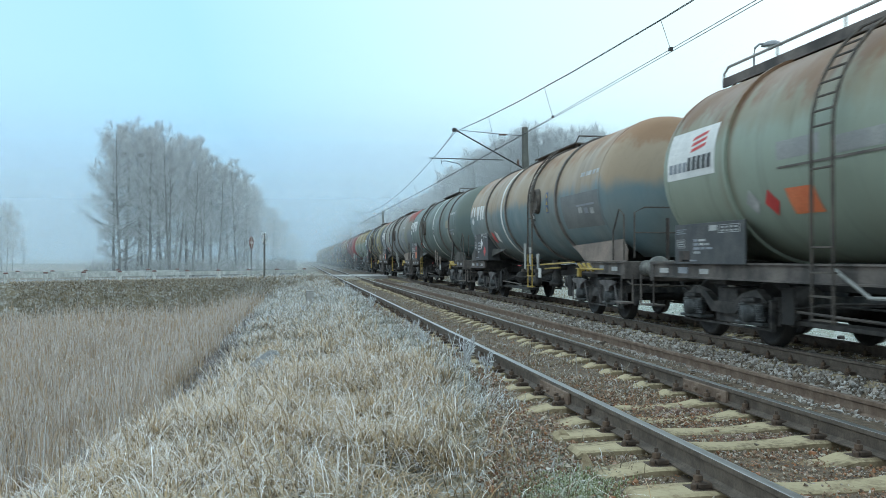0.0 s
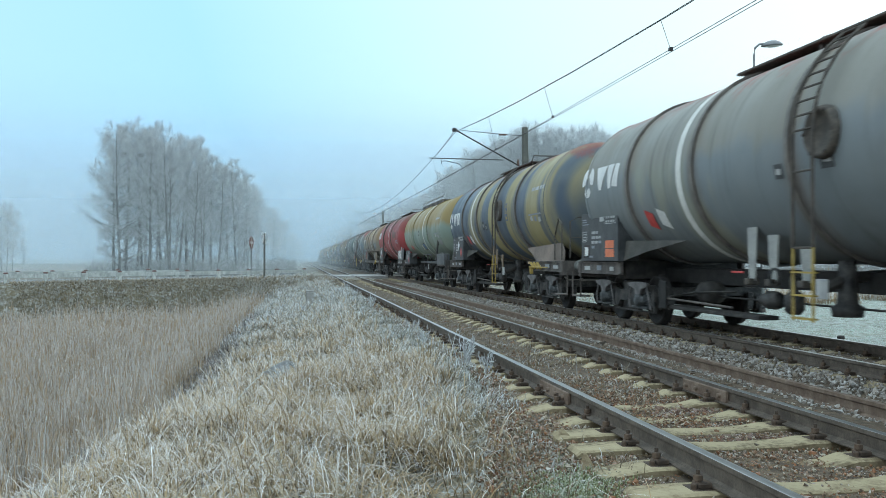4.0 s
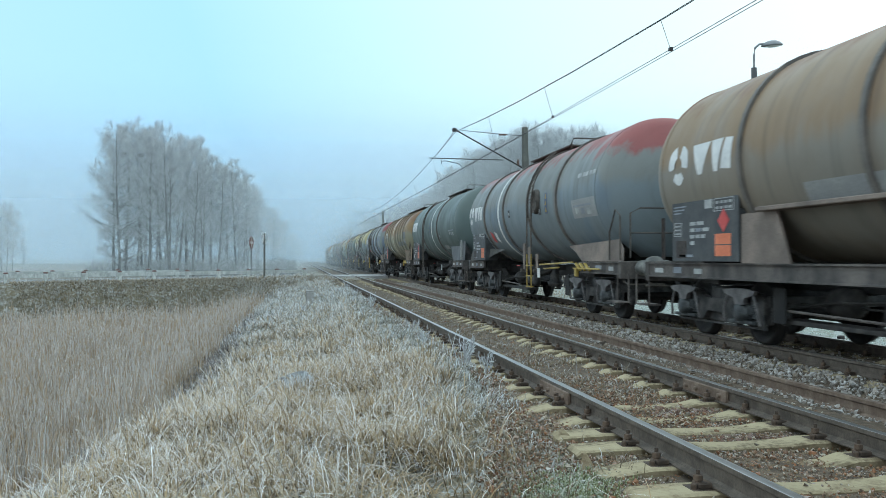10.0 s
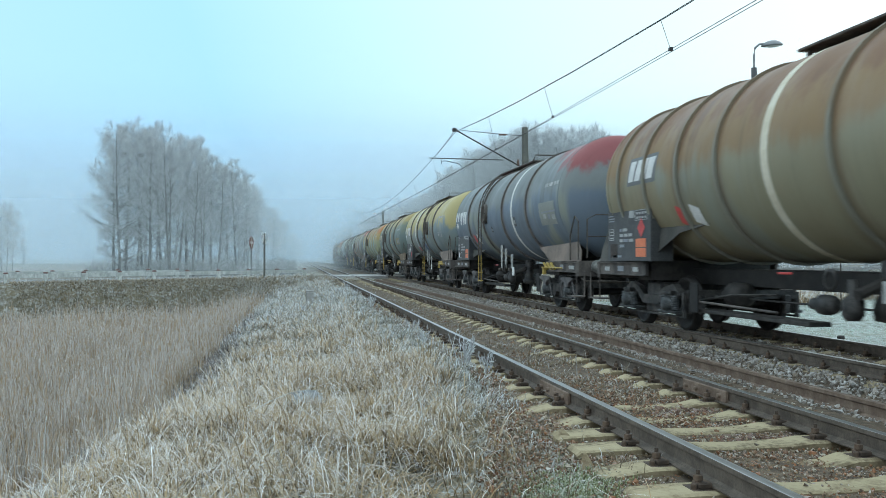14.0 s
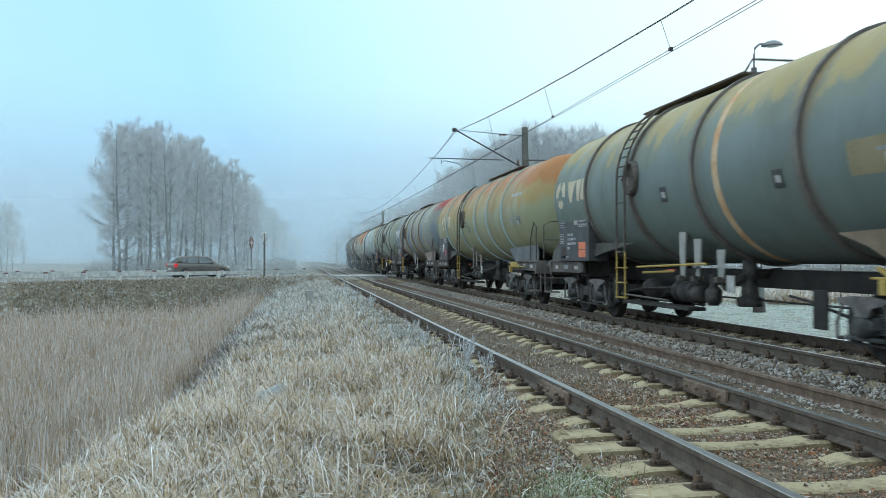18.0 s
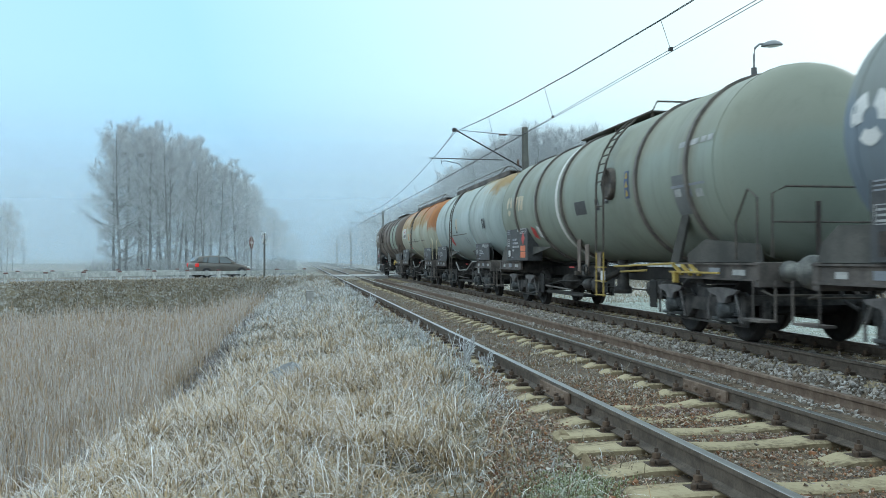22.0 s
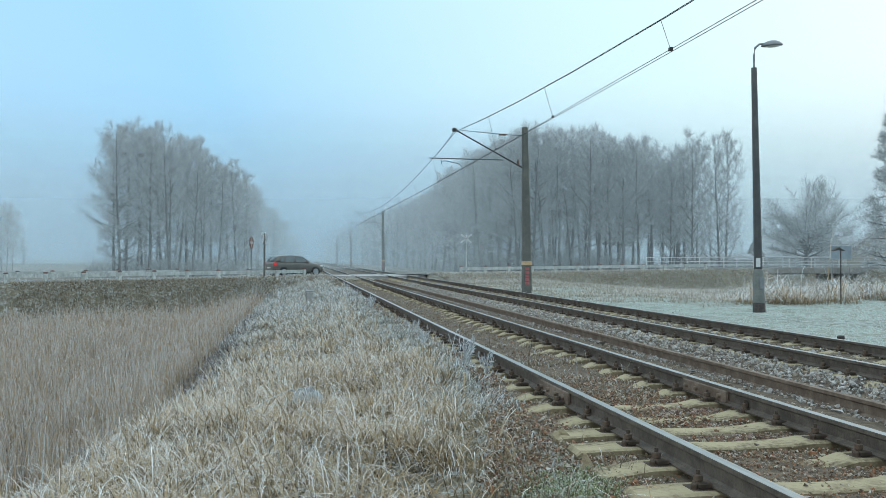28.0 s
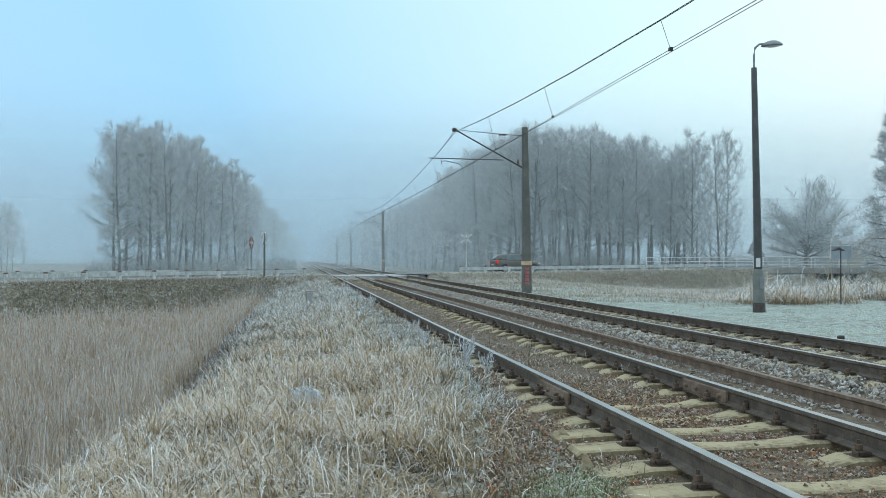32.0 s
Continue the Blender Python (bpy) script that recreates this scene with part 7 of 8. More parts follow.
# ---- overhead line ----
MAST_X, MASTS = 10.63, (-30.5, 39.5, 110.0, 180.0, 248.0)
M_MARKRED = plain("faded_red_mark", (0.36, 0.10, 0.10), (0.46, 0.16, 0.16), 6, 0.7)
M_INSUL = plain("brown_porcelain", (0.12, 0.07, 0.05), (0.18, 0.10, 0.07), 10, 0.3)


def mast(y):
    m = thing("catenary_mast", "tapered concrete mast with a steel bracket for the overhead wire", "mast", (MAST_X, y, 0), group="catenary masts")
    zb = float(land(MAST_X, y)) - 0.05
    bm = bmesh.new()
    rings = []
    for z, w in ((zb, 0.21), (1.0, 0.195), (4.0, 0.165), (7.46, 0.125)):
        lean = -0.012 * max(0, z)
        c = 0.04
        rings.append([bm.verts.new((lean + px, py, z)) for px, py in ((-w, -w + c), (-w + c, -w), (w - c, -w), (w, -w + c), (w, w - c), (w - c, w), (-w + c, w), (-w, w - c))])
    for a, b in zip(rings, rings[1:]):
        for k in range(8):
            bm.faces.new((a[k], a[(k + 1) % 8], b[(k + 1) % 8], b[k]))
    bm.faces.new(rings[-1])
    part("pole", bm, M_MAST, m)
    part("yellow_band", box(bmesh.new(), -0.215, 0.19, -0.215, 0.215, 0.94, 1.12, 0.01), M_OCHRESTRIPE, m, "faded ochre band")
    for k in range(5):
        part("red_mark", box(bmesh.new(), -0.14, 0.06, -0.222, -0.212, 0.02 + 0.17 * k, 0.15 + 0.17 * k), M_MARKRED, m, "red painted mark, unreadable")
    tip = (-3.45, 0, 7.28)
    part("strut", tube(bmesh.new(), [tip, (-0.15, 0, 5.52)], 0.035, 6), M_WIRE, m)
    part("stay", tube(bmesh.new(), [tip, (-0.95, 0, 7.10), (-0.15, 0, 7.08)], 0.014, 5), M_WIRE, m)
    part("insulator", lathe(bmesh.new(), [(-1.35, 0.02)] + [(-1.33 + 0.06 * k + d, r) for k in range(6) for d, r in ((0, 0.03), (0.02, 0.075), (0.04, 0.03))] + [(-0.95, 0.02)], 10, "x", (0, 0, 7.10)), M_INSUL, m)
    part("insulator", lathe(bmesh.new(), [(0.0, 0.03)] + [(0.02 + 0.06 * k + d, r) for k in range(5) for d, r in ((0, 0.035), (0.02, 0.075), (0.04, 0.035))], 10, "z", (-0.42, 0, 5.64)), M_INSUL, m)
    part("clamp", box(bmesh.new(), -3.58, -3.38, -0.05, 0.05, 7.18, 7.36, 0.02), M_WIRE, m)
    part("register_tube", tube(bmesh.new(), [(-4.70, 0, 5.93), (-1.15, 0, 5.90)], 0.025, 6), M_WIRE, m)
    part("register_arm", tube(bmesh.new(), [(-4.12, 0, 5.92), (-4.10, 0, 5.66), (-4.10, 0, 5.80), (-3.85, 0, 5.80), (-3.25, 0, 5.68), (-3.10, 0, 5.52)], 0.018, 5), M_WIRE, m)
    part("hanger_wire", tube(bmesh.new(), [tip, (-4.4, 0, 5.93)], 0.008, 4), M_WIRE, m)
    return m


def build_catenary():
    for y in MASTS[1:]:
        mast(y)
    wires = thing("overhead_wire", "copper contact and carrier wires with droppers over the far track", "overhead wire")
    for a, b in zip(MASTS, MASTS[1:]):
        for dx in (-0.02, 0.02):
            pts, top = [], []
            for k in range(13):
                f = k / 12
                y = a + (b - a) * f
                pts.append((FAR_X + 0.18 * math.cos(math.pi * (y - 39.5) / 70) + dx * (1 + 1.5 * (y < 25)), y, 5.47 - 0.02 * math.sin(math.pi * f)))
                top.append((FAR_X - 0.12 + dx * 0.8, y, 7.20 - 1.28 * 4 * f * (1 - f)))
            part("contact_wire", tube(bmesh.new(), pts, 0.008, 4), M_WIRE, wires)
            part("carrier_wire", tube(bmesh.new(), top, 0.009, 4), M_WIRE, wires)
        for f in (0.10, 0.22, 0.345, 0.455, 0.56, 0.67, 0.79, 0.90):
            y = a + (b - a) * f
            xc = FAR_X + 0.18 * math.cos(math.pi * (y - 39.5) / 70)
            part("dropper", tube(bmesh.new(), [(FAR_X - 0.12, y, 7.20 - 1.28 * 4 * f * (1 - f)), (xc, y, 5.47)], 0.006, 4), M_WIRE, wires)
            part("dropper_clamp", box(bmesh.new(), xc - 0.03, xc + 0.03, y - 0.05, y + 0.05, 5.45, 5.52), M_WIRE, wires)


build_catenary()


# ---- lamp, signs ----
M_LAMPPOLE = plain("dark_lamp_pole", (0.055, 0.058, 0.060), (0.085, 0.088, 0.088), 3, 0.8, fine=30)
M_SLEEVE = plain("lamp_foot_concrete", (0.15, 0.158, 0.150), (0.21, 0.218, 0.205), 3, 0.85, fine=30)
M_LAMPGREY = plain("lamp_grey", (0.20, 0.21, 0.22), (0.27, 0.28, 0.29), 4, 0.5, 0.3)
M_SIGNWHITE = plain("sign_white", (0.55, 0.56, 0.56), (0.66, 0.66, 0.65), 4, 0.6)
M_SIGNBACK = plain("sign_back_grey", (0.22, 0.23, 0.24), (0.30, 0.31, 0.32), 4, 0.5, 0.4)


def street_lamp(x, y):
    z = float(land(x, y)) - 0.05
    t = thing("street_lamp", "tall dark concrete street lamp with a curved arm and flat head", "street lamp", (x, y, z))
    bm = bmesh.new()
    lathe(bm, [(1.3, 0.13), (7.75, 0.085), (7.76, 0.0)], 14, "z")
    for v in bm.verts:
        v.co.x -= 0.018 * v.co.z
    part("pole", bm, M_LAMPPOLE, t)
    bm = lathe(bmesh.new(), [(0.0, 0.185), (1.28, 0.165), (1.42, 0.128), (1.42, 0.0)], 14, "z")
    for v in bm.verts:
        v.co.x -= 0.018 * v.co.z
    part("sleeve", bm, M_SLEEVE, t, "thicker pale concrete foot of the lamp")
    part("base_coat", lathe(bmesh.new(), [(0.0, 0.195), (0.36, 0.19), (0.36, 0.0)], 14, "z"), M_IRON, t, "tarred foot")
    a = -0.14
    part("arm", tube(bmesh.new(), [(a, 0, 7.7), (a, 0, 8.15), (a + 0.04, 0, 8.38), (a + 0.18, 0, 8.50), (a + 0.36, 0, 8.53)], 0.032, 8), M_LAMPGREY, t)
    bm = lathe(bmesh.new(), [(0.0, 0.0), (0.0, 0.34), (0.03, 0.35), (0.10, 0.27), (0.16, 0.14), (0.18, 0)], 16, "z")
    for v in bm.verts:
        v.co = (a + 0.62 + v.co.x * 1.05, v.co.y * 0.55, 8.47 + v.co.z + 0.10 * v.co.x)
    part("lamp_head", bm, M_LAMPGREY, t)
    bm = lathe(bmesh.new(), [(-0.05, 0.0), (-0.03, 0.18), (0.0, 0.27)], 14, "z")
    for v in bm.verts:
        v.co = (a + 0.66 + v.co.x, v.co.y * 0.5, 8.47 + v.co.z + 0.10 * v.co.x)
    part("diffuser", bm, M_SIGNWHITE, t)
    part("number_plate", box(bmesh.new(), -0.20, -0.06, -0.20, -0.17, 1.48, 1.76, 0.006), M_SIGNWHITE, t)
    part("fuse_door", box(bmesh.new(), -0.08, 0.08, -0.20, -0.17, 0.8, 1.15, 0.01), M_LAMPGREY, t)


street_lamp(14.25, 25.0)


def disc(bm, r, t, sides=24):
    return lathe(bm, [(-t / 2, 0), (-t / 2, r), (t / 2, r), (t / 2, 0)], sides, "y", (0, 0, 0), False)


def build_signs():
    # crossbuck beyond the tracks
    x, y = camera_place(825, 76)
    z = float(land(x, y)) - 0.05
    t = thing("crossbuck", "white crossing cross on a post", "road sign", (x, y, z))
    part("post", tube(bmesh.new(), [(0, 0, 0), (0, 0, 3.6)], 0.045, 8), M_SIGNWHITE, t)
    for a in (38, -38):
        part("arm", placed(box(bmesh.new(), -0.62, 0.62, -0.055, -0.03, -0.075, 0.075, 0.004), Matrix.Translation((0, 0, 3.25)) @ pose(0, 0, 0, 0, a, 0)), M_SIGNWHITE, t)
    part("backing", box(bmesh.new(), -0.16, 0.16, -0.03, 0.0, 2.25, 2.75, 0.01), M_SIGNBACK, t)
    x, y = camera_place(851, 77)
    z = float(land(x, y)) - 0.05
    t = thing("round_sign", "grey back of a round road sign on a post", "road sign", (x, y, z))
    part("post", tube(bmesh.new(), [(0, 0, 0), (0, 0, 2.9)], 0.035, 8), M_SIGNBACK, t)
    part("disc", placed(disc(bmesh.new(), 0.40, 0.03), pose(0, -0.05, 2.6, 0, 0, 52)), M_SIGNBACK, t)
    # stop sign and post on the left of the crossing
    x, y = camera_place(445, 57.5)
    z = float(land(x, y)) - 0.05
    t = thing("stop_sign", "red and white road sign seen nearly edge-on", "road sign", (x, y, z))
    part("post", tube(bmesh.new(), [(0, 0, 0), (0, 0, 2.9)], 0.035, 8), M_SIGNBACK, t)
    part("disc", placed(disc(bmesh.new(), 0.42, 0.03, 8), pose(0, -0.06, 2.42, 0, 0, 74)), M_RED, t)
    part("white_bar", placed(box(bmesh.new(), -0.28, 0.28, -0.03, -0.022, -0.07, 0.07), pose(0, -0.06, 2.42, 0, 0, 74)), M_SIGNWHITE, t)
    part("white_bar", placed(box(bmesh.new(), -0.05, 0.05, -0.03, -0.022, -0.36, 0.36), pose(0, -0.06, 2.42, 0, 0, 74)), M_SIGNWHITE, t)
    x, y = camera_place(468, 57.0)
    z = float(land(x, y)) - 0.05
    t = thing("crossbuck", "dark post with a crossing cross seen edge-on", "road sign", (x, y, z))
    part("post", tube(bmesh.new(), [(0, 0, 0), (0, 0, 3.0)], 0.06, 8), M_MAST, t)
    for a in (40, -40):
        part("arm", placed(box(bmesh.new(), -0.55, 0.55, -0.05, -0.03, -0.07, 0.07, 0.004), Matrix.Translation((-0.06, 0, 2.72)) @ pose(0, 0, 0, 0, 0, 76) @ pose(0, 0, 0, 0, a, 0)), M_SIGNWHITE, t)
    # thin post with a little roof, near the brook
    x, y = 19.4, 28.4
    z = float(land(x, y)) - 0.05
    t = thing("marker_post", "thin steel post with a small roofed cap", "post", (x, y, z))
    part("post", tube(bmesh.new(), [(0, 0, 0), (0, 0, 2.05)], 0.022, 8), M_IRON, t)
    bm = bmesh.new()
    plate(bm, [(-0.02, 2.02), (0.22, 1.98), (0.22, 2.0), (0.0, 2.12), (-0.22, 2.0), (-0.22, 1.98)], 0.16, Matrix.Translation((0, 0, 0)) @ pose(0, 0.08, 0, 0, 0, 90))
    part("cap", bm, M_IRON, t)
    # low concrete marker in the verge
    x, y = 0.39, 32.6
    z = float(land(x, y))
    t = thing("kilometre_stone", "low frost-topped concrete marker in the grass", "marker stone", (x, y, z))
    part("block", box(bmesh.new(), -0.14, 0.14, -0.10, 0.10, -0.1, 0.50, 0.03), M_CONCRETE, t)
    part("cap", box(bmesh.new(), -0.16, 0.16, -0.12, 0.12, 0.50, 0.56, 0.015), M_CONCRETE, t)
    x, y = 9.9, 14.5
    t = thing("stake", "short rusty stake beside the far rail", "stake", (x, y, float(land(x, y)) - 0.02))
    part("pin", tube(bmesh.new(), [(0, 0, 0), (0, 0, 0.22)], 0.03, 6), M_IRON, t)
    part("head", box(bmesh.new(), -0.06, 0.06, -0.05, 0.05, 0.18, 0.26, 0.02), M_IRON, t)


build_signs()


# ---- roadside fences ----
def beam_between(name, a, b, z0, z1, thick, mat, parent):
    """An upright board from a to b, its height counted from each end's ground."""
    a, b = Vector(a), Vector(b)
    d = (b - a)
    n = Vector((-d.y, d.x, 0)).normalized() * thick / 2
    bm = bmesh.new()
    vs = [bm.verts.new(p + s * n + Vector((0, 0, z))) for p in (a, b) for s in (-1, 1) for z in (z0, z1)]
    for f in ((0, 1, 3, 2), (4, 6, 7, 5), (0, 4, 5, 1), (2, 3, 7, 6), (0, 2, 6, 4), (1, 5, 7, 3)):
        bm.faces.new([vs[k] for k in f])
    bmesh.ops.recalc_face_normals(bm, faces=bm.faces[:])
    return part(name, bm, mat, parent)


def concrete_fence(pts, label, red=True, h=0.62):
    f = thing("road_fence", label, "fence")
    ps = [Vector((x, y, float(land(x, y)))) for x, y in pts]
    ang = math.degrees(math.atan2(ps[-1].y - ps[0].y, ps[-1].x - ps[0].x))
    for p in ps:
        bm = placed(box(bmesh.new(), -0.10, 0.10, -0.09, 0.09, -0.2, h - 0.09, 0.02), pose(p.x, p.y, p.z, 0, 0, ang))
        po = part("post", bm, M_WHITE, f)
        bm = placed(box(bmesh.new(), -0.11, 0.11, -0.10, 0.10, h - 0.09, h, 0.02), pose(p.x, p.y, p.z, 0, 0, ang))
        part("post_cap", bm, M_RED if red else M_WHITE, po, "red painted post top" if red else "")
    for a, b in zip(ps, ps[1:]):
        back = Vector((-(b - a).y, (b - a).x, 0)).normalized() * 0.13
        beam_between("beam", a + back, b + back, h - 0.33, h - 0.11, 0.09, M_WHITE, f)
    return f


def lerp2(a, b, n, k0=0):
    return [(a[0] + (b[0] - a[0]) * k / (n - 1), a[1] + (b[1] - a[1]) * k / (n - 1)) for k in range(k0, n)]


FL0, FL1 = (-16.06, 50.94), (0.34, 59.76)
concrete_fence(lerp2(FL0, FL1, 10, -5), "white concrete road fence with red post tops")
concrete_fence([(x - 3.4, y + 6.3) for x, y in lerp2(FL0, FL1, 10, -5)][:-3], "white concrete road fence on the far side")
concrete_fence(lerp2((12.2, 64.6), (33.6, 67.4), 12), "white concrete road fence running towards the bridge")


RAIL0 = 5.93


def build_bridge():
    b = thing("bridge", "low concrete road bridge with steel railings over a brook", "bridge", kind="structure")
    near = [road_point(5.98 + 0.046 * k, -3.35) for k in range(13)]
    farr = [road_point(5.98 + 0.046 * k, 3.35) for k in range(13)]
    for side in (near, farr):
        for a, c in zip(side[:-1:3], side[3::3]):
            beam_between("edge_beam", a, c, -0.30, 0.16, 0.5, M_CONCRETE, b)
    # deck slab and abutments
    v = [p + Vector((0, 0, dz)) for p in (near[1], near[9], farr[9], farr[1]) for dz in (-0.42, -0.02)]
    bulk("deck", [tuple(p) for p in v], [(0, 2, 4, 6), (0, 1, 3, 2), (2, 3, 5, 4), (4, 5, 7, 6), (6, 7, 1, 0)], M_CONCRETE, b)
    for k in (2, 7):
        a, c = near[k], farr[k]
        beam_between("abutment", a, c, -2.2, -0.40, 0.7, M_CONCRETE, b)
    # railings
    for side in (-3.25, 3.25):
        rp = [road_point(RAIL0 + 0.026 * k, side) for k in range(26)]
        for k, p in enumerate(rp):
            if k % 2 == 0:
                part("rail_post", tube(bmesh.new(), [p + Vector((0, 0, 0.05)), p + Vector((0, 0, 1.08))], 0.035, 6), M_SIGNWHITE, b)
        for z in (1.08, 0.72, 0.40):
            part("rail_bar", tube(bmesh.new(), [p + Vector((0, 0, z)) for p in rp], 0.032 if z > 1 else 0.02, 6), M_SIGNWHITE, b)


build_bridge()


# ---- farm buildings behind the bridge ----
M_ROOFGREY = frosted("frosted_roof_sheets", (0.16, 0.16, 0.165), (0.40, 0.43, 0.45), 0.5, 2)
M_ROOFBROWN = frosted("frosted_roof_tiles", (0.16, 0.10, 0.075), (0.42, 0.42, 0.42), 0.4, 2)
M_PLASTER = plain("cream_plaster", (0.42, 0.385, 0.31), (0.48, 0.44, 0.36), 1.2, 0.85)
M_BOARDS = plain("grey_boards", (0.17, 0.15, 0.13), (0.24, 0.21, 0.19), 3, 0.85)
M_GLASS = plain("dark_window_glass", (0.03, 0.035, 0.04), (0.05, 0.055, 0.06), 3, 0.15, 0.0, 0.02, spec=0.6)


def building(name, label, px, Z, w, d, eave, ridge, wall, roof, rz, windows=()):
    x, y = camera_place(px, Z)
    z = float(land(x, y)) - 0.1
    t = thing(name, label, "building", (x, y, z))
    t.rotation_euler[2] = radians(rz)
    for s in (-1, 1):
        part("wall", box(bmesh.new(), -w / 2, w / 2, s * d / 2 - 0.12, s * d / 2 + 0.12, 0, eave), wall, t)
        o = [(-d / 2 + 0.13, 0), (d / 2 - 0.13, 0), (d / 2 - 0.13, eave), (0, ridge - 0.1), (-d / 2 + 0.13, eave)]
        part("gable", plate(bmesh.new(), o, 0.24, Matrix.Translation((s * (w / 2 - 0.12) - 0.12, 0, 0))), wall, t)
        k = (ridge - eave) / (d / 2)
        a = math.atan(k)
        ln = math.hypot(d / 2, ridge - eave) + 0.45
        bm = box(bmesh.new(), -w / 2 - 0.4, w / 2 + 0.4, -ln, 0.02, 0.0, 0.14)
        placed(bm, Matrix.Translation((0, 0, ridge)) @ pose(0, 0, 0, 0, 0, 0 if s < 0 else 180) @ pose(0, 0, 0, math.degrees(a), 0, 0))
        part("roof", bm, roof, t)
    for side, u, zz, ww, hh in windows:
        if side == "x":
            wn = part("window", box(bmesh.new(), -w / 2 - 0.05, -w / 2 + 0.02, u - ww / 2, u + ww / 2, zz, zz + hh), M_SIGNWHITE, t)
            part("pane", box(bmesh.new(), -w / 2 - 0.07, -w / 2 - 0.045, u - ww / 2 + 0.08, u + ww / 2 - 0.08, zz + 0.08, zz + hh - 0.08), M_GLASS, wn)
        else:
            wn = part("window", box(bmesh.new(), u - ww / 2, u + ww / 2, -d / 2 - 0.17, -d / 2 - 0.10, zz, zz + hh), M_SIGNWHITE, t)
            part("pane", box(bmesh.new(), u - ww / 2 + 0.08, u + ww / 2 - 0.08, -d / 2 - 0.19, -d / 2 - 0.165, zz + 0.08, zz + hh - 0.08), M_GLASS, wn)
    return t


building("house", "cream plastered house with a frosted brown gable roof", 1556, 118, 12, 8.4, 3.4, 6.6, M_PLASTER, M_ROOFBROWN, 58, (("x", -1.6, 1.0, 1.1, 1.3), ("x", 1.6, 1.0, 1.1, 1.3)))
building("barn", "long grey barn with a broad frosted roof", 1425, 140, 15.5, 9, 2.8, 6.2, M_BOARDS, M_ROOFGREY, -10, (("y", -3, 1.0, 1.0, 0.9), ("y", 2, 1.0, 1.0, 0.9)))
building("shed", "low boarded shed with a flat grey roof", 1268, 128, 9.5, 5, 2.4, 3.1, M_BOARDS, M_ROOFGREY, -10, (("y", 1, 1.0, 0.9, 0.8),))


M_BOARDGREY = plain("blue_grey_board", (0.27, 0.33, 0.37), (0.35, 0.41, 0.45), 2, 0.6)


def notice_board():
    x, y = camera_place(1488, 74)
    z = float(land(x, y)) - 0.05
    t = thing("notice_board", "grey notice board on two posts behind the railing", "notice board", (x, y, z))
    b0, b1 = 1.22 - z, 2.38 - z
    for s in (-0.8, 0.8):
        part("leg", tube(bmesh.new(), [(s, 0, 0), (s, 0, b1)], 0.03, 6), M_SIGNBACK, t)
    part("board", box(bmesh.new(), -0.98, 0.98, -0.08, -0.02, b0 + 0.03, b1 - 0.03, 0.01), M_BOARDGREY, t)
    for a in ((-1.0, 1.0, b1 - 0.03, b1 + 0.02), (-1.0, 1.0, b0 - 0.02, b0 + 0.03), (-1.02, -0.98, b0 - 0.02, b1 + 0.02), (0.98, 1.02, b0 - 0.02, b1 + 0.02)):
        part("frame", box(bmesh.new(), a[0], a[1], -0.10, -0.01, a[2], a[3], 0.004), M_SIGNWHITE, t)


notice_board()


# ---- frosted weeds that stand out of the verge ----
M_FROSTSTALK = plain("frosted_stalk", (0.50, 0.50, 0.47), (0.68, 0.70, 0.70), 30, 0.8)


def weeds():
    rng = np.random.default_rng(12)
    M = M_FROSTSTALK
    for px, Z, h, bent in ((74, 8.2, 0.92, 0.02), (66, 7.6, 0.34, 0.04), (798, 10.5, 0.52, 0.18), (642, 14.0, 0.30, 0.05), (205, 9.0, 0.30, 0.5), (335, 11.5, 0.42, 0.1), (770, 9.5, 0.34, 0.25), (620, 8.2, 0.25, 0.4)):
        x, y = camera_place(px, Z)
        z = float(land(x, y))
        t = thing("dry_stalk", "single tall grass stalk white with frost", "weed", (x, y, z), group="frosted stalks in the verge")
        pts = [(bent * h * (k / 5) ** 2, 0.02 * k, h * (k / 5) * (1 - 0.25 * bent * (k / 5))) for k in range(6)]
        part("stem", tube(bmesh.new(), pts, 0.006, 5, 0.003), M, t)
        part("head", tube(bmesh.new(), [pts[-1], (pts[-1][0] + bent * 0.14, 0.12, pts[-1][2] + 0.05 - bent * 0.25)], 0.010, 5, 0.002), M, t)
    for x, y, h in ((2.05, 10.6, 0.42), (2.15, 11.0, 0.36), (2.2, 9.9, 0.30), (2.0, 13.6, 0.34), (2.1, 16.0, 0.32), (2.0, 24.0, 0.4), (1.9, 30.0, 0.4), (2.6, 20.5, 0.25), (2.0, 37.0, 0.45)):
        z = float(land(x, y))
        t = thing("dry_weed", "branched dead weed white with frost beside the rail", "weed", (x, y, z), group="frosted weeds beside the rail")
        parts = []
        for k in range(9):
            a = rng.uniform(0, 6.28)
            d = unit(np.array([[math.cos(a) * 0.35, math.sin(a) * 0.35, 1.0]]))
            p0 = np.array([[rng.normal(0, 0.03), rng.normal(0, 0.03), 0]])
            p1 = p0 + d * h * rng.uniform(0.6, 1.0)
            parts.append(prisms(p0, p1, [0.005], [0.003], 3))
            q = p0 + (p1 - p0) * rng.uniform(0.35, 1, (8, 1))
            parts.append(prisms(q, q + unit(d + rng.normal(0, 0.6, (8, 3))) * h * 0.2, np.full(8, 0.0045), np.full(8, 0.002), 3))
        v, f = join(parts)
        bulk("stem", v, f, M_TWIG, t)


weeds()


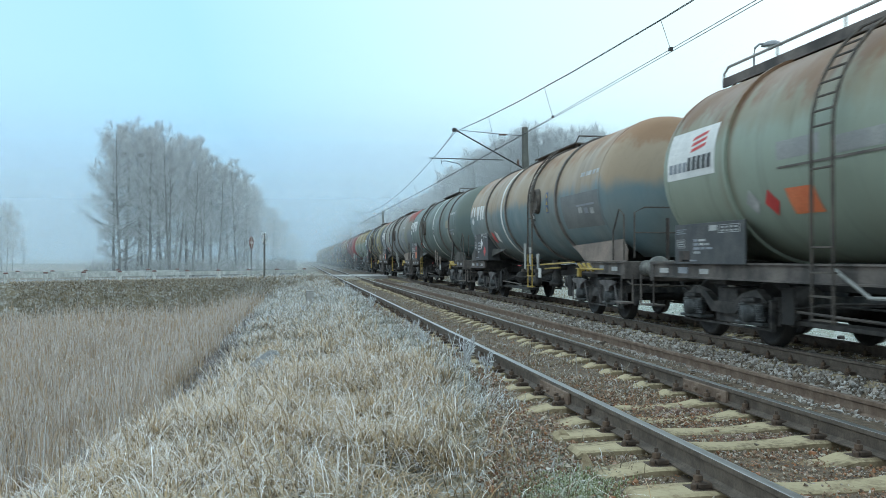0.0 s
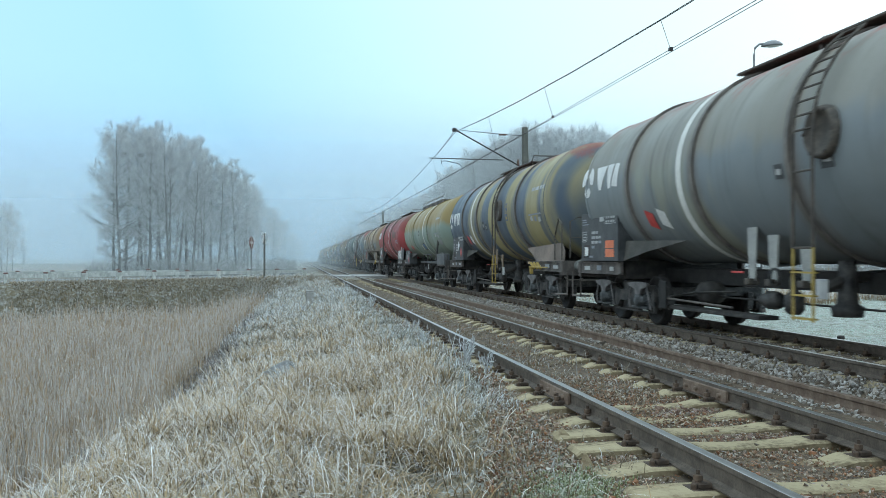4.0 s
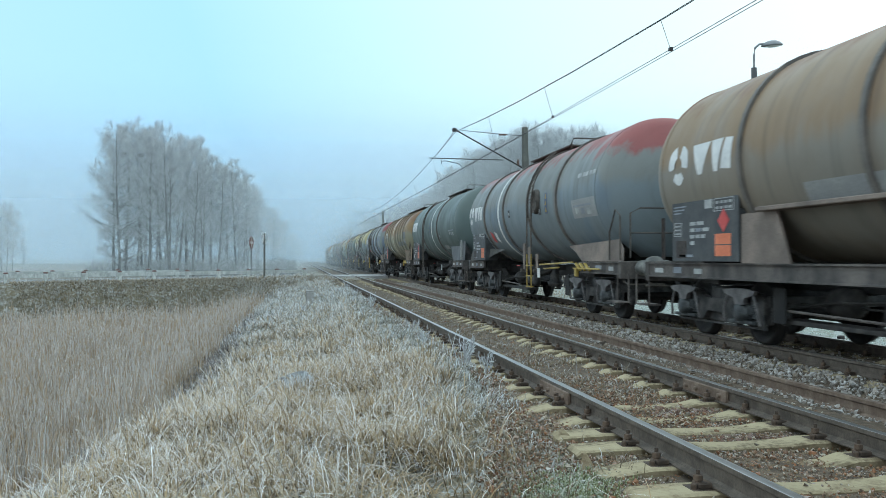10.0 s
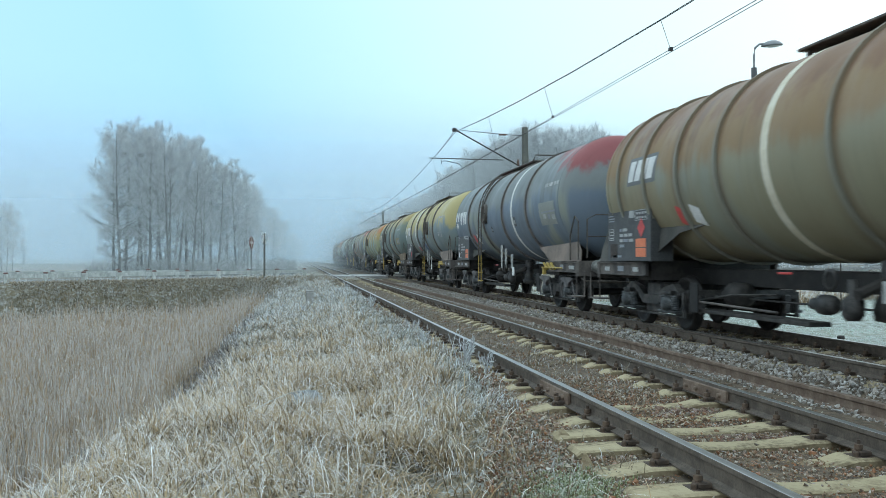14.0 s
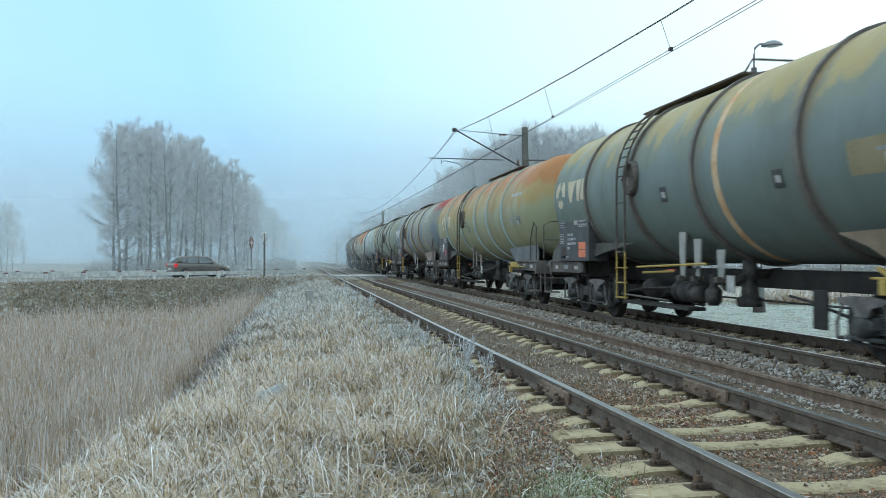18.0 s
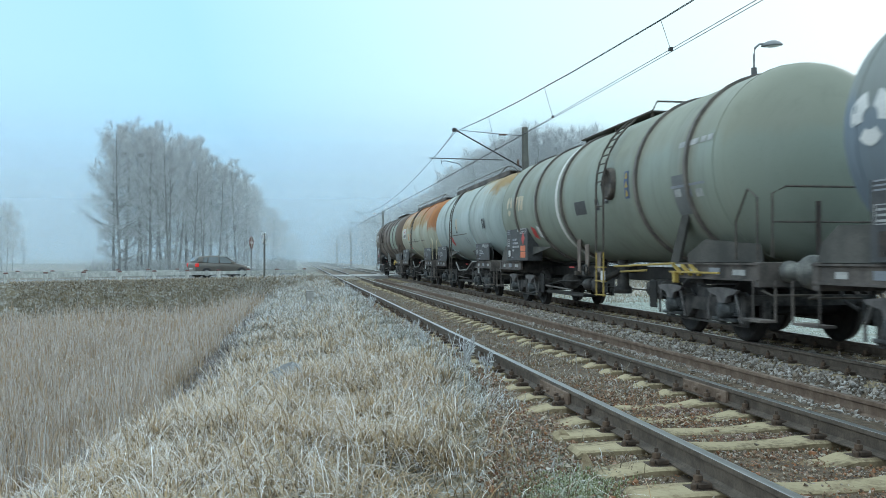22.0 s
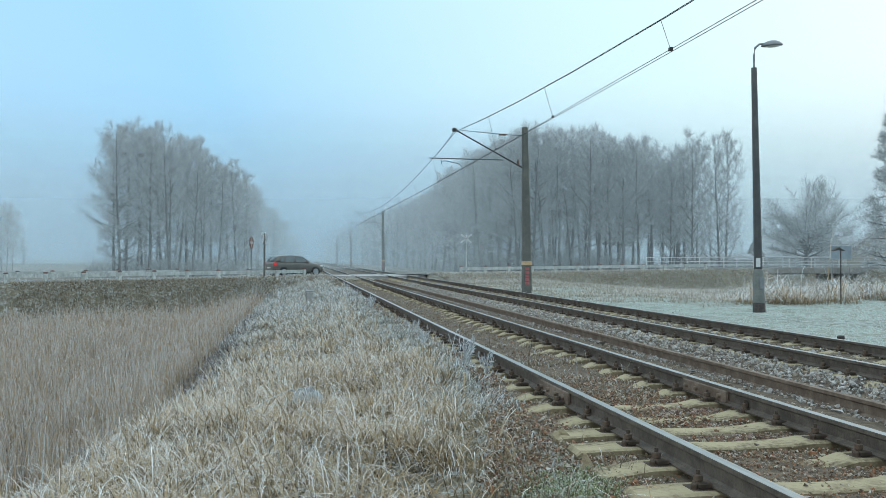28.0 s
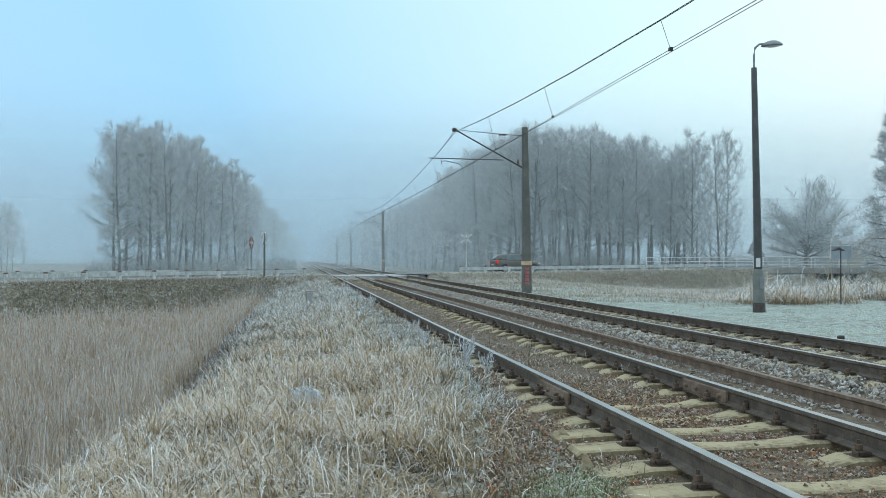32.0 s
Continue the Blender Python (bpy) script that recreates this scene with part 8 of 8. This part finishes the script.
def build_reed():
    """A tall reed with a drooping frosted plume; local z runs along its stem."""
    rng = np.random.default_rng(31)
    t = thing("waving_reed", "tall reed with a frosted plume waving in the wind", "reed")
    pts = [(0, 0, 0), (0.005, 0, 0.35), (0.02, 0, 0.70), (0.05, 0, 0.92), (0.12, 0, 1.08), (0.20, 0, 1.14)]
    part("stem", tube(bmesh.new(), pts, 0.007, 6, 0.003), M_FROSTSTALK, t)
    parts = []
    for k in range(70):
        f = rng.uniform(0.45, 1.0)
        p0 = np.array([[np.interp(f, [0.45, 0.75, 1.0], [0.05, 0.12, 0.20]), 0, np.interp(f, [0.45, 0.75, 1.0], [0.92, 1.08, 1.14])]])
        d = unit(np.array([[0.75, rng.normal(0, 0.28), rng.normal(0.15, 0.3)]]))
        p1 = p0 + d * rng.uniform(0.05, 0.11)
        p2 = p1 + unit(d + np.array([[0.2, 0, -0.9]])) * rng.uniform(0.04, 0.10)
        parts += [prisms(p0, p1, [0.0035], [0.004], 3), prisms(p1, p2, [0.004], [0.0015], 3)]
    v, f = join(parts)
    bulk("plume", v, f, M_TWIG, t)
    x, y = camera_place(370, 8.8)
    return t, Vector((x, y, float(land(x, y)) - 0.02))


REED, REED_FOOT = build_reed()
# ---- the car that waits and crosses ----
M_CARPAINT = plain("bronze_car_paint", (0.125, 0.115, 0.102), (0.15, 0.138, 0.122), 1.2, 0.32, 0.2, 0.03)
M_CARGLASS = plain("car_glass", (0.07, 0.09, 0.095), (0.10, 0.12, 0.125), 2, 0.06, 0.0, 0.01, spec=1.0)
M_TYRE = plain("tyre_rubber", (0.02, 0.02, 0.02), (0.035, 0.034, 0.033), 10, 0.85)
M_RIM = plain("alloy_rim", (0.35, 0.36, 0.37), (0.45, 0.46, 0.46), 8, 0.4, 0.7)
M_TAIL = Mat("tail_lamp_red").done((0.60, 0.03, 0.03), 0.25)
M_TAIL.node_tree.nodes["Principled BSDF"].inputs["Emission Color"].default_value = (1.0, 0.06, 0.05, 1)
M_TAIL.node_tree.nodes["Principled BSDF"].inputs["Emission Strength"].default_value = 0.18
M_TRIM = plain("black_trim", (0.02, 0.02, 0.022), (0.035, 0.035, 0.035), 6, 0.6)


def loft(bm, sections, close=True):
    """Skins cross sections, each a list of points of equal length."""
    rings = [[bm.verts.new(p) for p in s] for s in sections]
    n = len(rings[0])
    for a, b in zip(rings, rings[1:]):
        for k in range(n if close else n - 1):
            bm.faces.new((a[k], a[(k + 1) % n], b[(k + 1) % n], b[k])).smooth = True
    bm.faces.new(rings[0][::-1])
    bm.faces.new(rings[-1])
    bmesh.ops.recalc_face_normals(bm, faces=bm.faces[:])
    return bm


def build_car():
    """A small hatchback; local x runs forward, y to its left, z up from the road."""
    c = thing("car", "bronze-brown small hatchback car on the crossing road", "car")
    # lower body: x, half width, bottom, shoulder height
    secs = []
    for x, w, zb, zs in ((-1.96, 0.62, 0.42, 0.88), (-1.90, 0.74, 0.30, 0.96), (-1.55, 0.82, 0.22, 0.98), (-0.8, 0.84, 0.20, 0.96), (0.3, 0.84, 0.20, 0.93), (0.95, 0.83, 0.20, 0.91), (1.45, 0.80, 0.22, 0.82), (1.82, 0.70, 0.25, 0.70), (1.97, 0.50, 0.34, 0.58)):
        secs.append([(x, -w * 0.94, zb), (x, -w, zb + 0.16), (x, -w, zs - 0.22), (x, -w * 0.96, zs - 0.04), (x, -w * 0.86, zs), (x, w * 0.86, zs), (x, w * 0.96, zs - 0.04), (x, w, zs - 0.22), (x, w, zb + 0.16), (x, w * 0.94, zb)])
    part("body", loft(bmesh.new(), secs), M_CARPAINT, c)
    # glasshouse and roof
    secs = []
    for x, w, z0, z1, wt in ((-1.90, 0.66, 0.92, 0.97, 0.62), (-1.62, 0.70, 0.92, 1.36, 0.54), (-1.35, 0.72, 0.92, 1.43, 0.55), (-0.5, 0.73, 0.92, 1.46, 0.57), (0.1, 0.73, 0.90, 1.42, 0.56), (0.5, 0.72, 0.89, 1.18, 0.61), (0.98, 0.70, 0.86, 0.90, 0.66)):
        secs.append([(x, -w, z0), (x, -(w + wt) / 2, (z0 + z1) / 2 + 0.02), (x, -wt, z1 - 0.03), (x, -wt * 0.8, z1), (x, wt * 0.8, z1), (x, wt, z1 - 0.03), (x, (w + wt) / 2, (z0 + z1) / 2 + 0.02), (x, w, z0)])
    part("roof", loft(bmesh.new(), secs), M_CARPAINT, c)

    def pane(name, pts, side):
        bm = bmesh.new()
        vs = [bm.verts.new((x, side * (0.725 - 0.30 * (z - 0.92) + 0.016), z)) for x, z in pts]
        r = bmesh.ops.extrude_face_region(bm, geom=[bm.faces.new(vs)])
        for v in r["geom"]:
            if isinstance(v, bmesh.types.BMVert):
                v.co.y -= side * 0.03
        bmesh.ops.recalc_face_normals(bm, faces=bm.faces[:])
        return part(name, bm, M_CARGLASS, c)
    for side in (-1, 1):
        pane("side_window", [(-0.28, 0.97), (0.62, 0.95), (0.30, 1.22), (0.02, 1.36), (-0.28, 1.38)], side)
        pane("side_window", [(-1.12, 0.99), (-0.36, 0.97), (-0.36, 1.385), (-0.98, 1.375)], side)
        pane("side_window", [(-1.46, 1.04), (-1.2, 1.0), (-1.06, 1.36), (-1.36, 1.32)], side)
        part("mirror", box(bmesh.new(), 0.52, 0.68, side * 0.80 - 0.07, side * 0.80 + 0.07, 0.93, 1.05, 0.03), M_CARPAINT, c)
        part("sill", box(bmesh.new(), -0.95, 0.95, side * 0.825 - 0.03, side * 0.825 + 0.03, 0.17, 0.27, 0.02), M_TRIM, c)
        part("tail_lamp", box(bmesh.new(), -1.965, -1.74, side * 0.70 - 0.10, side * 0.70 + 0.10, 0.72, 0.96, 0.04), M_TAIL, c, "red tail lamp")
        part("headlamp", box(bmesh.new(), 1.62, 1.86, side * 0.62 - 0.12, side * 0.62 + 0.12, 0.60, 0.74, 0.04), M_SIGNWHITE, c, "clear headlamp")
        part("door_handle", box(bmesh.new(), -0.20, -0.04, side * 0.845 - 0.012, side * 0.845 + 0.012, 0.82, 0.85), M_CARPAINT, c)
        for x in (-1.24, 1.22):
            part("wheel_arch", placed(lathe(bmesh.new(), [(-0.05, 0), (-0.05, 0.345), (0.05, 0.345), (0.05, 0)], 20, "y"), pose(x, side * 0.795, 0.33)), M_TRIM, c)
    part("rear_window", loft(bmesh.new(), [[(-1.86, -0.55, 1.02), (-1.66, -0.50, 1.32), (-1.69, -0.50, 1.34), (-1.89, -0.55, 1.04)], [(-1.86, 0.55, 1.02), (-1.66, 0.50, 1.32), (-1.69, 0.50, 1.34), (-1.89, 0.55, 1.04)]]), M_CARGLASS, c)
    part("windscreen", loft(bmesh.new(), [[(0.90, -0.62, 0.95), (0.22, -0.54, 1.37), (0.24, -0.54, 1.39), (0.93, -0.62, 0.97)], [(0.90, 0.62, 0.95), (0.22, 0.54, 1.37), (0.24, 0.54, 1.39), (0.93, 0.62, 0.97)]]), M_CARGLASS, c)
    part("bumper", box(bmesh.new(), -2.0, -1.88, -0.62, 0.62, 0.30, 0.52, 0.04), M_CARPAINT, c)
    part("plate_bar", box(bmesh.new(), -2.005, -1.985, -0.26, 0.26, 0.56, 0.66), M_SIGNWHITE, c)
    wheels = []
    tyre = mesh_of("wheel", lathe(bmesh.new(), [(-0.09, 0.0), (-0.09, 0.19), (-0.10, 0.21), (-0.095, 0.29), (-0.07, 0.31), (0.07, 0.31), (0.095, 0.29), (0.10, 0.21), (0.09, 0.19), (0.09, 0)], 22, "y"), M_TYRE)
    bm = bmesh.new()
    lathe(bm, [(-0.108, 0), (-0.108, 0.05), (-0.100, 0.06), (-0.097, 0.15), (-0.103, 0.20), (-0.098, 0.215), (-0.092, 0.0)], 16, "y")
    for k in range(5):
        placed_bm = box(bmesh.new(), -0.03, 0.03, -0.106, -0.094, 0.03, 0.20)
        placed(placed_bm, pose(0, 0, 0, 0, 72 * k, 0))
        me = bpy.data.meshes.new("spoke")
        placed_bm.to_mesh(me)
        placed_bm.free()
        bm.from_mesh(me)
        bpy.data.meshes.remove(me)
    rim = mesh_of("rim", bm, M_RIM)
    for x in (-1.24, 1.22):
        for side in (-1, 1):
            w = share("wheel", tyre, c, pose(x, side * 0.76, 0.31))
            share("rim", rim, w, pose(0, 0, 0, 0, 0, 0 if side < 0 else 180))
            wheels.append((w, x, side * 0.76))
    return c, wheels


CAR, CAR_WHEELS = build_car()


def lane_table():
    """Places along the near lane at small steps, with the bearing at which the camera sees each."""
    tab, run, last = [], 0.0, None
    for k in range(0, 1400):
        s = 0.2 + 6.2 * k / 1399
        p = road_point(s, -1.45, 0.05)
        if 3.40 < s < 4.70:
            p.z = 0.015
        run += (p - last).length if last else 0.0
        last = p
        c, sn = math.cos(YAW), math.sin(YAW)
        Z, X = p.y * c + p.x * sn, p.x * c - p.y * sn
        tab.append((run, p, 784 + 1520 * X / Z if Z > 2 else -1e4))
    return tab


def car_path():
    """Run along the lane against time: it rolls up, waits for the train, and drives over the crossing."""
    seen = [(16.5, 164), (16.8, 214), (17.0, 247), (17.5, 309), (18.0, 353), (18.6, 383), (19.2, 389), (26.0, 389), (27.0, 430), (27.5, 474), (28.0, 522), (28.6, 576), (29.3, 646), (30.0, 714), (30.6, 772), (31.3, 845), (32.0, 913)]
    tab = lane_table()
    px = [b for _, _, b in tab]
    run = [a for a, _, _ in tab]
    lo = next(k for k, b in enumerate(px) if b > -300)
    ts = [t for t, _ in seen]
    rs = [float(np.interp(b, px[lo:], run[lo:])) for _, b in seen]
    v0 = (rs[1] - rs[0]) / 0.3
    ts = [0.0] + ts
    rs = [max(0.5, rs[0] - v0 * 16.5)] + rs
    return tab, ts, rs
# ---- freezing fog over the distance: flat sheets before and behind trees imitate haze ----
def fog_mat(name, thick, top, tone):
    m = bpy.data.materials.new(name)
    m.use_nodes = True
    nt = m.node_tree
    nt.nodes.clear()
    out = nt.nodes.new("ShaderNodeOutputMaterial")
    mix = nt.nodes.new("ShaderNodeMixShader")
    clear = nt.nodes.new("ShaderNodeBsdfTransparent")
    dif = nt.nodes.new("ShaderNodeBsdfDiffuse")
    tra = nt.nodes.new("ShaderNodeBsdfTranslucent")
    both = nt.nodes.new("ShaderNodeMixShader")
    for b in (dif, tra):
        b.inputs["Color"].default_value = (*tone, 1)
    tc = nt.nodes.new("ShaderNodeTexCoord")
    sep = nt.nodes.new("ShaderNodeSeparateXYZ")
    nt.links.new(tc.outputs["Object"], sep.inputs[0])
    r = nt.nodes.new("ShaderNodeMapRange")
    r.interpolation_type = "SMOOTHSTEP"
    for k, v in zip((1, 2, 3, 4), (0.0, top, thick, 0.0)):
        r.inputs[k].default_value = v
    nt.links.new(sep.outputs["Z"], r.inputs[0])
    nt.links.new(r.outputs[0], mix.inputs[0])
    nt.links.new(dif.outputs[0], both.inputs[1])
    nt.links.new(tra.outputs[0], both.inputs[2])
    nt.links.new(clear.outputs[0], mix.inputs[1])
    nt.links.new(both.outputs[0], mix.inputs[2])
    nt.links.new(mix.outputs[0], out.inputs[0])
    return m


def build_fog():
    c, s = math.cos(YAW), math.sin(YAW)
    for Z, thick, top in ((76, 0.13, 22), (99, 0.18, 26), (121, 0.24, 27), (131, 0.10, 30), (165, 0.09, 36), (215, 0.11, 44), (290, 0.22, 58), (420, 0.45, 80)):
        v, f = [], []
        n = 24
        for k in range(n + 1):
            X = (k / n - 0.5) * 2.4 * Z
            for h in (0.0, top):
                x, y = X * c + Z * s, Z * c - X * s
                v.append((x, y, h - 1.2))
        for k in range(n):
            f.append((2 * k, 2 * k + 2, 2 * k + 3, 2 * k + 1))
        ob = bulk("fog_veil", v, f, fog_mat("fog_haze_sheet", thick, top, (0.68, 0.75, 0.78) if Z < 150 else (0.62, 0.79, 0.92)))
        tagged(ob, "flat translucent sheet imitating freezing fog over the fields", "fog", kind="structure")


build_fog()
# ---- what moves ----
def glide(ts, rs, t):
    """Smooth run between the given times (monotone cubic)."""
    n = len(ts)
    d = [(rs[k + 1] - rs[k]) / (ts[k + 1] - ts[k]) for k in range(n - 1)]
    m = [d[0]] + [0.0 if d[k - 1] * d[k] <= 0 else 2 * d[k - 1] * d[k] / (d[k - 1] + d[k]) for k in range(1, n - 1)] + [d[-1]]
    k = min(max(0, sum(1 for a in ts if a <= t) - 1), n - 2)
    h = ts[k + 1] - ts[k]
    u = (t - ts[k]) / h
    return (2 * u ** 3 - 3 * u ** 2 + 1) * rs[k] + (u ** 3 - 2 * u ** 2 + u) * h * m[k] + (-2 * u ** 3 + 3 * u ** 2) * rs[k + 1] + (u ** 3 - u ** 2) * h * m[k + 1]


def motions():
    for w in WAGONS:
        x, y, z = w.location
        walk(w, [(t, pose(x, y - SPEED * t, z)) for t in (0.0, 16.0, 32.0)])
    turn = math.degrees(SPEED / 0.46)
    n = 960
    for ws, y in WHEELSETS:
        walk(ws, [(32.0 * k / n, pose(0, y, 0.46, turn * 32.0 * k / n, 0, 0)) for k in range(n + 1)])
    # the reed leans over sideways (across the view, then up), the rest of its length away from the eye
    lean = ((0, 51, 140), (1, -3, 104), (2, 65, 104), (3, 77, 129), (4.5, 95, 122), (6, 111, 117), (7, 118, 122), (8, 125, 119), (9, 138, 119), (10, 137, 120), (11, 83, 119), (12, 60, 150), (13, 133, 120), (14, 167, 88), (15.3, 150, 105),
            (16.6, 139, 113), (17, 136, 118), (18, 57, 60), (18.5, -35, 99), (19, -33, 150), (19.5, 30, 170), (20, 87, 114), (21, 101, 132), (22, 103, 127), (23, 90, 132), (24, 27, 107), (25, 167, 105), (28, 171, 100), (30, 167, 113), (31, 169, 93), (32, 173, 108))
    right, ahead = Vector((math.cos(YAW), -math.sin(YAW), 0)), Vector((math.sin(YAW), math.cos(YAW), 0))
    rows = []
    for t, a, b in lean:
        a, b = a / 205, b / 205
        up = right * a + Vector((0, 0, b)) + ahead * math.sqrt(max(0.0, 1 - a * a - b * b))
        side = (right - up * right.dot(up)).normalized()
        rows.append((t, Matrix.Translation(REED_FOOT) @ Matrix((side, up.cross(side), up)).transposed().to_4x4()))
    walk(REED, rows)
    tab, ts, rs = car_path()
    run = np.array([a for a, _, _ in tab])
    P = np.array([tuple(p) for _, p, _ in tab])

    def on_lane(r):
        return Vector([float(np.interp(r, run, P[:, k])) for k in range(3)])
    rows = []
    for k in range(129):
        t = 0.25 * k
        r = glide(ts, rs, t)
        a, b = on_lane(r - 1.24), on_lane(r + 1.22)
        mid = (a + b) / 2
        rows.append((t, pose(mid.x, mid.y, mid.z, 0, -math.degrees(math.atan2(b.z - a.z, 2.46)), math.degrees(math.atan2(b.y - a.y, b.x - a.x)))))
    walk(CAR, rows)
    for w, x, y in CAR_WHEELS:
        walk(w, [(k / 30, pose(x, y, 0.31, 0, math.degrees(glide(ts, rs, k / 30) / 0.31), 0)) for k in range(961)])


motions()
